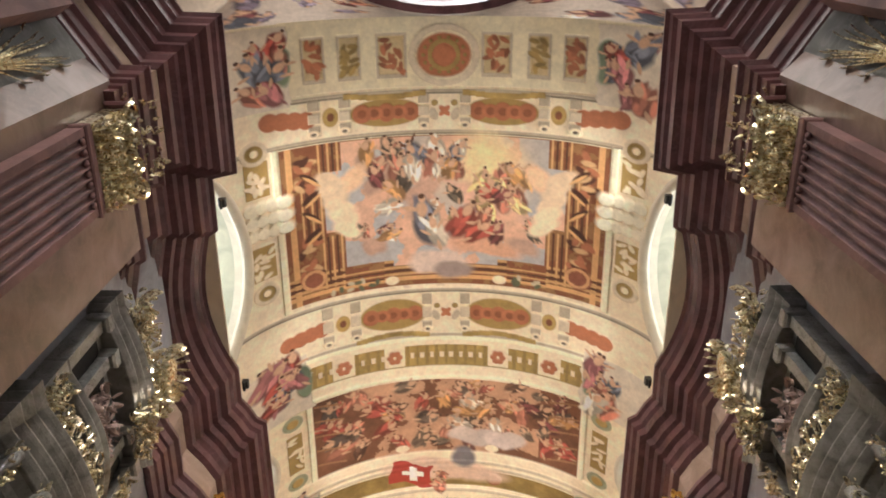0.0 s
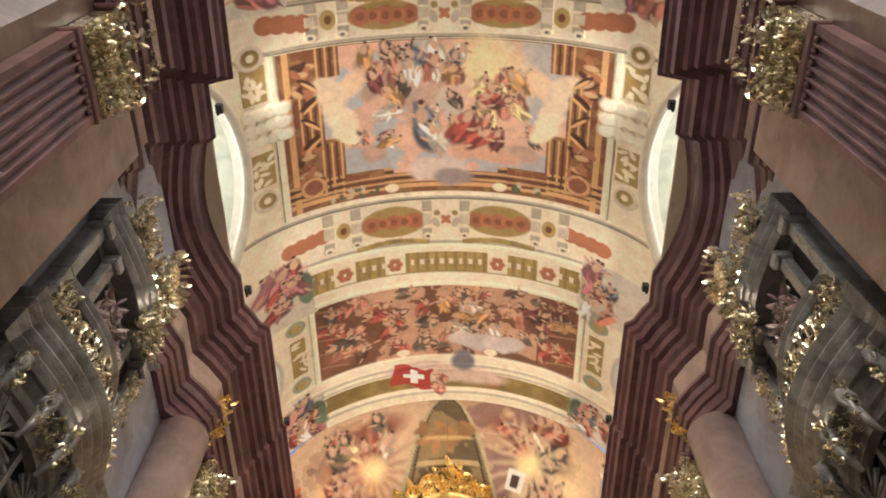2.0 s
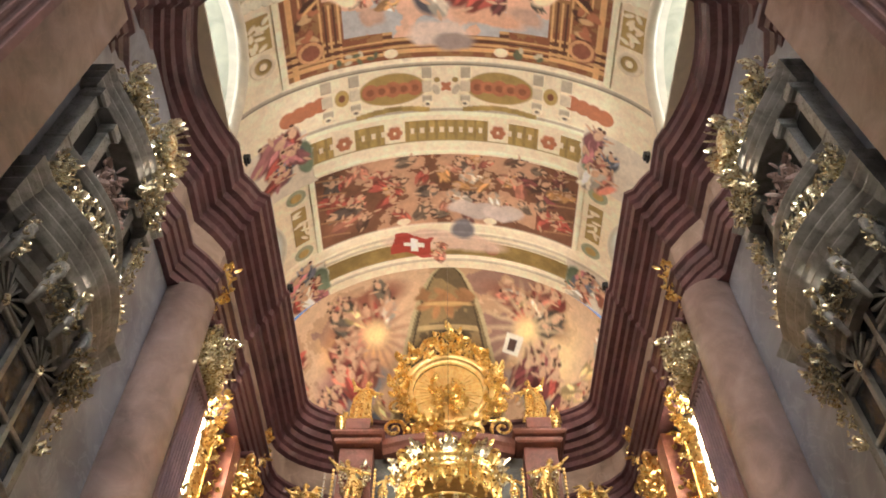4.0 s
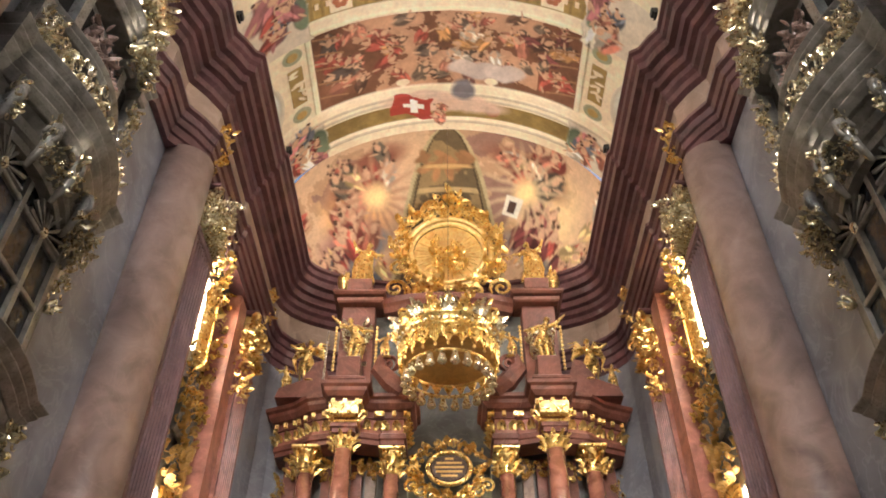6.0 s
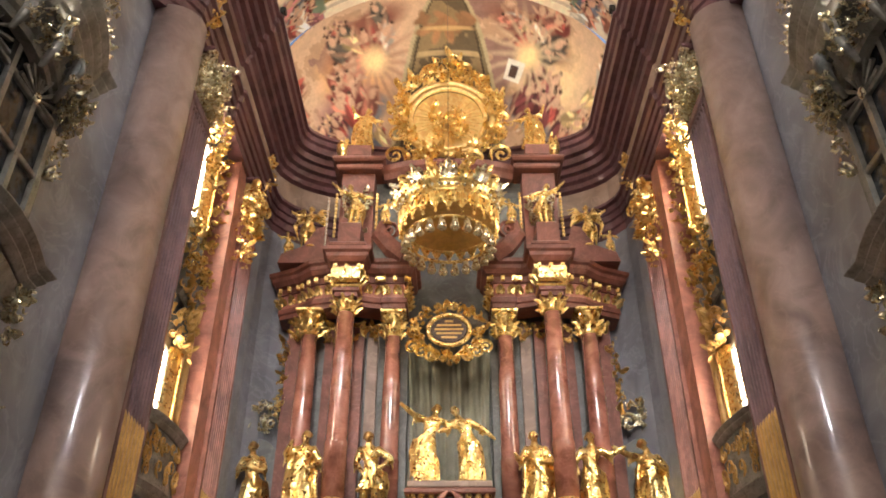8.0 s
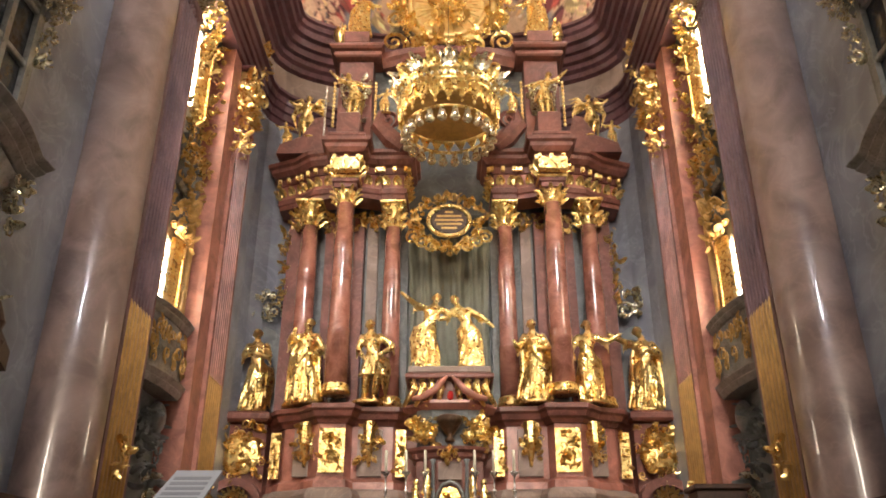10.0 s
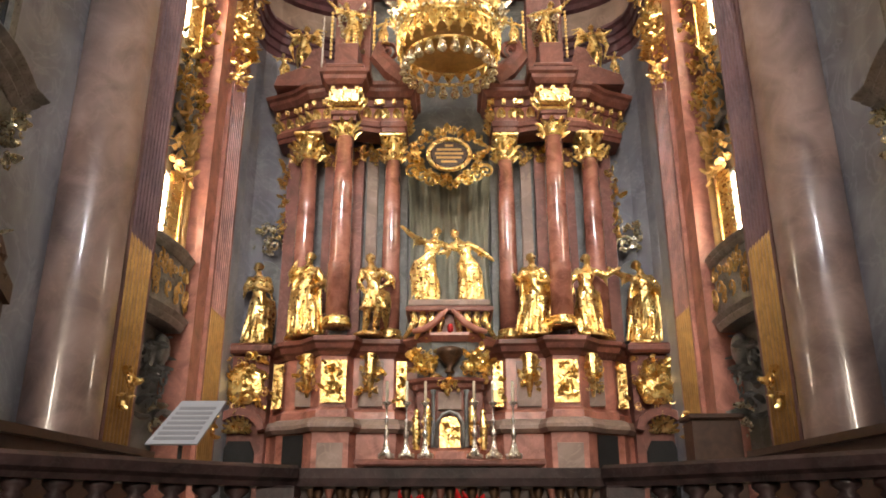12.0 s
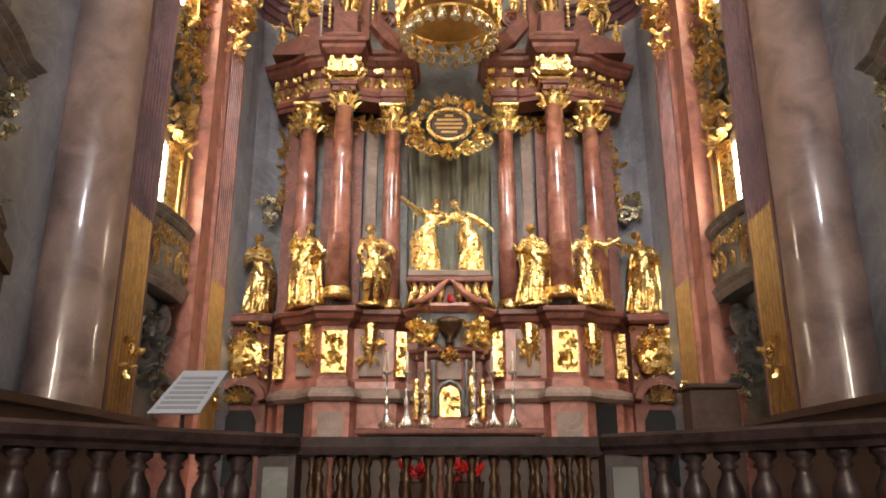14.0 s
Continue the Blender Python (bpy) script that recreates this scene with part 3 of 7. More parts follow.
            cv.blob(q * 3.98, 7.2 + 0.62 * k, 0.3, 0.05, q * (0.7 if k % 2 else -0.7), srgb(236, 176, 104), 0, 0.3)
        cv.blob(q * 1.75, 11.05, 0.22, 0.16, 0, CREAMP, 0, 0.2)
        for k in range(9):
            cv.blob(q * rng.uniform(2.2, 3.7), 11.05 + rng.uniform(-0.15, 0.12), 0.12, 0.07, rng.uniform(0, 3), (srgb(120, 118, 84), srgb(206, 186, 150))[k % 2], 0, 0.4)
    cv.c = np.where(opening[:, None], cv.c * 0.94 + srgb(226, 172, 138) * 0.06, cv.c)
    # side strips with gilt fields and triple scrolls
    for q in (-1, 1):
        side = (q * x > 4.75) & (y > 6.0) & (y < 11.4)
        cv.fill(side, CREAMP, 0.03)
        cv.fill(side & (np.abs(q * x - 4.86) < 0.07), CREAMP * 1.08, 0.14)
        for yy, hh in ((6.75, 0.55), (9.35, 0.55)):
            cv.rect(min(q * 5.02, q * 5.55), max(q * 5.02, q * 5.55), yy - hh, yy + hh, GILT * 0.95, 0.08)
            for _ in range(12):
                cv.blob(q * rng.uniform(5.1, 5.5), yy + rng.uniform(-hh, hh) * 0.8, 0.06, 0.13, rng.uniform(0, 3), CREAMP, 0, 0.4, 0.16)
        for yy in (10.35, 5.95):
            cv.blob(q * 5.3, yy, 0.3, 0.36, 0, CREAMP * 0.85, 0, 0.1, 0.12)
            cv.blob(q * 5.3, yy, 0.2, 0.24, 0, GILT * 0.8, 0, 0.15, 0.04)
            cv.blob(q * 5.3, yy, 0.09, 0.11, 0, CREAMP, 0, 0.3, 0.14)
        for yy in (7.6, 8.0, 8.4):
            for k in range(4):
                cv.blob(q * (4.75 + 0.24 * k), yy, 0.15, 0.19, 0, srgb(236, 222, 190) * (1 - 0.06 * (k % 2)), 0, 0.25, 0.3)
            cv.blob(q * 4.66, yy, 0.2, 0.2, 0, srgb(240, 226, 196), 0, 0.3, 0.34)
    volute_band(cv, 11.35, 13.3, 1)
    # second arch: gilt coffers between rosettes
    cv.fill((y > 13.3) & (y < 15.0), CREAMP, 0.16)
    cv.fill(np.abs(y - 14.0) < 0.42, GILT * 0.75, 0.08)
    cell = np.abs(((x / 0.33) % 1) - 0.5)
    cv.fill((np.abs(y - 14.0) < 0.4) & (cell < 0.34) & (np.abs(y - 14.0) > 0.06), GILT * 0.95 * (0.7 + 0.6 * cv.n[:, None]), 0.05)
    cv.fill((np.abs(y - 14.0) < 0.1) & (cell < 0.2), CREAMP * 0.9, 0.14)
    for xb in (-3.4, -1.75, 1.75, 3.4):
        cv.rect(xb - 0.35, xb + 0.35, 13.6, 14.4, CREAMP, 0.1)
        for k in range(6):
            a = k * math.tau / 6
            cv.blob(xb + 0.15 * math.cos(a), 14.0 + 0.17 * math.sin(a), 0.11, 0.11, 0, ORANGE * 0.9, 0, 0.3, 0.2)
    for e in (13.3, 14.85):
        cv.fill(np.abs(y - e) < 0.07, CREAMP * 1.1, 0.22)
    # second fresco: a crowded dark battle of clouds
    sec = (np.abs(x) < 4.45) & (y > 15.02) & (y < 18.1)
    dk = noise2(x, y, 1.1, 77, 5)[:, None]
    ground = srgb(150, 92, 58) * (0.55 + 0.9 * dk)
    ground = np.where((np.abs(x) < 3.2)[:, None] & (dk > 0.52), srgb(206, 150, 112) * (0.6 + 0.7 * dk), ground)
    m = sec.astype(float)[:, None]
    cv.c = cv.c * (1 - m) + ground * m
    crowd(cv, rng, 80, -4.1, 4.1, 15.2, 17.7, 0.55, 0.95, 1.6, [ROBES[0], ROBES[5], ROBES[7], ROBES[4], ROBES[1], srgb(96, 60, 44), srgb(92, 84, 78)])
    crowd(cv, rng, 7, 0.3, 2.0, 15.6, 17.4, 0.6, 1.0, 1.6, [ROBES[1], ROBES[2]])
    cv.c = np.where(sec[:, None], cv.c * 0.8 + ground * 0.2, cv.c)
    for k in range(7):
        cv.blob(0.5 + 0.3 * k, 17.4 + 0.1 * (k % 3), 0.45, 0.28, 0, srgb(220, 196, 184) * (1 - 0.06 * (k % 4)), 0.5, 0.4)
    for q in (-1, 1):
        cv.fill(sec & (q * x > 3.5) & (q * x < 4.4) & (np.abs(((y + 0.3 * q * x) / 0.6) % 1 - 0.5) < 0.06), srgb(176, 120, 76))
        cv.blob(q * 1.6, 17.95, 0.24, 0.15, 0, CREAMP, 0, 0.2)
        st = (q * x > 4.45) & (y > 15.0) & (y < 18.3)
        cv.fill(st, CREAMP, 0.04)
        cv.fill(st & (np.abs(q * x - 4.53) < 0.06), CREAMP * 1.08, 0.14)
        for yy in (15.4, 17.8):
            cv.blob(q * 5.0, yy, 0.28, 0.28, 0, srgb(170, 170, 130), 0, 0.1, 0.05)
            cv.blob(q * 5.0, yy, 0.16, 0.16, 0, GILT, 0, 0.2, 0.12)
        cv.rect(min(q * 4.78, q * 5.2), max(q * 4.78, q * 5.2), 15.85, 17.35, GILT * 0.85, 0.08)
        for k in range(10):
            cv.blob(q * rng.uniform(4.84, 5.14), rng.uniform(15.95, 17.25), 0.05, 0.14, rng.uniform(0, 3), CREAMP, 0, 0.4, 0.15)
    # third arch
    cv.fill((y > 18.1), CREAMP, 0.16)
    cv.fill(np.abs(y - 19.3) < 0.36, GILT * 0.7 * (0.7 + 0.6 * cv.n[:, None]), 0.08)
    cv.fill((np.abs(y - 18.55) < 0.05) | (np.abs(y - 18.8) < 0.06) | (np.abs(y - 19.85) < 0.07), CREAMP * 0.75, 0.22)
    cv.blob(1.7, 19.3, 0.25, 0.25, 0, ORANGE * 0.8, 0, 0.3, 0.14)
    cv.blob(-0.1, 18.9, 2.2, 0.5, 0.1, srgb(224, 186, 160), 0.8, 0.3)
    cv.blob(0.6, 18.35, 0.42, 0.4, 0, srgb(140, 130, 134), 0.4, 0.4)
    # red banner with a white cross
    flag = (np.abs(x + 1.3 + 0.1 * np.sin(y * 4)) < 0.75) & (np.abs(y - 19.05 - 0.28 * (x + 1.3) - 0.08 * np.sin(x * 5)) < 0.5)
    cv.fill(flag, srgb(206, 62, 40))
    fx, fy = x + 1.25, y - 19.05 - 0.28 * (x + 1.3)
    cv.fill(((np.abs(fx) < 0.38) & (np.abs(fy) < 0.11)) | ((np.abs(fx) < 0.13) & (np.abs(fy) < 0.34)), srgb(244, 232, 214))
    crowd(cv, rng, 5, -0.7, 0.2, 19.2, 19.8, 0.5, 0.7, 1.6, [ROBES[0], ROBES[4]])
    # groups at the springing of the arches
    for q in (-1, 1):
        for y0, y1, x0 in ((2.5, 4.6, 4.25), (13.0, 14.9, 4.35), (18.6, 20.2, 4.3)):
            cv.fill((q * x > x0 - 0.1 + 0.3 * cv.n) & (y > y0) & (y < y1 + 0.2), srgb(222, 204, 180), 0.1)
            for k in range(5):
                cv.blob(q * (x0 + 0.25), (y0 + y1) / 2 - 0.35 + 0.17 * k, 0.2, 0.3, 0.4 * q, srgb(120, 138, 108) * (0.8 + 0.1 * k), 0.4, 0.4, 0.2)
            a, b = sorted((q * (x0 + 0.3), q * (x0 + 1.2)))
            crowd(cv, rng, 9, a, b, y0 + 0.2, y1, 0.7, 1.1, 0.9, [ROBES[0], ROBES[2], ROBES[4], ROBES[3], srgb(204, 120, 120)])
    return cv


def in_lunette(x, y):
    a = np.abs(x)
    return ((np.abs(y - 8.95) < 2.75) & (a > 5.87 + 0.5 * ((y - 8.95) / 2.75) ** 2)) | ((np.abs(y - 16.7) < 1.5) & (a > 5.75 + 0.62 * ((y - 16.7) / 1.5) ** 2))


def painted_mesh(name, P, cv, keep, label):
    """A structured surface with pigment; P is rows x columns x 3."""
    ny, nx = P.shape[:2]
    i = np.arange(ny * nx).reshape(ny, nx)
    q = np.stack([i[:-1, :-1], i[:-1, 1:], i[1:, 1:], i[1:, :-1]], -1).reshape(-1, 4)
    if keep is not None:
        q = q[keep[:-1, :-1].ravel()]
    me = bpy.data.meshes.new(name)
    me.from_pydata(P.reshape(-1, 3).tolist(), [], q.tolist())
    grey = cv.c @ np.array([0.3, 0.59, 0.11])
    cv.c = cv.c * np.clip(grey / 0.42, 0.2, 2.0)[:, None] ** 0.28
    grey = cv.c @ np.array([0.3, 0.59, 0.11])
    age = 0.84 + 0.32 * noise2(cv.x, cv.y, 5.0, 91, 3)
    cv.c = (cv.c * 0.84 + grey[:, None] * np.array([0.165, 0.16, 0.15])) * age[:, None] * np.array([0.94, 0.98, 1.02])
    att = me.color_attributes.new("pigment", "FLOAT_COLOR", "POINT")
    att.data.foreach_set("color", np.concatenate([np.clip(cv.c, 0, 0.9), np.ones((len(cv.c), 1))], 1).astype(np.float32).ravel())
    me.polygons.foreach_set("use_smooth", np.ones(len(q), bool))
    me.materials.append(FRESCO)
    return tagged(new(name, me), label, "ceiling", kind="structure")


gx, gy = np.meshgrid(HALF * np.sin(np.linspace(-1.5, 1.5, 470)) / math.sin(1.5), np.linspace(2.4, 20.3, 600))
cv = paint_vault(gx.ravel() * 0.965, gy.ravel())
gz = vault_z(gx) - 0.7 * cv.h.reshape(gx.shape)
painted_mesh("ceiling", np.stack([gx, gy, gz], -1), cv, ~in_lunette(gx, gy), "frescoed barrel vault with cream stucco bands and gilt fields")

# apse conch
ta, tb = np.meshgrid(np.linspace(0, math.pi, 300), np.linspace(0, math.pi / 2, 130))
ax = -np.cos(ta) * np.cos(tb) * 6.3
ad = np.sin(tb)
ay = 20.3 + 6.2 * np.sin(tb)
az = np.maximum(20.7, TOP - 1.2 + (RISE + 1.2) * np.sqrt(np.clip(1 - (ax / 6.3) ** 2 - ad ** 2, 0, 1)) ** 0.9)
pa = (ta - math.pi / 2) * 3.9
cva = Canvas(pa.ravel(), (tb * 4.0).ravel(), srgb(206, 158, 116))
rng_a = random.Random(5)
cn = noise2(cva.x, cva.y, 0.9, 31, 5)
cva.fill(cn > 0.5, srgb(222, 178, 136))
cva.fill(cn < 0.4, srgb(176, 128, 108))
cva.blob(-2.9, 1.9, 1.0, 0.9, 0, srgb(244, 176, 100), 0.6, 0.9)
cva.blob(-3.6, 2.6, 1.2, 0.6, 0.2, srgb(190, 128, 116), 0.6, 0.6)
cva.blob(3.2, 2.0, 1.0, 1.1, 0, srgb(246, 206, 140), 0.6, 0.9)
for q in (-1, 1):
    crowd(cva, rng_a, 16, q * 3.9 - 0.9, q * 3.9 + 0.9, 2.6, 3.6, 0.7, 1.0, 0.9)
    cva.blob(q * 3.4, 3.1, 1.2, 0.35, 0.15 * q, srgb(150, 150, 152), 0.8, 0.5)
    cva.blob(q * 2.3, 0.9, 1.2, 0.4, 0.3 * q, srgb(170, 96, 70), 0.8, 0.6)
    crowd(cva, rng_a, 9, q * 3.3 - 0.7, q * 3.3 + 0.6, 1.9, 2.8, 1.0, 1.5, 1.0, [ROBES[0], ROBES[5], ROBES[4]])
    crowd(cva, rng_a, 10, q * 2.4 - 0.7, q * 2.4 + 0.7, 0.4, 1.4, 0.7, 1.0, 1.4)
    crowd(cva, rng_a, 5, q * 5.0 - 0.4, q * 5.0 + 0.4, 0.6, 2.6, 0.7, 1.0, 1.4)
for cx, cy, tone in ((-2.15, 1.75, srgb(214, 150, 112)), (2.3, 1.6, srgb(232, 194, 146))):
    for k in range(17):
        t_ = math.tau * k / 17
        cva.blob(cx + 0.7 * math.cos(t_), cy + 0.7 * math.sin(t_), 0.45, 0.045, t_, tone * 0.9, 0.3, 2.4)
    cva.blob(cx, cy, 0.35, 0.35, 0, srgb(255, 214, 140), 0.2, 0.9)
w = 1.15 * np.sqrt(cva.y + 0.001)
bx_ = ax.ravel()
shell = np.abs(bx_) < w
cva.fill(shell, srgb(150, 128, 84))
cva.fill(np.abs(bx_) < w * 0.84, srgb(128, 104, 68))
cva.fill(shell & (cn > 0.52) & (np.abs(bx_) < w * 0.84), srgb(168, 136, 84))
cva.fill(np.abs(np.abs(bx_) - w) < 0.08, srgb(200, 176, 126))
cva.fill(np.abs(np.abs(bx_) - w * 0.84) < 0.04, srgb(96, 72, 44))
cva.fill((np.abs(bx_) < w * 0.8) & (np.abs(cva.y - 1.9) < 0.06), srgb(206, 170, 110))
for k in range(16):
    cva.blob(rng_a.uniform(-0.8, 0.8), 1.2 + rng_a.uniform(-0.35, 0.35), 0.1, 0.24, rng_a.uniform(0, 3), srgb(206, 140, 80) * rng_a.uniform(0.6, 1.0), 0, 0.4)
cva.blob(0, 1.2, 0.7, 0.07, 0, srgb(216, 170, 100), 0, 0.3)
cva.rect(1.75, 2.3, 1.85, 2.4, srgb(232, 220, 200))
cva.rect(1.9, 2.15, 1.98, 2.3, srgb(110, 72, 52))
painted_mesh("apse_ceiling", np.stack([ax, ay, az], -1), cva, None, "frescoed half-dome of the apse behind the altar")

# crossing: drum ring, pendentive band and dome, mostly out of view
solo("dome_ring", Shape().sweep([(6.3 * math.cos(a), -4.2 + 6.3 * math.sin(a)) for a in [math.tau * k / 72 for k in range(73)]],
     [(-0.25, 25.75), (0.0, 25.7), (0.1, 25.95), (0.22, 26.05), (0.2, 26.4), (0.45, 26.5), (0.5, 26.9), (-0.2, 27.0)]), CORNICE,
     "dark moulded ring under the dome", "dome ring", kind="structure")
dx, dt = np.meshgrid(np.linspace(0, math.tau, 200), np.linspace(0, math.pi / 2 * 0.98, 60))
dr = np.cos(dt)
P = np.stack([6.4 * dr * np.cos(dx), -4.2 + 6.4 * dr * np.sin(dx), 27.0 + 11 * np.sin(dt)], -1)
cvd = Canvas((dx * 3).ravel(), (dt * 6).ravel(), srgb(150, 140, 130))
crowd(cvd, random.Random(3), 40, 0.5, 18, 0.5, 8, 0.8, 1.3, 1.5)
painted_mesh("dome_ceiling", P, cvd, None, "frescoed dome over the crossing")
px, pt = np.meshgrid(np.linspace(-13, 13, 300), np.linspace(0, 1, 60))
# pendentives: from the ring down to the arch and the piers
ang = np.arctan2(6.6, px)
rx_, ry_ = 6.5 * np.cos(ang), -4.2 + 6.5 * np.sin(ang)
tx, ty = np.clip(px * 0.98, -12.9, 12.9), np.where(np.abs(px) < 6.4, 2.42, 2.42 + 0.5 * np.clip(np.abs(px) - 6.4, 0, 0.8) - np.clip((np.abs(px) - 7.2) * 0.9, 0, 7))
tz = np.where(np.abs(px) < 6.4, vault_z(px) - 0.02, TOP - 0.3)
P = np.stack([rx_ * (1 - pt) + tx * pt, ry_ * (1 - pt) + ty * pt, 25.8 * (1 - pt) + tz * pt], -1)
cvp = Canvas(px.ravel(), (pt * 5).ravel(), srgb(206, 186, 168))
for q in (-1, 1):
    a, b = sorted((q * 2.5, q * 9))
    crowd(cvp, random.Random(8), 34, a, b, 0.4, 4.8, 0.8, 1.3, 1.2, [ROBES[3], srgb(150, 130, 150), ROBES[4], ROBES[2], ROBES[5]])
painted_mesh("pendentive_ceiling", P, cvp, None, "frescoed pendentives beside the crossing arch")
s = Shape().box(-14, 14, -44, -10.8, 27.2, 27.6).box(-14, -6.3, -10.8, 2.3, 27.2, 27.6).box(6.3, 14, -10.8, 2.3, 27.2, 27.6)
solo("nave_ceiling", s, CREAM, "plain plaster vault over the nave", "ceiling", kind="structure")
APSE = [p for p in EDGE if p[1] > 22.0]
s = Shape()
for sx in (-1, 1):
    t_ = Shape().sweep([(-5.28, 22.0)] + APSE, [(1.14, 0.5), (1.14, 16.9), (2.2, 16.9), (2.2, 0.5)]).flip(sx)
    s.add(t_.v, t_.f)
s.box(-9, 9, 27.6, 28, 0, 27)
solo("apse_wall", s, GREY, "curved grey stucco marble apse wall behind the altar", "wall", kind="structure")
# outer shell above the cornice keeps the light in
for sx, side in ((-1, "left"), (1, "right")):
    s = Shape().box(-9.0, -8.4, 2.4, 6.0, 21.15, 27).box(-9.0, -8.4, 11.9, 15.0, 21.15, 27).box(-9.0, -8.4, 18.4, 27, 21.15, 27).box(-9.0, -8.4, 6.0, 11.9, 23.6, 27)
    s.box(-9.0, -8.4, 15.0, 18.4, 23.6, 27).box(-9.0, -6.2, 2.0, 27, 21.05, 21.14)
    s.flip(sx)
    solo("upper_wall_" + side, s, CREAM, "plain plaster wall above the cornice", "wall", kind="structure")


# lunettes with their windows
def lunette(sx, yc, hw, xin, bow, label):
    s = Shape()
    n = 28
    vs, fs = [], []
    for i in range(n + 1):
        q = -1 + 2 * i / n
        xb = xin + bow * q * q
        y = yc + hw * q
        z0 = vault_z(xb)
        z1 = 21.1 + 2.4 * math.sqrt(max(0, 1 - q * q))
        for k in range(5):
            t = k / 4
            vs.append((-(xb + (8.4 - xb) * t), y, z0 + (max(z1, z0) - z0) * math.sin(t * 1.57)))
    for i in range(n):
        for k in range(4):
            fs.append((i * 5 + k, i * 5 + k + 1, (i + 1) * 5 + k + 1, (i + 1) * 5 + k))
    s.add(vs, fs).flip(sx)
    solo("lunette_reveal", s, REVEAL, "curved cream plaster reveal of a lunette window", "window reveal", "lunette reveals", "structure", True)
    band = Shape()
    for i in range(n):
        q0, q1 = -1 + 2 * i / n, -1 + 2 * (i + 1) / n
        quad = []
        for q, t in ((q0, 0.0), (q0, 0.17), (q1, 0.17), (q1, 0.0)):
            xb = xin + bow * q * q
            z0 = vault_z(xb)
            z1 = 21.1 + 2.4 * math.sqrt(max(0, 1 - q * q))
            quad.append((-(xb + (8.4 - xb) * t), yc + hw * 0.985 * q, z0 - 0.06 + (max(z1, z0) - z0) * math.sin(t * 1.57)))
        band.add(quad, [(0, 1, 2, 3)])
    solo("lunette_soffit", band.flip(sx), CREAM, "white plaster band inside a lunette arch", "moulding", "lunette soffits", "structure")
    rim = [(-(xin + bow * q * q) + 0.03, yc + hw * q, vault_z(xin + bow * q * q) - 0.05) for q in [-1 + 2 * i / 32 for i in range(33)]]
    solo("lunette_rim", Shape().tube(rim, 0.17, 6, 0.6).flip(sx), CREAM, "cream stucco moulding round a lunette", "moulding", "lunette rims", "structure", True)
    w = thing("window_lunette", label, "window", "lunette windows", "structure", (sx * 8.4, yc, 21.2))
    out = [(yc + hw * 0.97 * math.cos(a), 21.12 + 2.3 * math.sin(a)) for a in [math.pi * k / 20 for k in range(21)]]
    p = part("pane", Shape().prism(out, 0, -8.46, -8.44).flip(sx), LUNETTE, w, "pale bluish daylit glass")
    p.visible_shadow = False
    for k in range(-3, 4):
        y = yc + k * hw / 4
        h = 2.3 * math.sqrt(1 - (k / 4) ** 2)
        part("glazing_bar", Shape().box(-8.42, -8.37, y - 0.03, y + 0.03, 21.12, 21.12 + h).flip(sx), GREYWOOD, w)
    part("sill", Shape().box(-8.5, -6.9, yc - hw, yc + hw, 21.14, 21.2).flip(sx), CREAM, w)


for sx in (-1, 1):
    lunette(sx, 8.95, 2.75, 5.87, 0.5, "tall arched lunette window full of daylight above the cornice")
    lunette(sx, 16.7, 1.5, 5.75, 0.62, "small arched lunette window full of daylight")


# ---- floodlights on the cornice ----
for sx in (-1, 1):
    for x, y in ((-6.0, 6.75), (-5.95, 12.4), (-5.32, 17.5)):
        f = thing("floodlight", "small black floodlight standing on the cornice edge", "lamp", "cornice floodlights", at=(sx * -x, y, 21.2))
        part("housing", Shape().box(x - 0.08, x + 0.1, y - 0.12, y + 0.12, 21.27, 21.5, 0.03).flip(sx), BLACK, f)
        part("bracket", Shape().box(x - 0.03, x + 0.03, y - 0.14, y + 0.14, 21.2, 21.27).flip(sx), BLACK, f)


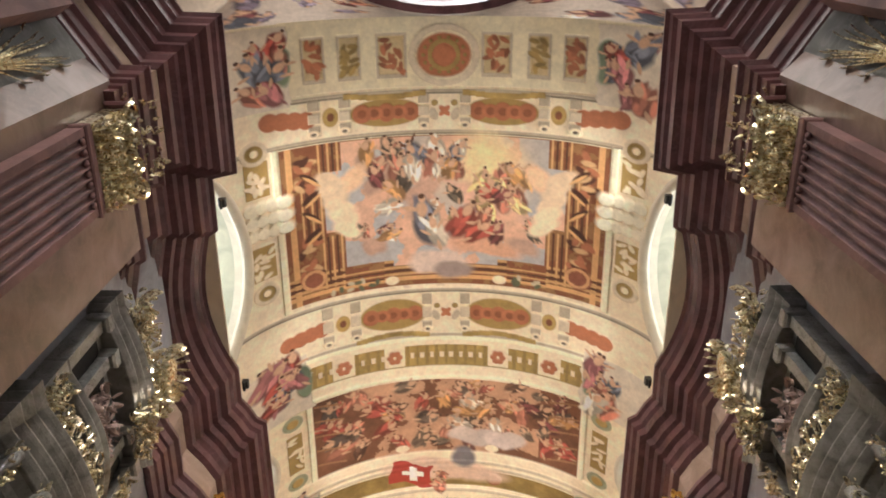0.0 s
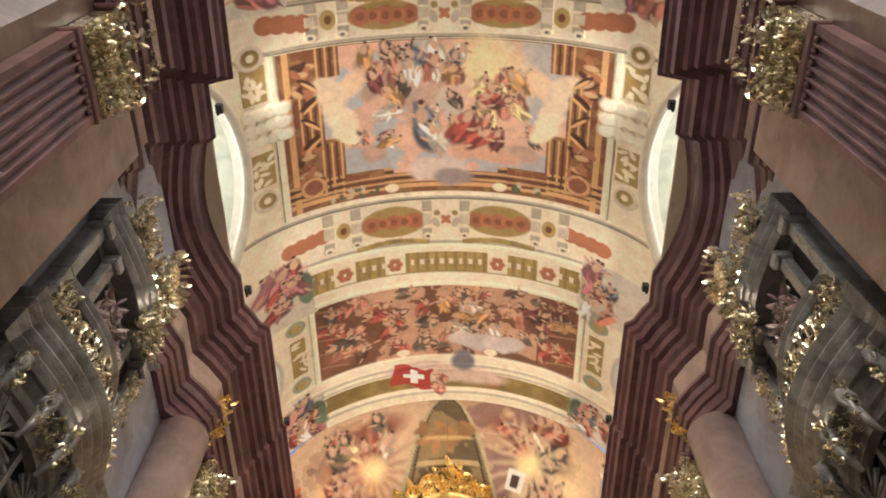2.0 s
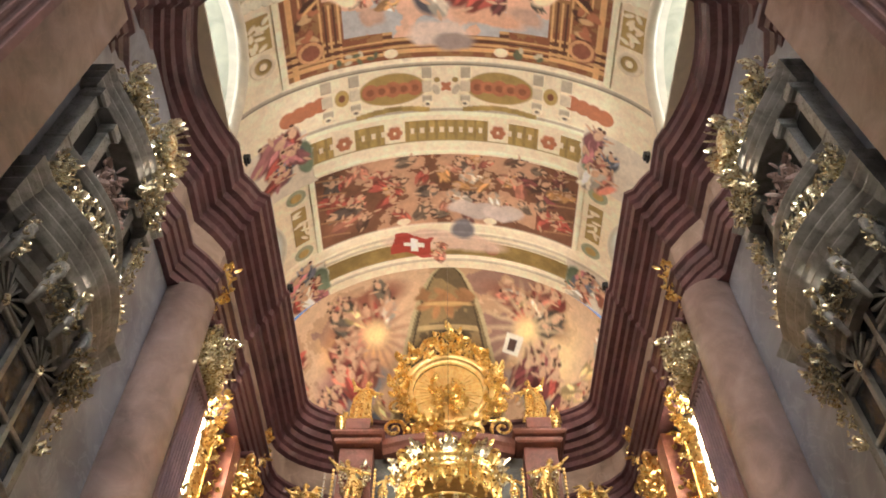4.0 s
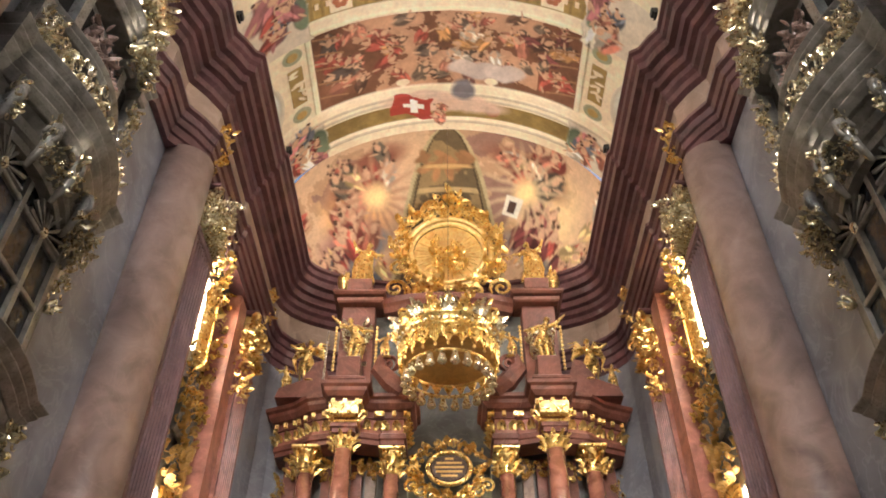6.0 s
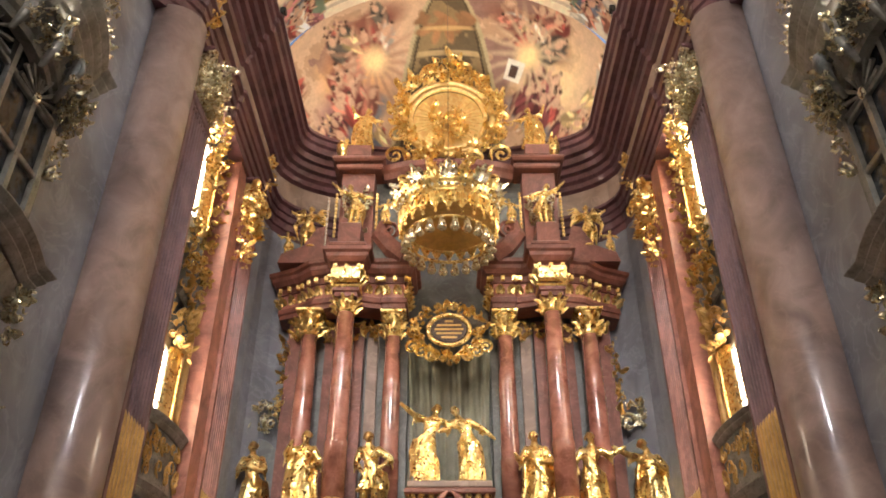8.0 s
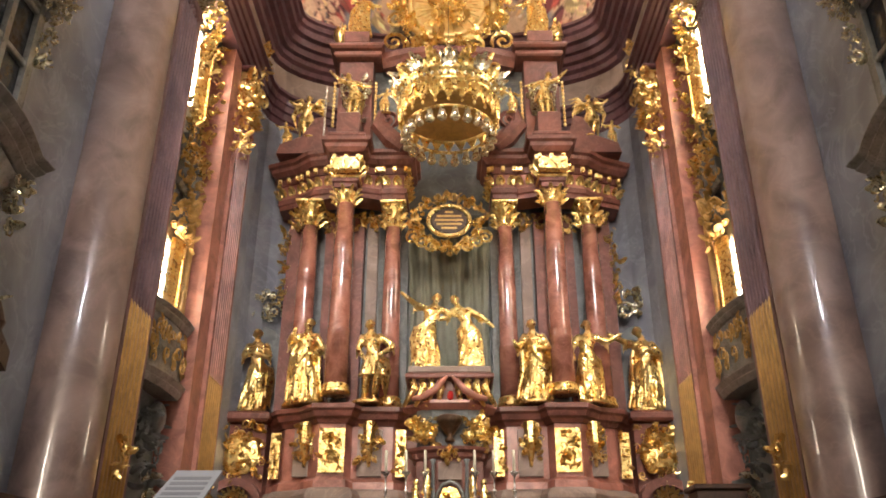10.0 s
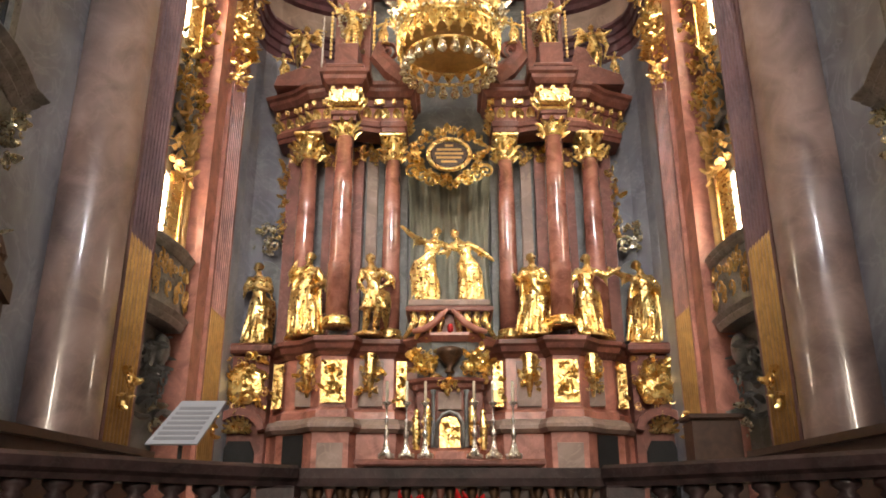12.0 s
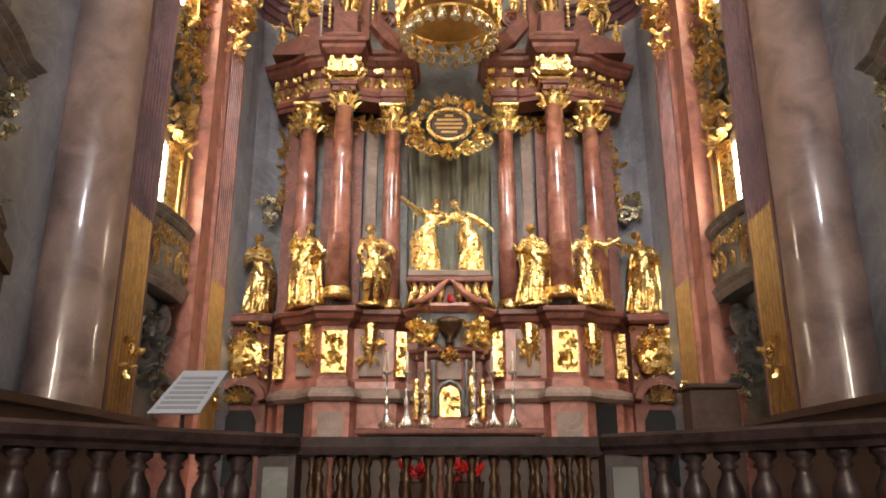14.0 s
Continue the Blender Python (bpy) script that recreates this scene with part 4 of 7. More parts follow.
# ---- pilasters ----
def pilaster(sx, y0, y1, seed, pale, stone=PURPLE):
    rng = random.Random(seed)
    ym, w = (y0 + y1) / 2, y1 - y0
    p = thing("pilaster", "fluted " + ("purple" if stone is PURPLE else "salmon-lit purple") + " marble pilaster with gilt reeds and gilded capital", "pilaster", "pilasters", at=(sx * 6.5, ym, 0.9))
    xb, xf = -6.7, -6.4
    n = 7
    out = [(xb, y0), (xb, y1), (xf, y1)]
    fl = w * 0.84 / n
    for k in reversed(range(n)):
        c = y0 + w * 0.08 + fl * (k + 0.5)
        for a in range(7):
            t = math.pi * a / 6
            out.append((xf - 0.075 * math.sin(t), c + fl * 0.4 * math.cos(t)))
    out += [(xf, y0)]
    shaft = part("shaft", Shape().prism(out, 2, 2.3, 15.0).flip(sx), stone, p)
    for k in range(n):
        c = y0 + w * 0.08 + fl * (k + 0.5)
        part("gilt_reed", Shape().tube([(xf - 0.035, c, 2.45), (xf - 0.035, c, 6.78), (xf - 0.035, c, 6.9)], [fl * 0.4, fl * 0.4, 0.02], 8).flip(sx), GOLD_PAINT, shaft, "gilt convex reed", True)
        part("flute_stop", Shape().ball((xf - 0.02, c, 14.9), 0.06, fl * 0.38, 0.07, 8, 5).flip(sx), stone, shaft)
    part("necking", Shape().box(xb, xf + 0.05, y0 - 0.05, y1 + 0.05, 15.0, 15.12, 0.03).box(xb, xf + 0.02, y0 - 0.02, y1 + 0.02, 15.12, 15.3, 0.03).flip(sx), stone, p)
    part("base", Shape().sweep([(xf, y0 - 0.02), (xf, y1 + 0.02)], [(0.3, 2.35), (0.0, 2.3), (-0.07, 2.22), (-0.04, 2.1), (-0.12, 2.0), (-0.14, 1.85), (-0.1, 1.78), (-0.15, 1.7), (-0.15, 0.9), (0.3, 0.9)]).flip(sx), stone, p)
    bell = part("bell", Shape().sweep([(xf + 0.02, y0), (xf + 0.02, y1)], [(0.3, 15.3), (0.0, 15.3), (0.02, 16.0), (-0.08, 16.45), (-0.25, 16.6), (0.3, 16.6)]).flip(sx), GOLD_PALE if pale else GOLD, p, "gilded capital bell")
    s = Shape()
    # two rows of acanthus and corner volutes
    for row, (z, L) in enumerate(((15.3, 0.55), (15.75, 0.5))):
        m = 6 if row == 0 else 5
        for k in range(m):
            y = y0 + w * (k + 0.5) / m
            for j in (-1, 0, 1):
                leaf(s, (xf + 0.05, y + j * 0.06, z), (0.05, j * 0.35 + rng.uniform(-0.1, 0.1), 1), (1, 0, -0.3), L * 0.8, 0.05, 1.7)
    for q in (-1, 1):
        for j in range(2):
            scroll(s, (xf + 0.28, ym + q * w * (0.48 - 0.3 * j), 16.45), (0.2, q, 0), (0.2, 0, 1), 0.26 - 0.07 * j, 1.6, 0.06, 18)
    foliage(s, rng, (xf - 0.05, y0 - 0.05, 15.35), (xf + 0.15, y1 + 0.05, 16.6), 110, 0.15, (1, 0, 0.1))
    part("acanthus", s.flip(sx), GOLD_PALE if pale else GOLD, bell, "gilded acanthus leaves and scrolls")
    part("abacus", Shape().box(xb, xf + 0.32, y0 - 0.12, y1 + 0.12, 16.62, 16.8, 0.05).flip(sx), CORNICE, p)
    s = foliage(Shape(), rng, (xf + 0.05, ym - 0.2, 3.5), (xf + 0.12, ym + 0.2, 4.2), 12, 0.2, (1, 0, 0))
    part("boss_leaves", s.flip(sx), GOLD, p, "gilt foliage boss on the reeds")
    return p


for sx in (-1, 1):
    pilaster(sx, 3.2, 4.86, 1, True)
    pilaster(sx, 14.72, 16.15, 2, True)
    # purple stone under strong light: the salmon cast is put into the material
    pilaster(sx, 20.35, 21.9, 3, False, ALTAR_RED)
    rng = random.Random(19)
    # gilt pendants hanging beside the capitals and drops on the frieze
    for y, z0, z1, w, mat in ((16.45, 13.6, 15.9, 0.25, GOLD), (20.0, 13.4, 15.6, 0.4, GOLD), (14.6, 17.2, 19.0, 0.1, GOLD), (4.03, 16.4, 18.0, 0.85, GOLD_PALE), (15.9, 15.6, 17.4, 0.5, GOLD_PALE), (21.9, 17.3, 19.0, 0.12, GOLD)):
        xo = -6.15 if z0 < 16 else -6.3
        s = foliage(Shape(), rng, (xo - 0.25, y - w, z0), (xo + 0.15, y + w, z1), int(52 * (z1 - z0) * (0.5 + w)), 0.15, (1, -0.3, 0))
        solo("gilt_festoon", s.flip(sx), mat, "gilded carved festoon of leaves fixed to the pier", "ornament", "pier festoons", "stuff")
    # branch relief on the angled grey panel of the crossing pier
    s = Shape()

    def on_panel(a, z, d=0.04):
        return (-7.36 + 0.53 * a + 0.85 * d, 1.96 + 0.85 * a - 0.53 * d, z)
    for k in range(22):
        a = rng.uniform(-0.55, 0.55)
        z = rng.uniform(14.4, 16.4)
        s.tube([on_panel(0.1 * a, 13.8), on_panel(0.5 * a, 0.5 * (z + 13.8), 0.08), on_panel(a, z)], [0.022, 0.016, 0.008], 4)
        leaf(s, on_panel(a, z - 0.1), (0.5 * a, 0.8 * a, 0.7), (0.85, -0.53, 0), 0.22, 0.035, 1.0)
    solo("gilt_branch_relief", s.flip(sx), GOLD_PALE, "pale gilt branches spread over a grey panel", "ornament", "pier reliefs", "stuff")


# ---- oratories in the first bay ----
def bulge(y0, y1, x0, dx, n=12, ends=0.25):
    """Plan of a balcony front: straight ends and a convex middle."""
    p = [(x0 - 0.55, y0), (x0, y0)]
    for i in range(n + 1):
        t = i / n
        p.append((x0 + dx * math.sin(math.pi * t), y0 + ends + (y1 - y0 - 2 * ends) * t))
    p += [(x0, y1), (x0 - 0.55, y1)]
    return p


def moulding(z0, z1, out, steps=3):
    prof = [(0.6, z0), (0.02, z0)]
    for k in range(steps):
        t0, t1 = k / steps, (k + 1) / steps
        prof += [(-out * t0, z0 + (z1 - z0) * t0 + 0.01), (-out * (t0 + 0.6 / steps), z0 + (z1 - z0) * (t0 + 0.5 / steps)), (-out * t1, z0 + (z1 - z0) * t1 - 0.02)]
    return prof + [(-out, z1), (0.6, z1)]


def openwork(s, rng, y0, y1, z0, z1, fx, n, size):
    for _ in range(n):
        y = rng.uniform(y0, y1)
        c = (fx(y), y, rng.uniform(z0, z1))
        d = Vector((0, rng.choice((-1, 1)), rng.uniform(-1, 1))).normalized()
        scroll(s, c, d, Vector((0, -d.z, d.y)), size * rng.uniform(0.7, 1.2), 1.2, size * 0.16, 12)


for sx in (-1, 1):
    rng = random.Random(23)
    o = thing("oratory", "carved grey-green oratory with a bulging latticed balcony, window and gilded crest", "oratory", "oratories", at=(sx * 6.9, 8.9, 7.5))
    o.scale = (1, 0.86, 1)
    Y0, Y1 = 6.9, 11.35
    fx = lambda y: -6.95 + 0.42 * math.sin(math.pi * min(1, max(0, (y - 7.1) / 4.0)))
    part("back_panel", Shape().box(-7.35, -7.12, Y0, Y1, 6.2, 16.2).flip(sx), GREYWOOD, o)
    # great canopy cornice over the window
    part("canopy", Shape().sweep(bulge(6.75, 11.5, -6.95, 0.5), moulding(11.5, 12.3, 0.4, 4)).flip(sx), GREYWOOD, o)
    part("canopy_top", Shape().sweep(bulge(6.85, 11.4, -6.95, 0.45), [(0.5, 12.3), (-0.1, 12.3), (0.05, 12.6), (0.18, 12.75), (0.5, 12.8)]).flip(sx), GREYWOOD, o)
    part("balcony_rail", Shape().sweep(bulge(7.0, 11.2, -6.98, 0.4), moulding(13.55, 13.8, 0.12, 2)).flip(sx), GREYWOOD, o)
    s = Shape()
    openwork(s, rng, 7.15, 11.05, 12.9, 13.5, fx, 44, 0.2)
    part("openwork_parapet", s.flip(sx), GOLD_PALE, o, "pale gilt openwork scrolls")
    part("canopy_cove", Shape().sweep(bulge(7.0, 11.3, -7.0, 0.4), [(0.4, 10.95), (0.2, 10.95), (0.18, 11.1), (0.1, 11.15), (0.08, 11.35), (-0.05, 11.5), (0.4, 11.5)]).flip(sx), GREYWOOD, o)
    for y in (7.3, 8.25, 9.2, 10.15, 11.1):
        br = Shape()
        scroll(br, (fx(y) + 0.12, y, 11.2), (1, 0, 0), (0, 0, 1), 0.2, 1.4, 0.09, 14)
        br.tube([(fx(y) + 0.2, y, 11.45), (fx(y) + 0.1, y, 10.9), (fx(y) - 0.05, y, 10.5)], [0.12, 0.1, 0.05], 7)
        bk = part("canopy_bracket", br.flip(sx), GREYWOOD, o, "", True)
        part("gilt_foliage", foliage(Shape(), rng, (fx(y) + 0.05, y - 0.14, 10.7), (fx(y) + 0.25, y + 0.14, 11.6), 30, 0.12, (1, 0, 0)).flip(sx), GOLD_PALE, bk, "pale gilt foliage")
    part("gilt_foliage", foliage(Shape(), rng, (-6.7, 7.2, 12.3), (-6.45, 11.0, 12.75), 110, 0.14, (1, 0, 0.3)).flip(sx), GOLD_PALE, o, "pale gilt carved foliage")
    # upper frame: posts, black sheet as the opening's shade, lattice medallion, gable
    for y in (7.05, 8.0, 10.2, 11.15):
        part("post", Shape().box(-7.2, -6.88, y - 0.14, y + 0.14, 12.8, 15.6, 0.04).flip(sx), GREYWOOD, o)
        part("post_cap", Shape().box(-7.2, -6.76, y - 0.2, y + 0.2, 15.3, 15.62, 0.05).flip(sx), GREYWOOD, o)
    part("opening", Shape().box(-7.2, -7.1, 7.1, 11.1, 13.7, 15.4).flip(sx), OPENING_SHADE, o, "black sheet for the shade in the opening")
    s = Shape()
    for k in range(8):
        for yy, zz in ((9.1 + 0.6 * math.cos(k * math.tau / 8), 14.4 + 0.55 * math.sin(k * math.tau / 8)),):
            scroll(s, (-6.9, yy, zz), (0, 1, 0), (0, 0, 1), 0.26, 1.3, 0.045, 12)
    for k in range(-5, 6):
        s.tube([(-6.9, 9.1 + 0.08 * k - 0.3, 14.1), (-6.9, 9.1 + 0.08 * k + 0.3, 14.7)], 0.014, 4)
        s.tube([(-6.91, 9.1 + 0.08 * k + 0.3, 14.1), (-6.91, 9.1 + 0.08 * k - 0.3, 14.7)], 0.014, 4)
    foliage(s, rng, (-6.95, 8.3, 13.7), (-6.85, 10.0, 15.2), 70, 0.17, (1, 0, 0))
    disc = [(9.1 + 0.72 * math.cos(math.tau * k / 24), 14.4 + 0.68 * math.sin(math.tau * k / 24)) for k in range(24)]
    part("lattice_disc", Shape().prism(disc, 0, -7.0, -6.95).flip(sx), LATTICE, o, "pinkish carved medallion ground")
    part("lattice", s.flip(sx), LATTICE, o, "pinkish white carved lattice medallion")
    part("upper_cornice", Shape().sweep(bulge(6.8, 11.4, -6.95, 0.3), moulding(15.6, 16.1, 0.25, 3)).flip(sx), GREYWOOD, o)
    for q, c in ((-1, 8.0), (1, 10.2)):
        part("gable_arm", Shape().tube([(-6.9, c + q * 1.2, 16.15), (-6.8, c + q * 0.7, 16.3), (-6.75, c + q * 0.2, 16.7), (-6.75, c, 17.0)], [0.17, 0.17, 0.15, 0.06], 6).flip(sx), GREYWOOD, o)
    # window below the canopy
    part("dark_glazing", Shape().box(-7.12, -7.08, 7.4, 10.9, 7.9, 11.2).flip(sx), DARKGLASS, o, "dark leaded glass")
    for y in (7.35, 8.2, 9.15, 10.1, 10.95):
        part("mullion", Shape().box(-7.14, -6.98, y - 0.07, y + 0.07, 7.9, 11.3, 0.02).flip(sx), GREYWOOD, o)
    for z in (7.95, 9.4, 10.5, 11.2):
        part("transom", Shape().box(-7.13, -7.0, 7.35, 10.95, z - 0.06, z + 0.06, 0.02).flip(sx), GREYWOOD, o)
    for c in (8.2, 10.1):
        fan = part("fan_hub", Shape().ball((-6.98, c, 10.55), 0.06, 0.12, 0.12).flip(sx), GOLD_PALE, o, "gilt fan hub", True)
        for k in range(9):
            a = math.pi * k / 8
            part("fan_rib", Shape().tube([(-7.0, c, 10.55), (-6.98, c + 0.7 * math.cos(a), 10.55 + 0.62 * math.sin(a))], [0.02, 0.05], 5).flip(sx), GREYWOOD, fan)
    # balcony under the window and its console
    part("balcony_floor", Shape().sweep(bulge(6.9, 11.7, -6.95, 0.35), moulding(7.55, 7.95, 0.3, 3)).flip(sx), GREYWOOD, o)
    part("console", Shape().sweep(bulge(7.2, 11.5, -7.0, 0.25), [(0.4, 5.9), (0.3, 5.9), (0.2, 6.1), (0.12, 6.3), (0.16, 6.35), (0.1, 6.8), (0.0, 7.2), (-0.1, 7.5), (0.4, 7.55)]).flip(sx), GREYWOOD, o)
    for y in (7.4, 9.2, 11.3):
        s = foliage(Shape(), rng, (-6.9, y - 0.2, 6.5), (-6.7, y + 0.2, 7.5), 22, 0.2, (1, 0, 0))
        part("console_foliage", s.flip(sx), GOLD_PALE, o, "pale gilt foliage")
    # gilding
    for y0, y1, z0, z1, n, x in ((10.7, 11.4, 12.2, 13.4, 40, -6.8), (11.0, 11.5, 13.8, 15.2, 30, -6.9), (6.9, 7.4, 12.2, 13.4, 30, -6.8), (8.6, 9.8, 12.35, 13.0, 36, -6.5), (10.5, 11.4, 10.5, 11.5, 40, -6.75),
                                 (8.6, 9.6, 10.9, 11.6, 26, -6.6), (11.1, 11.3, 9.5, 10.8, 16, -6.95), (6.9, 8.3, 15.9, 16.8, 34, -6.95), (10.2, 11.3, 15.9, 16.6, 30, -6.95)):
        s = foliage(Shape(), rng, (x - 0.15, y0, z0), (x + 0.12, y1, z1), int(n * 3.4), 0.11, (1, 0, 0.2))
        part("gilt_foliage", s.flip(sx), GOLD_PALE, o, "pale gilt carved foliage")
    # crest cartouche
    c = thing("crest_cartouche", "pale gilt cartouche with an oval shield and scrolls below the cornice", "cartouche", "oratory crests", at=(sx * 6.6, 9.3, 16.2))
    part("shield", Shape().ball((-6.55, 9.6, 17.35), 0.16, 0.36, 0.5, 14, 9).flip(sx), GOLD_PALE, c, "smooth oval shield", True)
    s = Shape()
    for k in range(18):
        a = k * math.tau / 18
        leaf(s, (-6.55, 9.6 + 0.4 * math.cos(a), 17.35 + 0.52 * math.sin(a)), (0.3, math.cos(a), math.sin(a)), (1, 0, 0), 0.36, 0.08, 1.6)
    foliage(s, rng, (-6.75, 7.3, 16.2), (-6.45, 10.3, 17.0), 240, 0.17, (1, 0, 0))
    foliage(s, rng, (-6.75, 9.3, 15.2), (-6.45, 10.5, 16.2), 90, 0.17, (1, 0, 0))
    for k in range(3):
        scroll(s, (-6.5, 8.7 + 0.6 * k, 16.2 + 0.1 * k), (0, 1, 0), (0, 0, 1), 0.32, 1.5, 0.08, 18)
    part("scrollwork", s.flip(sx), GOLD_PALE, c)
    # portal under the oratory
    d = thing("portal_hood", "dark carved wooden portal with curved hood and gilt trim", "portal", "portals", at=(sx * 6.9, 9.2, 0.9))
    hood = [(7.0, 4.4), (7.0, 4.7), (7.6, 5.1), (8.4, 5.5), (9.2, 5.65), (10.0, 5.5), (10.8, 5.1), (11.4, 4.7), (11.4, 4.4), (10.6, 4.8), (9.2, 5.2), (7.8, 4.8)]
    part("hood", Shape().prism(hood, 0, -7.2, -6.6).flip(sx), WOOD, d)
    for y in (7.2, 11.15):
        part("jamb", Shape().box(-7.3, -6.7, y - 0.25, y + 0.25, 0.9, 4.5, 0.05).flip(sx), WOOD, d)
        part("finial", Shape().lathe([(0.2, 0), (0.22, 0.1), (0.1, 0.2), (0.16, 0.4), (0.08, 0.6), (0.02, 0.75)], -6.8, y, 12, 4.7).flip(sx), WOOD, d)
    part("door_leaf", Shape().box(-7.3, -7.0, 7.4, 10.95, 0.9, 4.8).flip(sx), WOOD, d)
    s = foliage(Shape(), rng, (-6.75, 7.4, 4.6), (-6.6, 11.0, 5.3), 40, 0.2, (1, 0, 0))
    part("gilt_trim", s.flip(sx), GOLD_PALE, d, "gilt trim")


# ---- choir windows and galleries in the second bay ----
for sx in (-1, 1):
    rng = random.Random(37)
    w = thing("window_choir", "tall gilt-framed choir window blazing with sunlight", "window", "choir windows", "structure", (sx * 7.2, 17.7, 7.5))
    part("front", Shape().box(-7.3, -7.16, 18.72, 21.2, 7.4, 16.6, 0.03).box(-7.3, -7.16, 16.2, 18.72, 9.8, 13.85, 0.03).box(-7.3, -7.16, 18.43, 18.72, 7.4, 16.6, 0.03).box(-7.3, -7.16, 16.2, 17.28, 7.4, 16.6, 0.03).flip(sx), GREYWOOD, w, "carved grey-green window front")
    for y0, y1, z0, z1 in ((17.3, 18.42, 7.95, 9.75), (17.3, 18.42, 13.9, 16.45)):
        p = part("pane", Shape().box(-7.24, -7.2, y0, y1, z0, z1).flip(sx), WINDOW, w, "sunlit glass")
        for y in (17.67, 18.05):
            part("glazing_bar", Shape().box(-7.19, -7.14, y - 0.03, y + 0.03, z0, z1).flip(sx), GOLD_PAINT, p)
        for k in range(1, 4):
            z = z0 + (z1 - z0) * k / 4
            part("glazing_bar", Shape().box(-7.18, -7.15, y0, y1, z - 0.025, z + 0.025).flip(sx), GOLD_PAINT, p)
        # splayed gilt jamb that catches the daylight
        part("gilt_jamb", Shape().prism([(-7.2, 18.42), (-7.08, 18.5), (-6.98, 18.8), (-6.98, 19.1), (-7.2, 19.1)], 2, z0 - 0.2, z1 + 0.2).flip(sx), GOLD, w, "gilded splayed jamb")
        part("jamb_fillet", Shape().box(-7.0, -6.93, 18.85, 18.95, z0 - 0.2, z1 + 0.2, 0.02).flip(sx), GOLD, w, "gilt fillet")
    for y in (19.55, 20.05, 20.55, 21.0):
        part("gilt_mullion", Shape().box(-7.16, -7.0, y - 0.06, y + 0.06, 7.5, 11.5, 0.03).flip(sx), GOLD_PAINT, w, "gilded mullion")
    for y in (19.62, 20.12, 20.62):
        part("dark_glazing", Shape().box(-7.155, -7.12, y, y + 0.36, 7.5, 11.4).flip(sx), DARKGLASS, w, "dark glass")
        for z in (8.5, 9.5, 10.5):
            part("glazing_bar", Shape().box(-7.12, -7.06, y, y + 0.36, z - 0.03, z + 0.03).flip(sx), GOLD_PAINT, w)
    for y in (19.36, 21.12):
        s = Shape().lathe([(0.16, 7.4), (0.16, 7.6), (0.11, 7.7), (0.1, 11.0), (0.16, 11.1), (0.2, 11.4)], -7.0, y, 12).flip(sx)
        part("colonnette", s, GOLD_PAINT, w, "gilt colonnette", True)
    part("cartouche_ground", Shape().box(-7.2, -6.98, 18.0, 21.1, 11.3, 12.9, 0.15).flip(sx), GREYWOOD, w, "grey-green carved cartouche")
    for y0, y1, z0, z1, n, mt in ((18.0, 21.1, 10.9, 12.0, 70, GOLD_PAINT), (17.6, 19.8, 11.9, 13.6, 80, GOLD), (17.6, 19.4, 9.8, 11.0, 60, GOLD_PAINT), (19.6, 21.0, 12.3, 14.6, 60, GOLD_PAINT), (19.1, 20.2, 13.0, 16.3, 60, GOLD), (17.2, 20.4, 16.2, 16.8, 50, GOLD)):
        s = foliage(Shape(), rng, (-7.05, y0, z0), (-6.8, y1, z1), n, 0.2, (1, -0.6, 0))
        part("gilt_carving", s.flip(sx), mt, w, "gilded carved foliage")
    g = thing("choir_gallery", "grey-green gallery parapet with gilt openwork under the choir window", "gallery", "choir galleries", at=(sx * 6.9, 17.7, 5.4))
    part("cornice", Shape().sweep(bulge(16.3, 21.0, -7.0, 0.3), moulding(7.55, 7.8, 0.14, 2)).flip(sx), GREYWOOD, g)
    part("parapet", Shape().sweep(bulge(16.35, 20.95, -7.02, 0.28), [(0.4, 6.2), (0.0, 6.2), (0.02, 7.55), (0.4, 7.55)]).flip(sx), GREYWOOD, g)
    part("lower_moulding", Shape().sweep(bulge(16.3, 21.0, -7.02, 0.28), moulding(5.9, 6.2, 0.16, 2)).flip(sx), GREYWOOD, g)
    s = Shape()
    openwork(s, rng, 17.2, 20.6, 6.45, 7.35, lambda y: -6.97 + 0.29 * math.sin(math.pi * (y - 16.5) / 4.4), 40, 0.2)
    part("openwork", s.flip(sx), GOLD_PAINT, g, "gilt openwork scrolls")
    r = thing("wall_cartouche", "grey-green stucco cartouche relief with gilt leaves below the gallery", "relief", "wall cartouches", at=(sx * 7.2, 17.7, 3.5))
    part("panel", Shape().box(-7.32, -7.22, 16.5, 20.9, 2.2, 5.9, 0.04).flip(sx), ALTAR_GREY, r)
    s = foliage(Shape(), rng, (-7.22, 17.9, 3.7), (-7.1, 20.3, 5.6), 60, 0.28, (1, 0, 0))
    for q in (-1, 1):
        scroll(s, (-7.15, 19.1 + q * 0.6, 5.1), (0, q, 0), (0, 0, 1), 0.4, 1.5, 0.09, 18)
    part("relief", s.flip(sx), GREYWOOD, r)
    part("boss", Shape().ball((-7.1, 19.1, 5.4), 0.2, 0.34, 0.4).flip(sx), GREYWOOD, r, "", True)
    s = foliage(Shape(), rng, (-7.15, 18.8, 3.2), (-7.05, 19.4, 4.2), 14, 0.2, (1, 0, 0))
    part("gilt_leaves", s.flip(sx), GOLD_PALE, r, "gilt leaves")


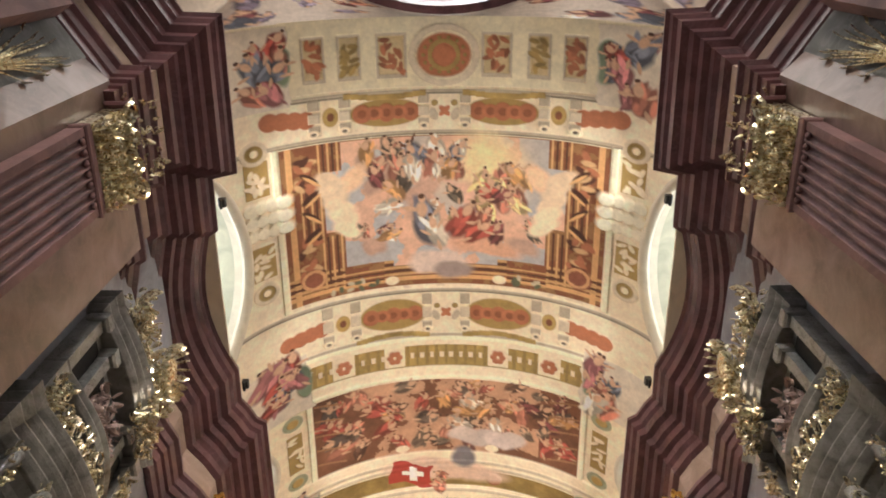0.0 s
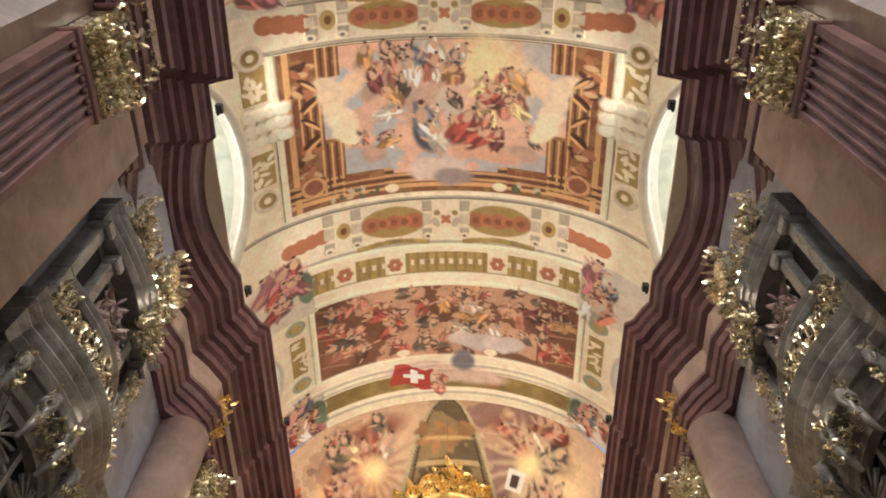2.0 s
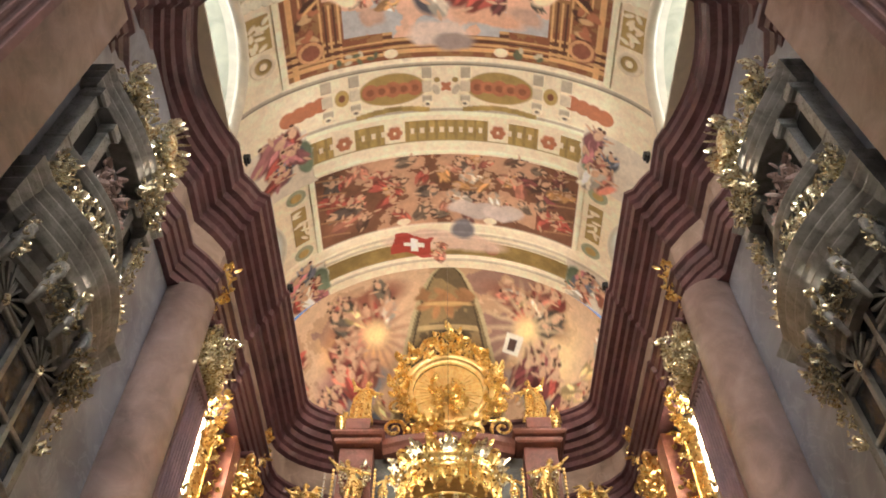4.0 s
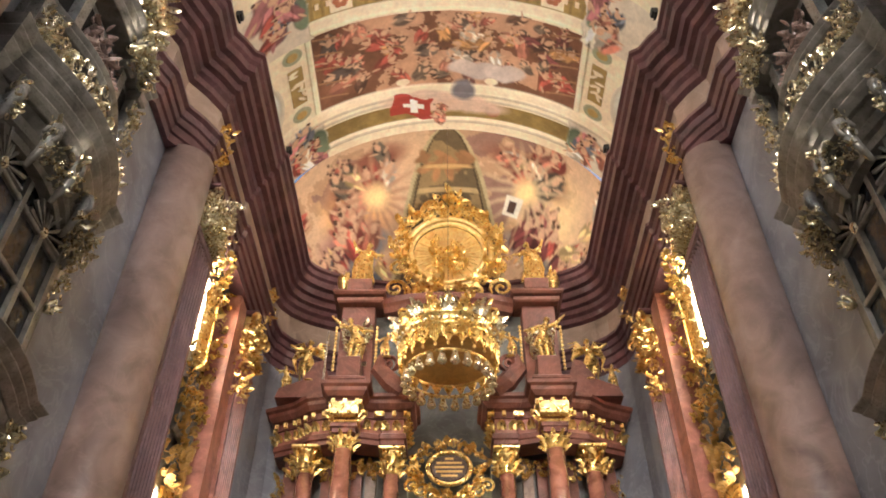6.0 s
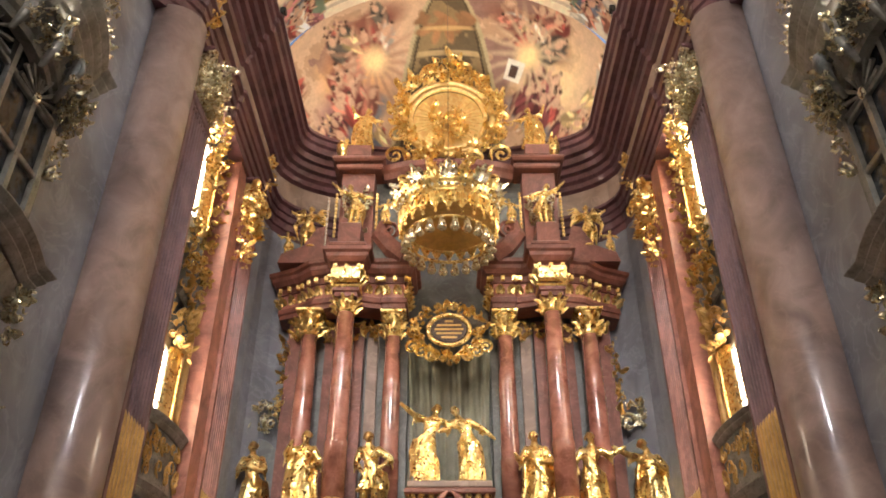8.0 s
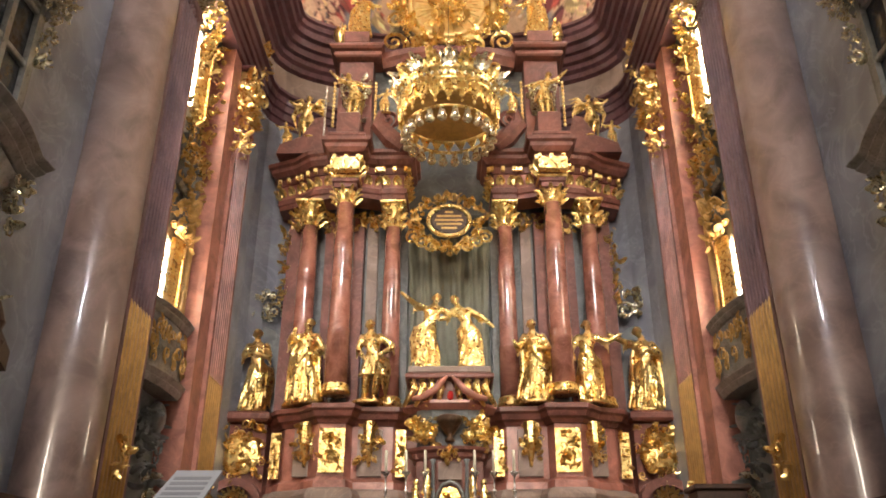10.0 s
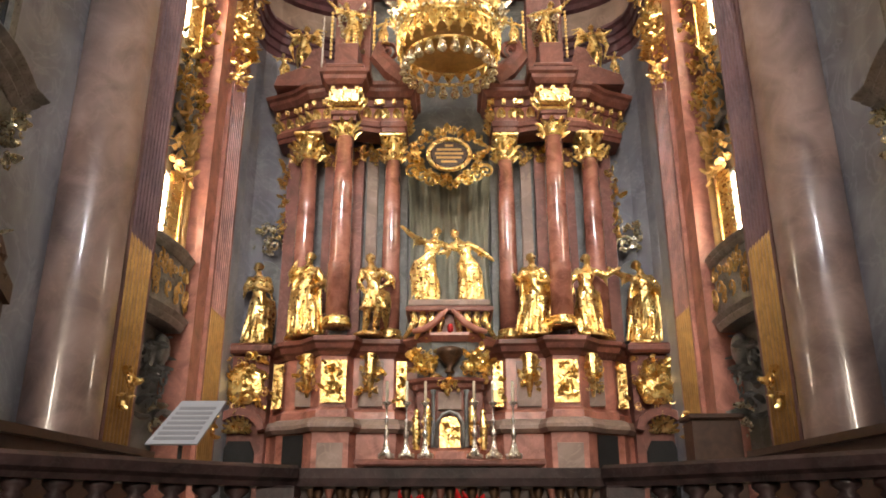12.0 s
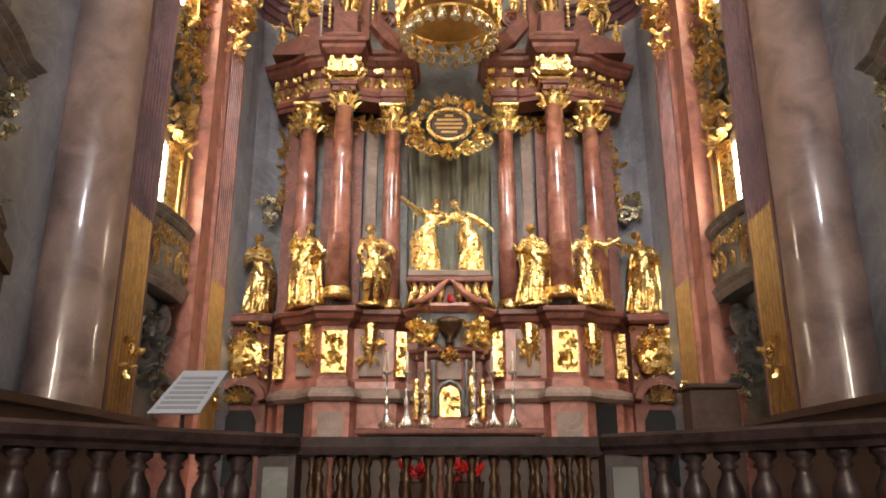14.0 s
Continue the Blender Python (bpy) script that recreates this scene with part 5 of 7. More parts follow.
# ---- high altar ----
def column(x, y, z0, z1, r, cap, group):
    c = thing("altar_column", "polished salmon marble altar column with gilt base and gilded capital", "column", group, at=(x, y, z0))
    part("base", Shape().lathe([(r * 1.4, 0), (r * 1.42, 0.06), (r * 1.38, 0.12), (r * 1.2, 0.16), (r * 1.28, 0.22), (r * 1.22, 0.27), (r * 1.08, 0.3)], x, y, 20, z0), GOLD, c, "gilded moulded base", True)
    h = z1 - z0
    part("shaft", Shape().lathe([(r * 1.06, 0.3), (r * 1.06, h * 0.3), (r * 1.1, h * 0.305), (r * 1.1, h * 0.315), (r * 1.04, h * 0.32), (r * 0.98, h * 0.7), (r * 0.88, h)], x, y, 28, z0), COLUMN, c, "", True)
    bell = part("bell", Shape().lathe([(r * 0.95, 0), (r * 0.92, 0.1), (r * 0.95, cap * 0.6), (r * 1.25, cap * 0.9), (r * 1.4, cap)], x, y, 16, z1), GOLD, c, "", True)
    rng = random.Random(int(abs(x) * 100))
    s = Shape()
    for row in range(2):
        for k in range(9):
            a = math.tau * (k + 0.5 * row) / 9
            d = Vector((math.cos(a), math.sin(a), 0))
            leaf(s, Vector((x, y, z1 + 0.02 + row * cap * 0.36)) + d * r, d * 0.15 + Vector((0, 0, 1)), d, cap * 0.42, 0.05, 1.6)
    for k in range(4):
        a = math.tau * (k + 0.5) / 4
        d = Vector((math.cos(a), math.sin(a), 0))
        scroll(s, Vector((x, y, z1 + cap * 0.82)) + d * r * 1.2, d, (0, 0, 1), 0.12, 1.5, 0.045, 14)
    part("acanthus", s, GOLD, bell, "gilded acanthus capital")
    part("abacus", Shape().box(x - r * 1.5, x + r * 1.5, y - r * 1.5, y + r * 1.5, z1 + cap, z1 + cap + 0.12, 0.03), GOLD, c)
    return c


COLS = [(4.5, 23.0, 6.5, 12.4, 0.3), (3.25, 22.1, 6.7, 12.75, 0.31), (1.79, 22.9, 6.5, 12.3, 0.28)]
for q in (-1, 1):
    for x, y, z0, z1, r in COLS:
        column(q * x, y, z0, z1, r, 0.75, "altar columns")

a = thing("high_altar", "towering red marble high altar with broken entablature and gilded ornament", "altar", at=(0, 23, 0.9))
# lower stage
FRONT = [(-7.2, 23.6), (-5.5, 23.5), (-5.15, 23.2), (-4.9, 22.75), (-4.2, 22.45), (-3.75, 21.9), (-2.75, 21.9), (-2.6, 22.35), (-1.5, 22.4), (-1.2, 22.8), (1.2, 22.8), (1.5, 22.4), (2.6, 22.35), (2.75, 21.9), (3.75, 21.9),
         (4.2, 22.45), (4.9, 22.75), (5.15, 23.2), (5.5, 23.5), (7.2, 23.6)]
part("base_stage", Shape().sweep(FRONT, [(2.0, 0.9), (0.0, 0.9), (0.0, 3.75), (2.0, 3.75)]), ALTAR_RED, a)
part("bench_ledge", Shape().sweep(FRONT, [(2.0, 3.75), (-0.1, 3.75), (-0.22, 3.85), (-0.22, 3.95), (-0.1, 4.1), (0.05, 4.15), (2.0, 4.2)]), FRIEZE, a, "pale marble ledge")
part("pedestal_stage", Shape().sweep(FRONT, [(2.0, 4.15), (0.1, 4.15), (0.12, 4.35), (0.22, 4.45), (0.22, 5.95), (2.0, 5.95)]), ALTAR_RED, a)
part("pedestal_cornice", Shape().sweep(FRONT, [(2.0, 5.9), (0.15, 5.9), (0.08, 6.0), (-0.02, 6.06), (-0.08, 6.2), (-0.16, 6.26), (-0.16, 6.38), (-0.05, 6.42), (2.0, 6.45)]), ALTAR_DARK, a)
rng = random.Random(51)
for q in (-1, 1):
    for x0, x1, y, z0, z1 in ((3.6, 2.9, 22.09, 4.55, 5.75),):
        part("gilt_panel", foliage(Shape().box(q * x0, q * x1, y - 0.05, y + 0.1, z0, z1), rng, (min(q * x0, q * x1) + 0.1, y - 0.08, z0 + 0.1), (max(q * x0, q * x1) - 0.1, y - 0.05, z1 - 0.1), 36, 0.16, (0, -1, 0)), GOLD, a, "gilded relief panel")
    for xc, yc in ((4.05, 22.55), (2.25, 22.5)):
        part("inset_panel", Shape().box(q * xc - 0.34, q * xc + 0.34, yc - 0.06, yc + 0.1, 4.5, 5.8), FRIEZE, a, "pale marble inset")
        s = foliage(Shape(), rng, (q * xc - 0.25, yc - 0.3, 4.9), (q * xc + 0.25, yc - 0.1, 5.9), 34, 0.18, (0, -1, 0))
        s.tube([(q * xc, yc - 0.15, 5.95), (q * xc, yc - 0.22, 5.4), (q * xc, yc - 0.12, 4.75)], [0.2, 0.15, 0.04], 8)
        part("gilt_bracket", s, GOLD, a, "gilded scroll bracket")
    for xc, yc in ((5.0, 22.95), (1.38, 22.55)):
        s = foliage(Shape().box(q * xc - 0.14, q * xc + 0.14, yc - 0.03, yc + 0.12, 4.5, 5.8), rng, (q * xc - 0.13, yc - 0.06, 4.55), (q * xc + 0.13, yc - 0.03, 5.75), 22, 0.13, (0, -1, 0))
        part("gilt_strip", s, GOLD, a, "gilded relief strip")
    # flat black slab paints the doorway's shade; nothing is hollowed out
    part("dark_doorway", Shape().prism([(q * 4.05, 22.2), (q * 4.68, 22.58), (q * 4.68, 22.75), (q * 4.05, 22.45)], 2, 2.0, 3.7), OPENING_SHADE, a, "black sheet for the shade in the doorway")
    part("low_panel", Shape().box(q * 3.6, q * 2.9, 21.86, 21.95, 2.5, 3.45), FRIEZE, a, "pale marble panel")
    # outer niche with its gilt cartouche and an arch filled with black as shade
    part("niche_pier", Shape().box(q * 6.8, q * 5.3, 23.0, 23.8, 0.9, 6.1, 0.05), ALTAR_DARK, a)
    part("niche_ledge", Shape().box(q * 6.9, q * 5.2, 22.7, 23.8, 6.1, 6.4, 0.08), ALTAR_DARK, a)
    s = foliage(Shape().ball((q * 6.0, 22.95, 5.2), 0.6, 0.14, 0.6, 12, 8), rng, (q * 6.0 - 0.7, 22.7, 4.5), (q * 6.0 + 0.7, 22.95, 6.05), 70, 0.22, (0, -1, 0))
    part("gilt_cartouche", s, GOLD, a, "gilded cartouche")
    out = [(q * 6.0 + 0.75 * math.cos(t), 3.9 + 0.6 * math.sin(t)) for t in [math.pi * k / 12 for k in range(13)]]
    inn = [(q * 6.0 + 0.55 * math.cos(t), 3.85 + 0.42 * math.sin(t)) for t in [math.pi * k / 12 for k in range(13)]]
    part("arch_hood", Shape().prism(out + inn[::-1], 1, 22.6, 23.1), ALTAR_DARK, a)
    s = Shape()
    for k in range(9):
        t = math.pi * k / 8
        leaf(s, (q * 6.0, 22.85, 3.85), (math.cos(t), -0.2, math.sin(t)), (0, -1, 0), 0.5, 0.06, 0.8)
    part("gilt_shell", s, GOLD, a, "gilded shell")
    part("dark_arch", Shape().prism([(q * 6.0 - 0.45, 1.5), (q * 6.0 + 0.45, 1.5), (q * 6.0 + 0.45, 3.3), (q * 6.0 + 0.3, 3.6), (q * 6.0 - 0.3, 3.6), (q * 6.0 - 0.45, 3.3)], 1, 22.92, 23.05), OPENING_SHADE, a, "black sheet for the shade in the arched doorway")
    # niche behind the outer statue
    part("niche_frame", Shape().prism([(q * 6.0 + 0.75 * math.cos(t), 8.6 + 0.75 * math.sin(t)) for t in [math.pi * k / 12 for k in range(13)]] + [(q * 6.0 - 0.75, 6.4), (q * 6.0 + 0.75, 6.4)], 1, 23.9, 24.2), ALTAR_GREY, a, "grey niche")
    s = foliage(Shape(), rng, (q * 5.9 - 0.5, 23.6, 9.6), (q * 5.9 + 0.3, 23.85, 10.6), 40, 0.2, (0, -1, 0))
    scroll(s, (q * 5.6, 23.7, 9.8), (q, 0, 0), (0, 0, 1), 0.32, 1.6, 0.08, 18)
    part("niche_crest", s, GOLD_PALE, a, "gilt niche crest")
    s = foliage(Shape(), rng, (q * 5.35 - 0.12, 23.5, 10.0), (q * 5.35 + 0.12, 23.7, 12.6), 50, 0.17, (0, -1, 0))
    part("gilt_pendant", s, GOLD, a, "gilded pendant")
    part("outer_wing", Shape().box(q * 5.3, q * 4.9, 23.6, 25, 6.4, 13.2, 0.04), ALTAR_DARK, a)
    # back wall of the columns
    part("back_pier", Shape().box(q * 4.9, q * 1.35, 23.9, 26, 6.4, 13.4, 0.04), ALTAR_GREY, a, "grey-green marble back wall")
    for x, y, mat in ((3.9, 23.6, ALTAR_DARK), (2.5, 23.6, FRIEZE), (5.0, 23.5, ALTAR_DARK), (2.95, 23.5, ALTAR_DARK)):
        part("back_pilaster", Shape().box(q * x - 0.17, q * x + 0.17, y, y + 0.4, 6.4, 13.2, 0.03), mat, a)
        s = foliage(Shape(), rng, (q * x - 0.2, y - 0.15, 12.5), (q * x + 0.2, y + 0.0, 13.1), 16, 0.18, (0, -1, 0))
        part("pilaster_capital", s, GOLD, a, "gilded capital")

ENT = [(-5.75, 24.6), (-5.75, 23.3), (-4.95, 22.95), (-4.45, 22.5), (-3.75, 22.35), (-3.72, 21.6), (-2.78, 21.6), (-2.75, 22.3), (-2.25, 22.45), (-2.22, 22.4), (-1.3, 22.4), (-1.28, 24.5)]
for q in (-1, 1):
    part("entablature", Shape().sweep(ENT, [(0.9, 13.2), (0.12, 13.2), (0.12, 13.35), (0.06, 13.38), (0.06, 13.55), (0.14, 13.6), (0.9, 13.6)]).flip(q), ALTAR_DARK, a)
    part("gilt_frieze_ground", Shape().sweep(ENT, [(0.9, 13.6), (0.16, 13.6), (0.16, 14.1), (0.9, 14.1)]).flip(q), ALTAR_RED, a)
    s = Shape()
    for i in range(len(ENT) - 1):
        p0, p1 = Vector(ENT[i]), Vector(ENT[i + 1])
        L = (p1 - p0).length
        for k in range(max(1, int(L / 0.16))):
            c = p0 + (p1 - p0) * ((k + 0.5) / max(1, int(L / 0.16)))
            nn = Vector((p1.y - p0.y, -(p1.x - p0.x))).normalized()
            o = (nn.x, nn.y, 0)
            leaf(s, (c.x - nn.x * 0.12, c.y - nn.y * 0.12, 13.7), (0.3 * (-1) ** k, 0, 1), o, 0.34, 0.07, 1.3)
            if k % 2 == 0:
                s.box(c.x - 0.06, c.x + 0.06, c.y - 0.06, c.y + 0.06, 14.14, 14.3)
    part("gilt_frieze", s.flip(q), GOLD, a, "gilded foliage and dentils")
    part("top_cornice", Shape().sweep(ENT, [(0.9, 14.1), (0.1, 14.1), (0.08, 14.32), (-0.08, 14.36), (-0.2, 14.5), (-0.22, 14.62), (-0.32, 14.68), (-0.34, 14.8), (0.9, 14.85)]).flip(q), ALTAR_DARK, a)
    # blocks over the columns
    part("upper_block", Shape().box(q * 3.85, q * 2.65, 21.3, 23.2, 14.82, 15.0, 0.05).box(q * 3.6, q * 2.9, 21.7, 23, 14.95, 16.0, 0.04), ALTAR_DARK, a)
    part("dentil_block", Shape().box(q * 3.7, q * 2.8, 21.36, 21.6, 13.62, 14.1, 0.04), GOLD, a, "gilded frieze block")
    part("curved_gable", Shape().prism([(q * 5.7, 14.85), (q * 5.6, 15.2), (q * 4.9, 15.5), (q * 4.5, 16.2), (q * 4.2, 16.3), (q * 4.0, 15.6), (q * 3.9, 14.85)], 1, 22.4, 23.6), ALTAR_DARK, a)
    s = Shape().tube([(q * 1.5, 22.2, 14.9), (q * 1.9, 22.1, 15.2), (q * 2.3, 22.1, 15.7), (q * 2.2, 22.1, 16.1), (q * 1.95, 22.1, 16.0)], [0.32, 0.34, 0.3, 0.22, 0.12], 8)
    scroll(s, (q * 2.0, 21.95, 15.85), (q, 0, 0), (0, 0, 1), 0.34, 1.7, 0.1, 20)
    part("volute_gable", s, ALTAR_DARK, a)
    # attic
    part("attic_pier", Shape().box(q * 3.9, q * 2.7, 23.2, 24.6, 14.85, 19.2, 0.06), ALTAR_DARK, a)
    part("attic_cornice", Shape().box(q * 4.1, q * 2.4, 22.9, 24.8, 19.2, 19.45, 0.06).box(q * 4.25, q * 2.3, 22.7, 24.8, 19.45, 19.7, 0.08), ALTAR_DARK, a)
    part("statue_pedestal", Shape().box(q * 3.75, q * 2.85, 22.8, 23.9, 19.7, 20.25, 0.05), ALTAR_DARK, a)
    s = foliage(Shape(), rng, (q * 3.3 - 0.4, 23.0, 16.6), (q * 3.3 + 0.4, 23.2, 18.3), 40, 0.22, (0, -1, 0))
    for sg in (-1, 1):
        scroll(s, (q * 3.3 + sg * 0.3, 23.05, 17.9), (sg, 0, 0), (0, 0, 1), 0.24, 1.6, 0.06, 16)
        s.tube([(q * 3.3 + sg * 0.5, 23.05, 18.0), (q * 3.3 + sg * 0.3, 23.0, 17.2), (q * 3.3, 23.0, 16.6)], [0.05, 0.05, 0.03], 5)
    part("attic_scrollwork", s, GOLD_PALE, a, "gilded scrollwork")
    for x in (4.0, 2.55):
        for k in range(12):
            part("gilt_drop", Shape().ball((q * x, 23.0, 16.3 + 0.16 * k), 0.06, 0.06, 0.07, 6, 4), GOLD, a)
part("attic_wall", Shape().box(-2.7, 2.7, 23.9, 25.5, 13.2, 19.3), ALTAR_GREY, a, "grey-green marble attic wall")
part("attic_middle_cornice", Shape().sweep([(-2.4, 23.3), (-1.5, 23.0), (-0.7, 22.9), (0.7, 22.9), (1.5, 23.0), (2.4, 23.3)], [(1, 19.0), (0.1, 19.0), (0.0, 19.2), (-0.1, 19.3), (-0.15, 19.5), (1, 19.55)]), ALTAR_DARK, a)
# middle field: curtain and dark arch head
part("back_wall", Shape().box(-1.4, 1.4, 24.6, 25.4, 6.4, 13.4), ALTAR_GREY, a)
s = Shape()
n = 72
vs, fs = [], []
for i in range(n + 1):
    x = -1.4 + 2.8 * i / n
    for j in range(9):
        z = 7.0 + 5.6 * j / 8
        fold = 0.05 * math.sin(x * 13 + 0.9 * math.sin(z * 0.9)) + 0.03 * math.sin(x * 31 + z) + 0.05 * math.sin(x * 5 - z * 0.8)
        vs.append((x * (1 - 0.1 * math.sin(math.pi * j / 8)), 24.25 + fold, z))
for i in range(n):
    for j in range(8):
        k = i * 9 + j
        fs.append((k, k + 9, k + 10, k + 1))
s.add(vs, fs)
c = solo("altar_curtain", s, DRAPE, "grey-green pleated curtain hanging behind the middle statues", "curtain", smooth=True)
md = c.modifiers.new("thickness", "SOLIDIFY")
md.thickness = 0.03

# inscription tablet in a gilded wreath
t = thing("inscription_tablet", "oval dark tablet with worn gilt letters in a gilded wreath frame", "tablet", at=(0, 22.7, 12.4))
part("plate", Shape().lathe([(0.02, 0), (0.62, 0), (0.66, 0.05), (0.6, 0.1), (0.02, 0.1)], 0, 0, 28), ALTAR_GREY, t, "dark oval plate")
plate = t.children[0]
plate.data.materials[0] = WOOD
plate.matrix_local = Matrix.Translation((0, -0.1, 0)) @ Matrix.Rotation(radians(90), 4, "X") @ Matrix.Diagonal((0.92, 0.72, 1, 1))
s = Shape().tube([(0.66 * math.cos(b), 22.52, 12.4 + 0.53 * math.sin(b)) for b in [math.tau * k / 36 for k in range(37)]], 0.075, 8)
part("oval_rim", s, GOLD, t, "smooth gilt rim", True)
s = Shape()
for k in range(34):
    b = math.tau * k / 34
    rr_ = rng.uniform(0.82, 1.12)
    c0 = (rr_ * 1.08 * math.cos(b), 22.6, 12.4 + rr_ * 0.95 * math.sin(b))
    foliage(s, rng, (c0[0] - 0.12, 22.5, c0[2] - 0.12), (c0[0] + 0.12, 22.7, c0[2] + 0.12), 6, 0.17, (0, -1, 0))
for q in (-1, 1):
    for k in range(3):
        scroll(s, (q * (0.55 + 0.3 * k), 22.5, 11.5 + 0.15 * k), (q, 0, 0), (0, 0, 1), 0.26, 1.5, 0.07, 16)
part("wreath", s, GOLD, t, "gilded foliage wreath")
for k, wd in enumerate((0.26, 0.78, 0.9, 0.8, 0.5)):
    part("letter_bar", Shape().box(-wd / 2, wd / 2, 22.485, 22.5, 12.66 - 0.14 * k, 12.73 - 0.14 * k), GOLD_PAINT, t, "worn gilt line of letters")


# ---- gilded statues ----
def statue(name, at, h, seed, label, group="", style="robe", sway=0.04, arms=(((0.15, -0.04, 0.62), (0.05, -0.13, 0.66)), ((0.16, -0.02, 0.62), (0.08, -0.12, 0.58))), lean=0.0, wings=False, head=0.0, beard=False, face=(0, -1)):
    """A draped figure modelled in rounded masses and fused into one mesh; arms give elbow and hand, each outward, forward (negative) and up, in shares of the height."""
    rng = random.Random(seed)
    s = Shape()
    ph = [rng.uniform(0, 6.28) for _ in range(6)]

    def mid(z):
        return (sway * math.sin(z * 3.5) + lean * max(0, z - 0.45)) * h

    def loft(rows, n, wave=None):
        vs, fs = [], []
        for z, rx, ry, cy in rows:
            for i in range(n):
                t = math.tau * i / n
                k = 1 + (wave(t, z) if wave else 0)
                vs.append((mid(z) + h * rx * k * math.cos(t), h * (cy + ry * k * math.sin(t)), h * z))
        m = len(rows)
        for k in range(m - 1):
            for i in range(n):
                j = (i + 1) % n
                fs.append((k * n + i, k * n + j, (k + 1) * n + j, (k + 1) * n + i))
        fs += [tuple(reversed(range(n))), tuple((m - 1) * n + i for i in range(n))]
        s.add(vs, fs)

    def P(x, y, z):
        return (mid(z) + x * h, y * h, z * h)
    loft([(0.49, 0.092, 0.072, 0), (0.55, 0.084, 0.064, 0), (0.61, 0.074, 0.056, 0), (0.67, 0.084, 0.062, -0.005), (0.73, 0.1, 0.07, -0.008), (0.785, 0.102, 0.058, 0), (0.815, 0.065, 0.045, 0.0), (0.84, 0.036, 0.036, -0.004), (0.88, 0.034, 0.034, -0.012)], 24,
         lambda t, z: 0.1 * abs(math.sin(4 * t + ph[0] + 14 * z)) - 0.05)
    # head with hair, and a beard where there is one
    hx = head * 0.03
    s.ball(P(hx, -0.025, 0.922), 0.044 * h, 0.052 * h, 0.064 * h, 14, 9)
    for k in range(9):
        b = 0.35 + 2.5 * k / 8
        s.ball(P(hx + 0.046 * math.cos(b), 0.0 + 0.03 * math.sin(b), 0.945 - 0.012 * (k % 3)), 0.022 * h, 0.024 * h, 0.026 * h, 8, 5)
    s.ball(P(hx, 0.004, 0.955), 0.05 * h, 0.05 * h, 0.04 * h, 10, 6)
    s.tube([P(hx, -0.066, 0.935), P(hx, -0.082, 0.912), P(hx, -0.07, 0.905)], [0.006 * h, 0.011 * h, 0.006 * h], 6)
    if beard:
        s.tube([P(hx, -0.06, 0.89), P(hx, -0.075, 0.85), P(hx, -0.07, 0.81)], [0.03 * h, 0.027 * h, 0.008 * h], 7)
    # legs
    for q in (-1, 1):
        fwd = 0.05 if q * sway > 0 else 0.015
        s.tube([P(q * 0.05, 0, 0.5), P(q * 0.065, -fwd - 0.02, 0.29), P(q * 0.06, -fwd + 0.02, 0.16), P(q * 0.06, -fwd + 0.03, 0.06), P(q * 0.075, -fwd - 0.045, 0.045)],
               [0.062 * h, 0.048 * h, 0.042 * h, 0.026 * h, 0.02 * h], 9)
    hem = 0.31 if style == "tunic" else 0.045
    flare = 0.055 if style == "tunic" else 0.045

    def folds(t, z):
        d = min(1, (0.58 - z) / 0.3)
        return 1.35 * d * (0.3 * abs(math.sin(3.5 * t + ph[1] + 3.2 * (z - 0.5))) - 0.15 + 0.22 * abs(math.sin(6.5 * t + ph[2] - 4.5 * z)) - 0.11)
    rows = []
    for k in range(12):
        t = k / 11
        z = 0.58 - (0.58 - hem) * t
        rows.append((z, 0.084 + flare * t ** 0.7, 0.068 + flare * 0.85 * t ** 0.7, 0.0 - 0.012 * t))
    loft(rows[::-1], 52, folds)
    # mantle slung from a shoulder round the opposite hip, in parallel folds
    q = 1 if rng.random() < 0.5 else -1
    for k in range(5):
        d = 0.024 * k
        s.tube([P(q * 0.09, 0.04, 0.8 - 0.4 * d), P(q * 0.085, -0.045, 0.775 - d), P(q * 0.03, -0.085, 0.68 - d), P(-q * 0.05, -0.085, 0.59 - 1.2 * d), P(-q * 0.105, -0.03, 0.54 - 1.3 * d), P(-q * 0.1, 0.05, 0.53 - d)],
               [0.012 * h, 0.018 * h, 0.02 * h, 0.02 * h, 0.022 * h, 0.014 * h], 7, 0.8)
    for k in range(4):
        x = -q * (0.11 + 0.016 * k)
        s.tube([P(x, -0.03 + 0.022 * k, 0.54), P(x * 1.12, -0.02 + 0.03 * k, 0.4), P(x * 1.04, -0.01 + 0.03 * k, 0.27 - 0.04 * k), P(x * 1.2, 0.03 * k, 0.17 - 0.04 * k)],
               [0.02 * h, 0.026 * h, 0.022 * h, 0.006 * h], 7, 0.7)
    if style == "cloak":
        for k in range(8):
            b = 0.25 + 2.6 * k / 7
            c, v = math.cos(b), math.sin(b)
            s.tube([P(0.09 * c, 0.05 * v, 0.79), P(0.15 * c, 0.085 * v, 0.6), P(0.165 * c, 0.1 * v, 0.35), P((0.19 + 0.02 * (k % 2)) * c, 0.11 * v, 0.05)], [0.022 * h, 0.034 * h, 0.034 * h, 0.024 * h], 7, 0.8)
    # arms with rolled sleeves
    for q, (el, ha) in zip((-1, 1), arms):
        sh = Vector(P(q * 0.1, 0, 0.775))
        e, d = Vector(P(q * el[0], el[1], el[2])), Vector(P(q * ha[0], ha[1], ha[2]))
        s.ball(sh, 0.048 * h, 0.045 * h, 0.045 * h, 9, 6)
        s.tube([sh, sh.lerp(e, 0.5), e], [0.044 * h, 0.043 * h, 0.036 * h], 9)
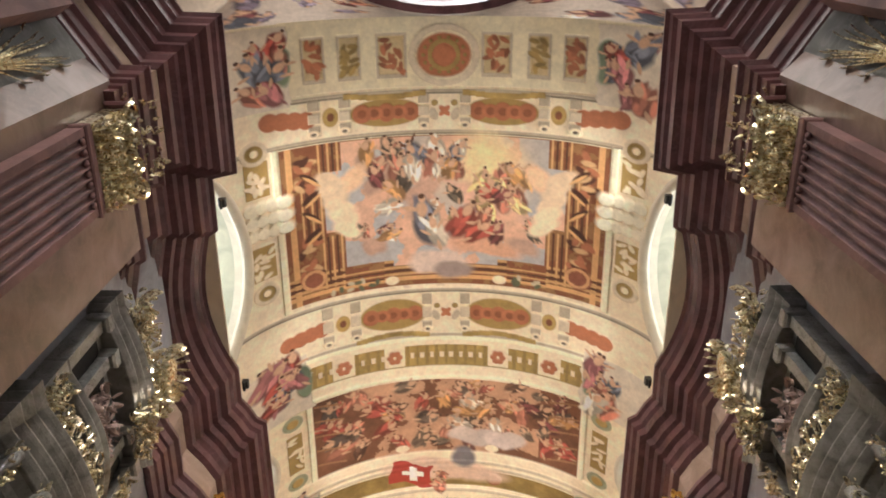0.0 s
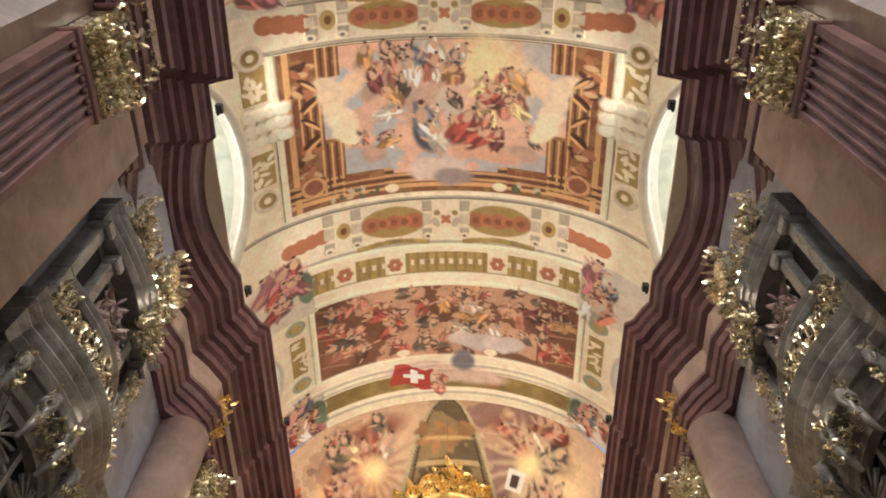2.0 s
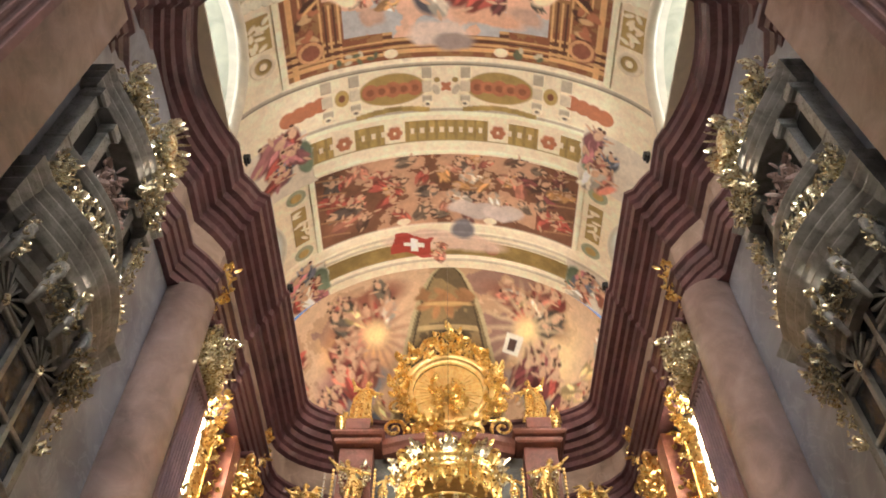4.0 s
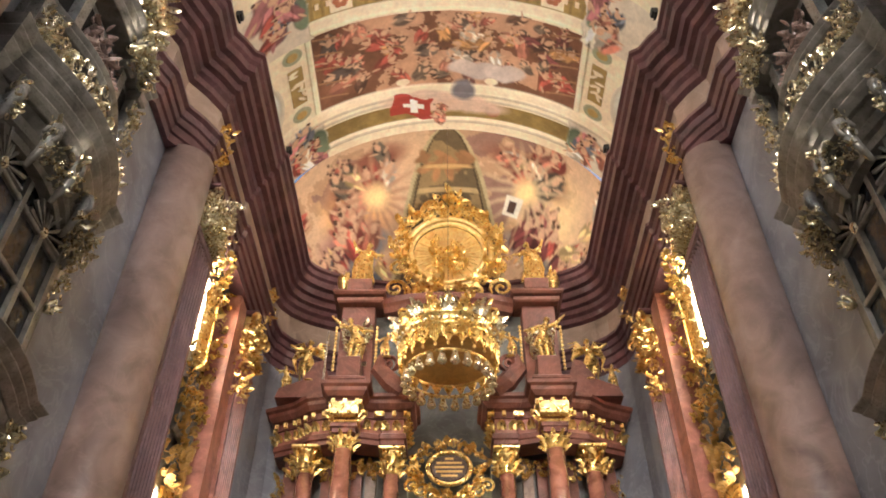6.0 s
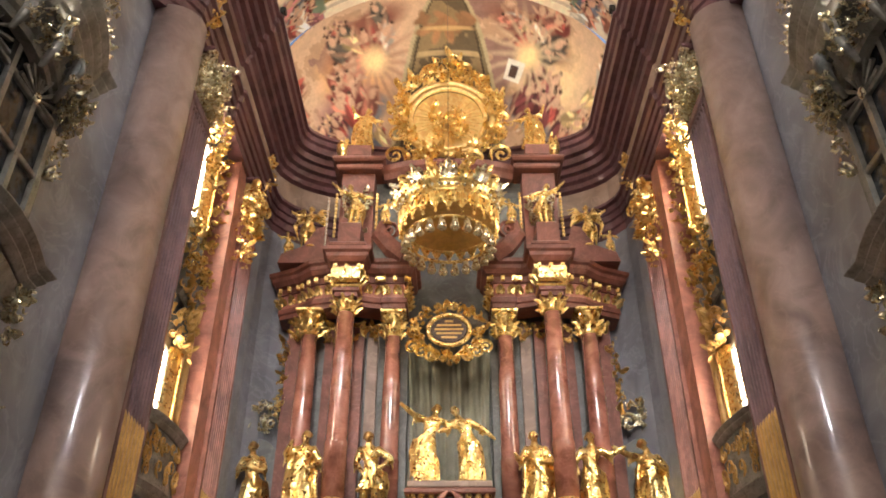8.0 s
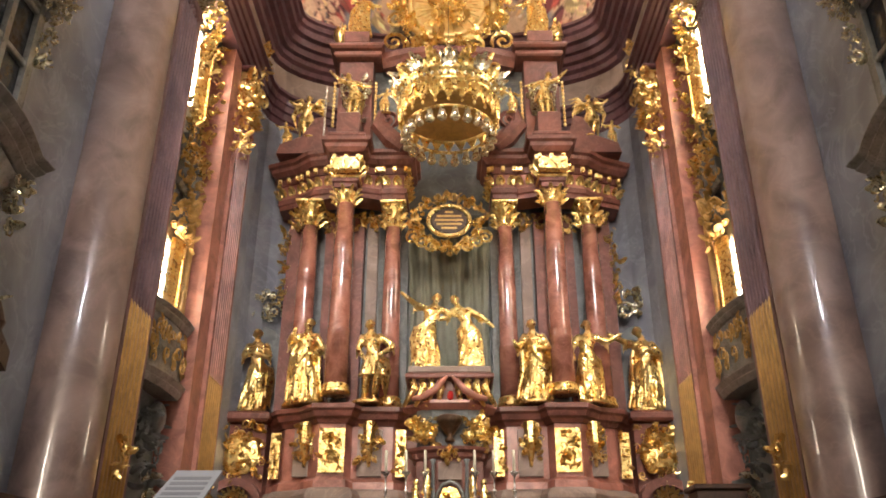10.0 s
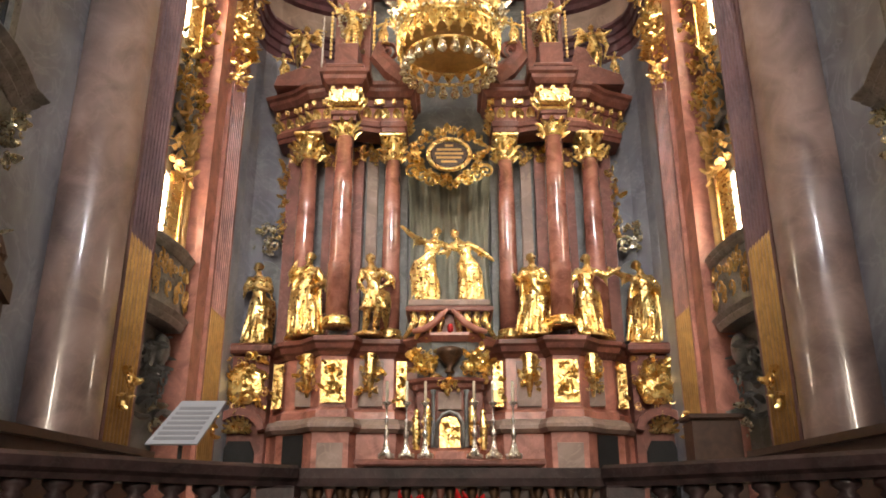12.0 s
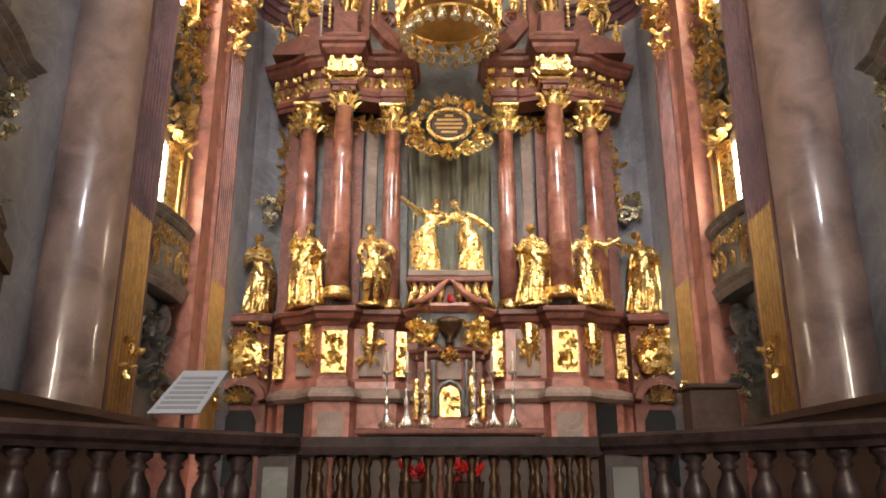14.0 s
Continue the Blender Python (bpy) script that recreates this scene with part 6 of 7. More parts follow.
        s.tube([e, e.lerp(d, 0.4), d], [0.036 * h, 0.034 * h, 0.021 * h], 9)
        s.ball(d, 0.024 * h, 0.022 * h, 0.026 * h, 8, 5)
        w = (d - e).normalized()
        for k in range(3):
            s.tube([d, d + w * 0.035 * h + Vector((0.012 * (k - 1) * h, 0, 0.01 * (k - 1) * h))], [0.009 * h, 0.006 * h], 5)
        for k in range(3):
            s.tube([sh.lerp(e, 0.5 + 0.2 * k), sh.lerp(e, 0.5 + 0.2 * k) + Vector((0.012 * q * k, 0.015, -0.07 - 0.03 * k)) * h], [0.03 * h, 0.008 * h], 6, 0.6)
    if wings:
        for q in (-1, 1):
            for k in range(8):
                s.tube([P(q * 0.05, 0.07, 0.74), P(q * (0.18 + 0.02 * k), 0.12, 1.0 - 0.055 * k), P(q * (0.36 - 0.02 * k), 0.15, 0.98 - 0.1 * k)], [0.03 * h, 0.034 * h, 0.012 * h], 6, 0.5)
    # rough ground underfoot
    loft([(0.0, 0.16, 0.13, 0), (0.025, 0.165, 0.135, 0), (0.05, 0.13, 0.1, 0)], 14, lambda t, z: 0.12 * math.sin(3 * t + ph[4]))
    ob = solo(name, s, GOLD, label, "statue", group)
    md = ob.modifiers.new("fuse", "REMESH")
    md.mode, md.voxel_size, md.use_smooth_shade = "VOXEL", 0.0115 * h, True
    ob.location = at
    ob.rotation_euler = (0, 0, math.atan2(face[0], -face[1]))
    return ob


FOLDED = (((0.15, -0.06, 0.64), (-0.02, -0.13, 0.7)), ((0.15, -0.06, 0.63), (0.0, -0.14, 0.66)))
statue("altar_statue", (-5.86, 23.1, 6.4), 2.62, 70, "gilded crowned statue with folded arms in a niche", "altar statues", "robe", 0.03, FOLDED)
statue("altar_statue", (-4.15, 22.3, 6.45), 2.62, 71, "gilded bearded statue in long cloak between columns", "altar statues", "cloak", -0.03, (((0.19, -0.03, 0.7), (0.13, -0.1, 0.83)), ((0.2, 0.0, 0.63), (0.07, -0.1, 0.55))), beard=True)
statue("altar_statue", (-2.33, 22.2, 6.45), 2.55, 72, "gilded statue in short tunic with a hand on the hip", "altar statues", "tunic", 0.05, (((0.17, 0.0, 0.63), (0.1, -0.1, 0.5)), ((0.24, -0.02, 0.66), (0.1, -0.08, 0.56))))
statue("altar_statue", (2.42, 22.2, 6.45), 2.55, 73, "gilded statue wrapped in a wide cloak", "altar statues", "cloak", 0.035, (((0.2, -0.06, 0.62), (0.24, -0.12, 0.68)), ((0.16, -0.05, 0.62), (0.02, -0.14, 0.6))))
statue("altar_statue", (4.1, 22.3, 6.45), 2.55, 74, "gilded statue stretching an arm aside between columns", "altar statues", "robe", -0.05, (((0.19, -0.03, 0.62), (0.15, -0.1, 0.5)), ((0.23, -0.03, 0.72), (0.36, -0.07, 0.79))), head=-1)
statue("altar_statue", (5.82, 23.1, 6.4), 2.66, 75, "gilded statue with one arm flung out in a niche", "altar statues", "cloak", 0.03, (((0.22, -0.04, 0.8), (0.37, -0.08, 0.87)), ((0.17, -0.05, 0.64), (0.02, -0.14, 0.68))), head=-1)
statue("altar_statue", (-0.6, 21.3, 7.2), 2.3, 81, "gilded bearded statue stretching out an arm on the middle pedestal", "middle pair", "robe", -0.02, (((0.26, -0.03, 0.82), (0.45, -0.06, 0.93)), ((0.2, -0.06, 0.72), (0.32, -0.08, 0.68))), 0.22, beard=True, face=(0.25, -1))
statue("altar_statue", (0.6, 21.3, 7.2), 2.25, 83, "gilded statue bowing towards its partner on the middle pedestal", "middle pair", "robe", 0.02, (((0.2, -0.06, 0.68), (0.32, -0.1, 0.64)), ((0.22, 0.03, 0.68), (0.3, 0.05, 0.56))), -0.42, beard=True, face=(-0.2, -1))
OPEN = (((0.22, -0.04, 0.84), (0.32, -0.06, 1.0)), ((0.22, -0.05, 0.66), (0.36, -0.08, 0.62)))
SPREAD = (((0.24, -0.03, 0.76), (0.36, -0.06, 0.84)), ((0.22, -0.05, 0.72), (0.3, -0.12, 0.6)))
for q in (-1, 1):
    mirror = OPEN if q < 0 else OPEN[::-1]
    statue("angel_statue", (q * 4.7, 22.6, 15.5), 1.75, 90 + q, "gilded winged angel on the broken gable", "gable angels", "tunic", 0.05 * q, SPREAD if q < 0 else SPREAD[::-1], 0.1 * q, True)
    statue("angel_statue", (q * 3.25, 22.0, 16.0), 1.75, 93 + q, "gilded angel throwing up an arm over the entablature", "gable angels", "tunic", -0.06 * q, mirror, 0.15 * q)
    statue("putto_statue", (q * 2.05, 21.9, 16.05), 1.0, 96 + q, "small gilded putto on the volute", "putti", "tunic", 0.06 * q, mirror[::-1])
    statue("putto_statue", (q * 5.5, 22.6, 15.25), 0.95, 99 + q, "small gilded putto at the gable end", "putti", "tunic", -0.05 * q, SPREAD)
    statue("attic_statue", (q * 3.2, 23.2, 20.25), 2.1, 103 + q, "gilded figure spreading its arms on the attic pedestal", "attic statues", "cloak", 0.06 * q, mirror, -0.1 * q)
for q in (-1, 1):
    u = thing("gilt_urn", "gilded flaming urn beside the attic statue", "urn", "attic urns", at=(q * 3.95, 23.2, 19.7))
    part("bowl", Shape().lathe([(0.15, 0), (0.18, 0.06), (0.06, 0.2), (0.2, 0.4), (0.27, 0.6), (0.22, 0.75), (0.26, 0.8)], q * 3.95, 23.2, 14, 19.7), GOLD, u, "", True)
    part("flame", foliage(Shape(), rng, (q * 3.95 - 0.12, 23.1, 20.45), (q * 3.95 + 0.12, 23.3, 20.8), 10, 0.16, (0, 0, 1)), GOLD, u, "gilt flame")
p = thing("baton_pole", "slim pale lance beside the angel", "lance", at=(-4.2, 22.3, 15))
part("shaft", Shape().tube([(-4.15, 22.3, 15.2), (-4.15, 22.3, 17.4)], 0.035, 8), SILVER, p)

# sarcophagus pedestal of the middle pair
d = thing("middle_pedestal", "white-topped pedestal with gilded fluted scrolls under the middle statues", "pedestal", at=(0, 21.5, 6.2))
part("slab", Shape().box(-1.12, 1.12, 20.9, 22.2, 7.0, 7.2, 0.04), FRIEZE, d, "pale marble slab")
part("under_slab", Shape().box(-1.2, 1.2, 20.85, 22.3, 6.84, 7.0, 0.04), ALTAR_DARK, d)
part("core", Shape().prism([(-1.0, 6.84), (1.0, 6.84), (0.75, 6.3), (0.3, 6.0), (0, 6.45), (-0.3, 6.0), (-0.75, 6.3)], 1, 21.1, 22.6), ALTAR_DARK, d)
for k in range(-4, 5):
    if k:
        s = Shape().tube([(k * 0.25, 20.98, 6.82), (k * 0.235, 20.92, 6.6), (k * 0.27, 20.98, 6.35), (k * 0.31, 21.0, 6.1)], [0.1, 0.11, 0.08, 0.05], 7)
        part("gilt_flute", s, GOLD, d, "gilded gadroon", True)
part("red_lamp", Shape().ball((0.02, 20.8, 6.35), 0.09, 0.09, 0.13), RED, d, "red glass lamp", True)

# tabernacle and mensa
m = thing("tabernacle", "red marble tabernacle with gilded putti, small columns and inlaid door", "tabernacle", at=(0, 20.5, 2.6))
TAB = [(-1.05, 22), (-1.05, 21.0), (-0.72, 20.72), (-0.36, 20.6), (0.36, 20.6), (0.72, 20.72), (1.05, 21.0), (1.05, 22)]
part("body", Shape().sweep(TAB, [(0.5, 2.6), (0.16, 2.6), (0.16, 4.7), (0.5, 4.7)]).box(-0.85, 0.85, 20.9, 22.2, 2.6, 4.7), ALTAR_DARK, m)
part("plinth", Shape().sweep(TAB, [(0.5, 2.6), (-0.06, 2.6), (-0.06, 3.1), (0.0, 3.16), (0.06, 3.2), (0.5, 3.2)]), ALTAR_RED, m)
part("cornice", Shape().sweep(TAB, [(0.5, 4.68), (0.12, 4.68), (0.06, 4.74), (0.04, 4.84), (-0.06, 4.9), (-0.08, 4.98), (0.5, 5.02)]).box(-0.9, 0.9, 20.9, 22.1, 4.7, 5.01), ALTAR_DARK, m)
part("upper_body", Shape().sweep([(-0.95, 22), (-0.95, 21.3), (-0.5, 20.95), (0.5, 20.95), (0.95, 21.3), (0.95, 22)], [(0.5, 5.0), (0.05, 5.0), (0.12, 5.5), (0.05, 6.05), (0.5, 6.05)]), ALTAR_GREY, m, "grey marble upper stage")
part("gable", Shape().sweep([(-1.25, 21.6), (-0.8, 21.2), (-0.5, 20.85), (0.5, 20.85), (0.8, 21.2), (1.25, 21.6)], [(0.6, 6.02), (0.08, 6.02), (0.0, 6.1), (-0.06, 6.16), (-0.06, 6.24), (0.6, 6.28)]), ALTAR_RED, m)
for q in (-1, 1):
    part("gable_scroll", Shape().tube([(q * 1.0, 20.9, 6.28), (q * 0.7, 20.8, 6.32), (q * 0.4, 20.76, 6.5), (q * 0.2, 20.74, 6.72), (q * 0.06, 20.74, 6.86)], [0.07, 0.1, 0.1, 0.09, 0.03], 8), ALTAR_RED, m, "", True)
part("door", Shape().prism([(-0.26, 3.2), (0.26, 3.2), (0.26, 3.75), (0.18, 3.92), (0, 3.98), (-0.18, 3.92), (-0.26, 3.75)], 1, 20.6, 20.72), GOLD, m, "gilded door")
part("door_relief", foliage(Shape(), rng, (-0.18, 20.56, 3.3), (0.18, 20.6, 3.8), 22, 0.12, (0, -1, 0)), GOLD, m, "gilded door relief")
part("door_frame", Shape().tube([(-0.33, 20.58, 3.18), (-0.33, 20.58, 3.8), (-0.2, 20.58, 4.02), (0, 20.58, 4.1), (0.2, 20.58, 4.02), (0.33, 20.58, 3.8), (0.33, 20.58, 3.18)], 0.05, 6), GREYWOOD, m, "grey marble door frame", True)
part("marble_inlay", Shape().box(-0.3, 0.3, 20.62, 20.74, 4.14, 4.6, 0.02), FRIEZE, m, "pale marble inlay")
part("urn", Shape().lathe([(0.1, 0), (0.14, 0.05), (0.06, 0.14), (0.2, 0.32), (0.33, 0.5), (0.36, 0.62), (0.3, 0.68), (0.12, 0.72)], 0, 20.8, 16, 5.12), BRONZE, m, "dark bronze urn", True)
for q in (-1, 1):
    part("small_column", Shape().lathe([(0.07, 3.2), (0.05, 3.28), (0.05, 4.45), (0.04, 4.5), (0.08, 4.66)], q * 0.43, 20.62, 12), ALTAR_GREY, m, "slim grey marble column", True)
    for k, (x, y, z, r) in enumerate(((0.5, 20.85, 5.3, 0.15), (0.78, 20.95, 5.35, 0.15), (0.95, 21.1, 5.62, 0.13), (0.6, 20.9, 5.58, 0.11))):
        part("gilt_head", Shape().ball((q * x, y, z), r, r * 0.9, r * 1.1, 10, 7), GOLD, m, "gilded cherub head", True)
    s = foliage(Shape(), rng, (q * 0.72 - 0.32, 20.78, 5.08), (q * 0.72 + 0.32, 20.98, 5.75), 60, 0.17, (0, -1, 0))
    part("gilt_cloud", s, GOLD, m, "gilded clouds and wings")
    for x, y, z0, z1 in ((0.58, 20.55, 3.25, 4.35), (0.86, 20.72, 3.15, 4.1)):
        s = Shape().ball((q * x, y, z1), 0.075, 0.075, 0.09).tube([(q * x, y, z1 - 0.08), (q * x, y - 0.02, z1 - 0.4), (q * x, y, z0)], [0.06, 0.11, 0.08], 8)
        foliage(s, rng, (q * x - 0.08, y - 0.08, z0), (q * x + 0.08, y, z1 - 0.15), 12, 0.12, (0, -1, 0))
        part("gilt_herm", s, GOLD, m, "gilded herm")
s = foliage(Shape(), rng, (-0.26, 20.5, 4.62), (0.26, 20.6, 4.95), 30, 0.14, (0, -1, 0))
part("gilt_crest", s, GOLD, m, "gilded crest")
t = thing("altar_table", "dark red and grey marble altar table below the altar", "altar table", at=(0, 19.7, 0.9))
part("slab", Shape().box(-2.2, 2.2, 18.6, 20.7, 2.6, 2.75, 0.04), ALTAR_DARK, t)
part("block", Shape().box(-2.0, 2.0, 18.8, 20.6, 0.9, 2.6, 0.04), ALTAR_GREY, t)
for x in (1.5, 1.03, 0.58):
    for q in (-1, 1):
        X = q * x
        c = thing("candlestick", "tall polished silver altar candlestick with a white candle", "candlestick", "altar candlesticks", at=(X, 19, 2.75))
        for k in range(3):
            b = math.tau * k / 3 + 0.5
            s = Shape()
            scroll(s, (X + 0.14 * math.cos(b), 19 + 0.14 * math.sin(b), 2.84), (math.cos(b), math.sin(b), 0), (0, 0, 1), 0.08, 1.2, 0.028, 12)
            part("foot", s, SILVER, c)
        part("stem", Shape().lathe([(0.17, 0.04), (0.15, 0.12), (0.08, 0.25), (0.05, 0.4), (0.035, 0.5), (0.07, 0.56), (0.06, 0.66), (0.025, 0.72), (0.03, 0.86), (0.055, 0.92), (0.02, 0.98), (0.02, 1.2), (0.045, 1.25), (0.11, 1.32), (0.1, 1.35)], X, 19, 14, 2.75), SILVER, c, "", True)
        part("candle", Shape().lathe([(0.033, 1.35), (0.033, 1.83), (0.02, 1.85)], X, 19, 10, 2.75), WAX, c, "white wax candle", True)

# great crown hanging before the altar
k0 = thing("hanging_crown", "huge gilded openwork crown with tasselled valance hanging before the altar", "crown", at=(0, 20.0, 13.5))
CY = 20.0
Rr = 1.5


def round_at(r, b, z):
    return (r * math.cos(b), CY + r * math.sin(b), z)


part("circlet", Shape().lathe([(Rr * 0.9, 15.0), (Rr * 0.97, 14.92), (Rr * 1.02, 15.0), (Rr * 0.99, 15.06), (Rr * 0.99, 15.26), (Rr * 1.03, 15.32), (Rr * 1.06, 15.38), (Rr, 15.44), (Rr * 0.92, 15.42)], 0, CY, 48,
                             wob=lambda a_, z_: 0.012 * math.sin(24 * a_)), GOLD, k0, "", True)
for k in range(40):
    part("bead", Shape().ball(round_at(Rr * 1.02, math.tau * k / 40, 15.16), 0.06, 0.06, 0.07, 8, 5), GOLD_PALE, k0, "pale gilt bead", True)
for k in range(20):
    b = math.tau * k / 20
    c, q = math.cos(b), math.sin(b)
    tall = 0.62 if k % 2 else 0.4
    s = Shape()
    for j in (-1, 0, 1):
        leaf(s, round_at(Rr * 1.03, b + 0.05 * j, 15.38), (-q * 0.5 * j, c * 0.5 * j, 1), (c, q, 0.1), tall * (1.0 if j == 0 else 0.75), 0.075, 1.5)
    for j in (-1, 1):
        scroll(s, round_at(Rr * 1.05, b + 0.085 * j, 15.52), (-q * j, c * j, 0), (0, 0, 1), 0.13, 1.3, 0.035, 12)
    part("crown_leaf", s, GOLD_PALE if k % 2 else GOLD, k0, "gilded crown leaf")
part("drum", Shape().lathe([(Rr * 0.95, 15.0), (Rr * 0.98, 14.92), (Rr * 0.96, 14.6), (Rr * 0.93, 14.56), (Rr * 0.9, 14.6), (Rr * 0.9, 15.0)], 0, CY, 48, wob=lambda a_, z_: 0.02 * abs(math.sin(12 * a_))), GOLD, k0, "", True)
for k in range(24):
    b = math.tau * k / 24
    s = Shape()
    for j in range(-2, 3):
        s.tube([round_at(Rr * 1.01, b + 0.042 * j, 14.9), round_at(Rr * 0.99, b + 0.04 * j, 14.6), round_at(Rr * 0.98, b + 0.03 * j, 14.34 + 0.035 * j * j)], [0.045, 0.045, 0.028], 5)
    s.ball(round_at(Rr * 0.98, b, 14.26), 0.05, 0.05, 0.07, 7, 5)
    part("valance_tab", s, GOLD, k0, "gilt valance tab with a tassel")
part("lower_ring", Shape().tube([round_at(Rr * 0.86, math.tau * k / 48, 14.16) for k in range(49)], 0.05, 6), GOLD, k0, "thin gilt lower ring", True)
for k in range(22):
    b = math.tau * k / 22
    x, y, _ = round_at(Rr * 0.86, b, 0)
    part("bell_drop", Shape().lathe([(0.03, 0.42), (0.08, 0.36), (0.1, 0.22), (0.15, 0.06), (0.12, 0.0), (0.05, 0.04)], x, y, 10, 13.72), GOLD_PALE, k0, "gilt bell-shaped drop", True)
# the duller gold puts the shade under the crown into its colour
part("underside", Shape().lathe([(0.05, 14.9), (0.5, 14.86), (Rr * 0.9, 14.62), (Rr * 0.92, 14.7), (0.5, 14.95), (0.05, 15.0)], 0, CY, 32), GOLD_PAINT, k0, "domed underside in duller gold for its shade", True)
for k in range(8):
    b = math.tau * (k + 0.5) / 8
    c, q = math.cos(b), math.sin(b)
    path = [round_at(r_, b, z_) for r_, z_ in ((Rr, 15.4), (Rr * 1.0, 15.85), (Rr * 0.82, 16.15), (Rr * 0.56, 16.2), (Rr * 0.36, 16.35), (Rr * 0.22, 16.65), (0.1, 16.95))]
    s = Shape().tube(path, [0.06, 0.085, 0.085, 0.075, 0.065, 0.055, 0.05], 7)
    for i_ in range(6):
        for f_ in (0.25, 0.75):
            c0 = Vector(path[i_]).lerp(Vector(path[i_ + 1]), f_)
            s.ball(c0 + Vector((c, q, 0.6)) * 0.07, 0.055, 0.055, 0.055, 7, 5)
    scroll(s, round_at(Rr * 0.98, b, 15.95), (c, q, 0), (0, 0, 1), 0.24, 1.4, 0.06, 14)
    foliage(s, rng, [v - 0.12 for v in path[2]], [v + 0.12 for v in path[2]], 8, 0.16, (c, q, 0.5))
    part("bow", s, GOLD, k0, "gilded bow of the crown")
s = Shape().ball((0, CY, 17.05), 0.17)
s.tube([(0, CY, 17.15), (0, CY, 17.55)], 0.035, 6).tube([(-0.14, CY, 17.4), (0.14, CY, 17.4)], 0.035, 6)
part("orb", s, GOLD, k0, "gilt orb and cross", True)
part("cable", Shape().tube([(0, CY, 17.5), (0, CY, 25.6)], 0.009, 5), BRONZE, k0, "thin hanging cable")

# gilded glory over the attic
g = thing("gilded_glory", "large round gilded relief with scrolled frame crowning the altar", "relief", at=(0, 23.2, 19))
part("disc", Shape().prism([(1.35 * math.cos(b), 21.5 + 1.45 * math.sin(b)) for b in [math.tau * i / 48 for i in range(48)]], 1, 23.35, 23.6), GOLD_SOFT, g)
disc = g.children[0]
for k in range(40):
    b = math.tau * k / 40
    L = 1.3 if k % 2 else 1.1
    part("ray", Shape().tube([(0.5 * math.cos(b), 23.35, 21.5 + 0.5 * math.sin(b)), (L * math.cos(b), 23.33, 21.5 + L * math.sin(b))], [0.012, 0.03], 4), GOLD_SOFT, disc)
s = foliage(Shape(), rng, (-0.6, 23.0, 20.4), (0.6, 23.25, 21.7), 90, 0.24, (0, -1, 0))
for k in range(9):
    s.ball((rng.uniform(-0.6, 0.6), 23.05, 20.5 + rng.uniform(0, 1.6)), 0.14, 0.12, 0.2, 8, 6)
part("relief_cloud", s, GOLD, g, "gilded relief of figures and clouds")
for r, w in ((1.45, 0.1), (1.7, 0.13)):
    part("ring_moulding", Shape().tube([(r * math.cos(b), 23.25, 21.5 + r * 1.06 * math.sin(b)) for b in [math.tau * i / 48 for i in range(49)]], w, 8), GOLD_SOFT, g, "", True)
s = Shape()
for k in range(46):
    b = math.tau * k / 46
    rr_ = rng.uniform(1.75, 2.2)
    z = 21.5 + rr_ * 1.1 * math.sin(b)
    if z > 19.0:
        c0 = (rr_ * math.cos(b), 23.2, z)
        foliage(s, rng, (c0[0] - 0.2, 23.05, z - 0.2), (c0[0] + 0.2, 23.3, z + 0.2), 7, 0.27, (0, -1, 0))
for q in (-1, 1):
    for x, z, r in ((1.85, 21.9, 0.42), (1.9, 20.6, 0.45), (1.3, 23.3, 0.4), (2.0, 19.6, 0.45), (0.7, 24.0, 0.33), (1.0, 19.4, 0.4)):
        scroll(s, (q * x, 23.15, z), (q, 0, 0), (0, 0, 1), r, 1.6, 0.1, 20)
foliage(s, rng, (-0.5, 23.0, 23.6), (0.5, 23.3, 24.7), 40, 0.26, (0, -1, 0))
part("scrolled_frame", s, GOLD, g, "gilded scrolls and foliage")
g.location.z += 0.4

# ---- communion rail ----
r = thing("communion_rail", "dark polished marble communion rail with turned balusters", "balustrade", at=(0, 6, 0.9))
WING = [(1.24, 6.6), (1.7, 6.28), (2.2, 5.85), (2.9, 5.2), (3.9, 4.35), (5.2, 3.9), (7.0, 3.8)]
part("top_rail", Shape().sweep([(-x, y) for x, y in WING[::-1]], [(0.32, 1.53), (0.02, 1.53), (0.0, 1.57), (-0.04, 1.6), (-0.05, 1.67), (-0.02, 1.7), (0.32, 1.7)]), RAILSTONE, r)
part("top_rail", Shape().sweep(WING, [(0.32, 1.53), (0.02, 1.53), (0.0, 1.57), (-0.04, 1.6), (-0.05, 1.67), (-0.02, 1.7), (0.32, 1.7)]), RAILSTONE, r)
part("gate_rail", Shape().sweep([(-1.26, 6.64), (1.26, 6.64)], [(0.25, 1.53), (0.0, 1.54), (-0.02, 1.6), (-0.03, 1.68), (0.25, 1.69)]), RAILSTONE, r)
for q in (-1, 1):
    part("plinth", Shape().sweep([(q * x, y) for x, y in WING[::q]], [(0.34, 0.88), (0.0, 0.88), (0.0, 1.0), (0.02, 1.02), (0.34, 1.02)]), RAILSTONE, r)
part("gate_sill", Shape().box(-1.24, 1.24, 6.62, 6.95, 0.88, 1.0), RAILSTONE, r)


def rail_y(x):
    return float(np.interp(x, [w_[0] for w_ in WING], [w_[1] for w_ in WING]))



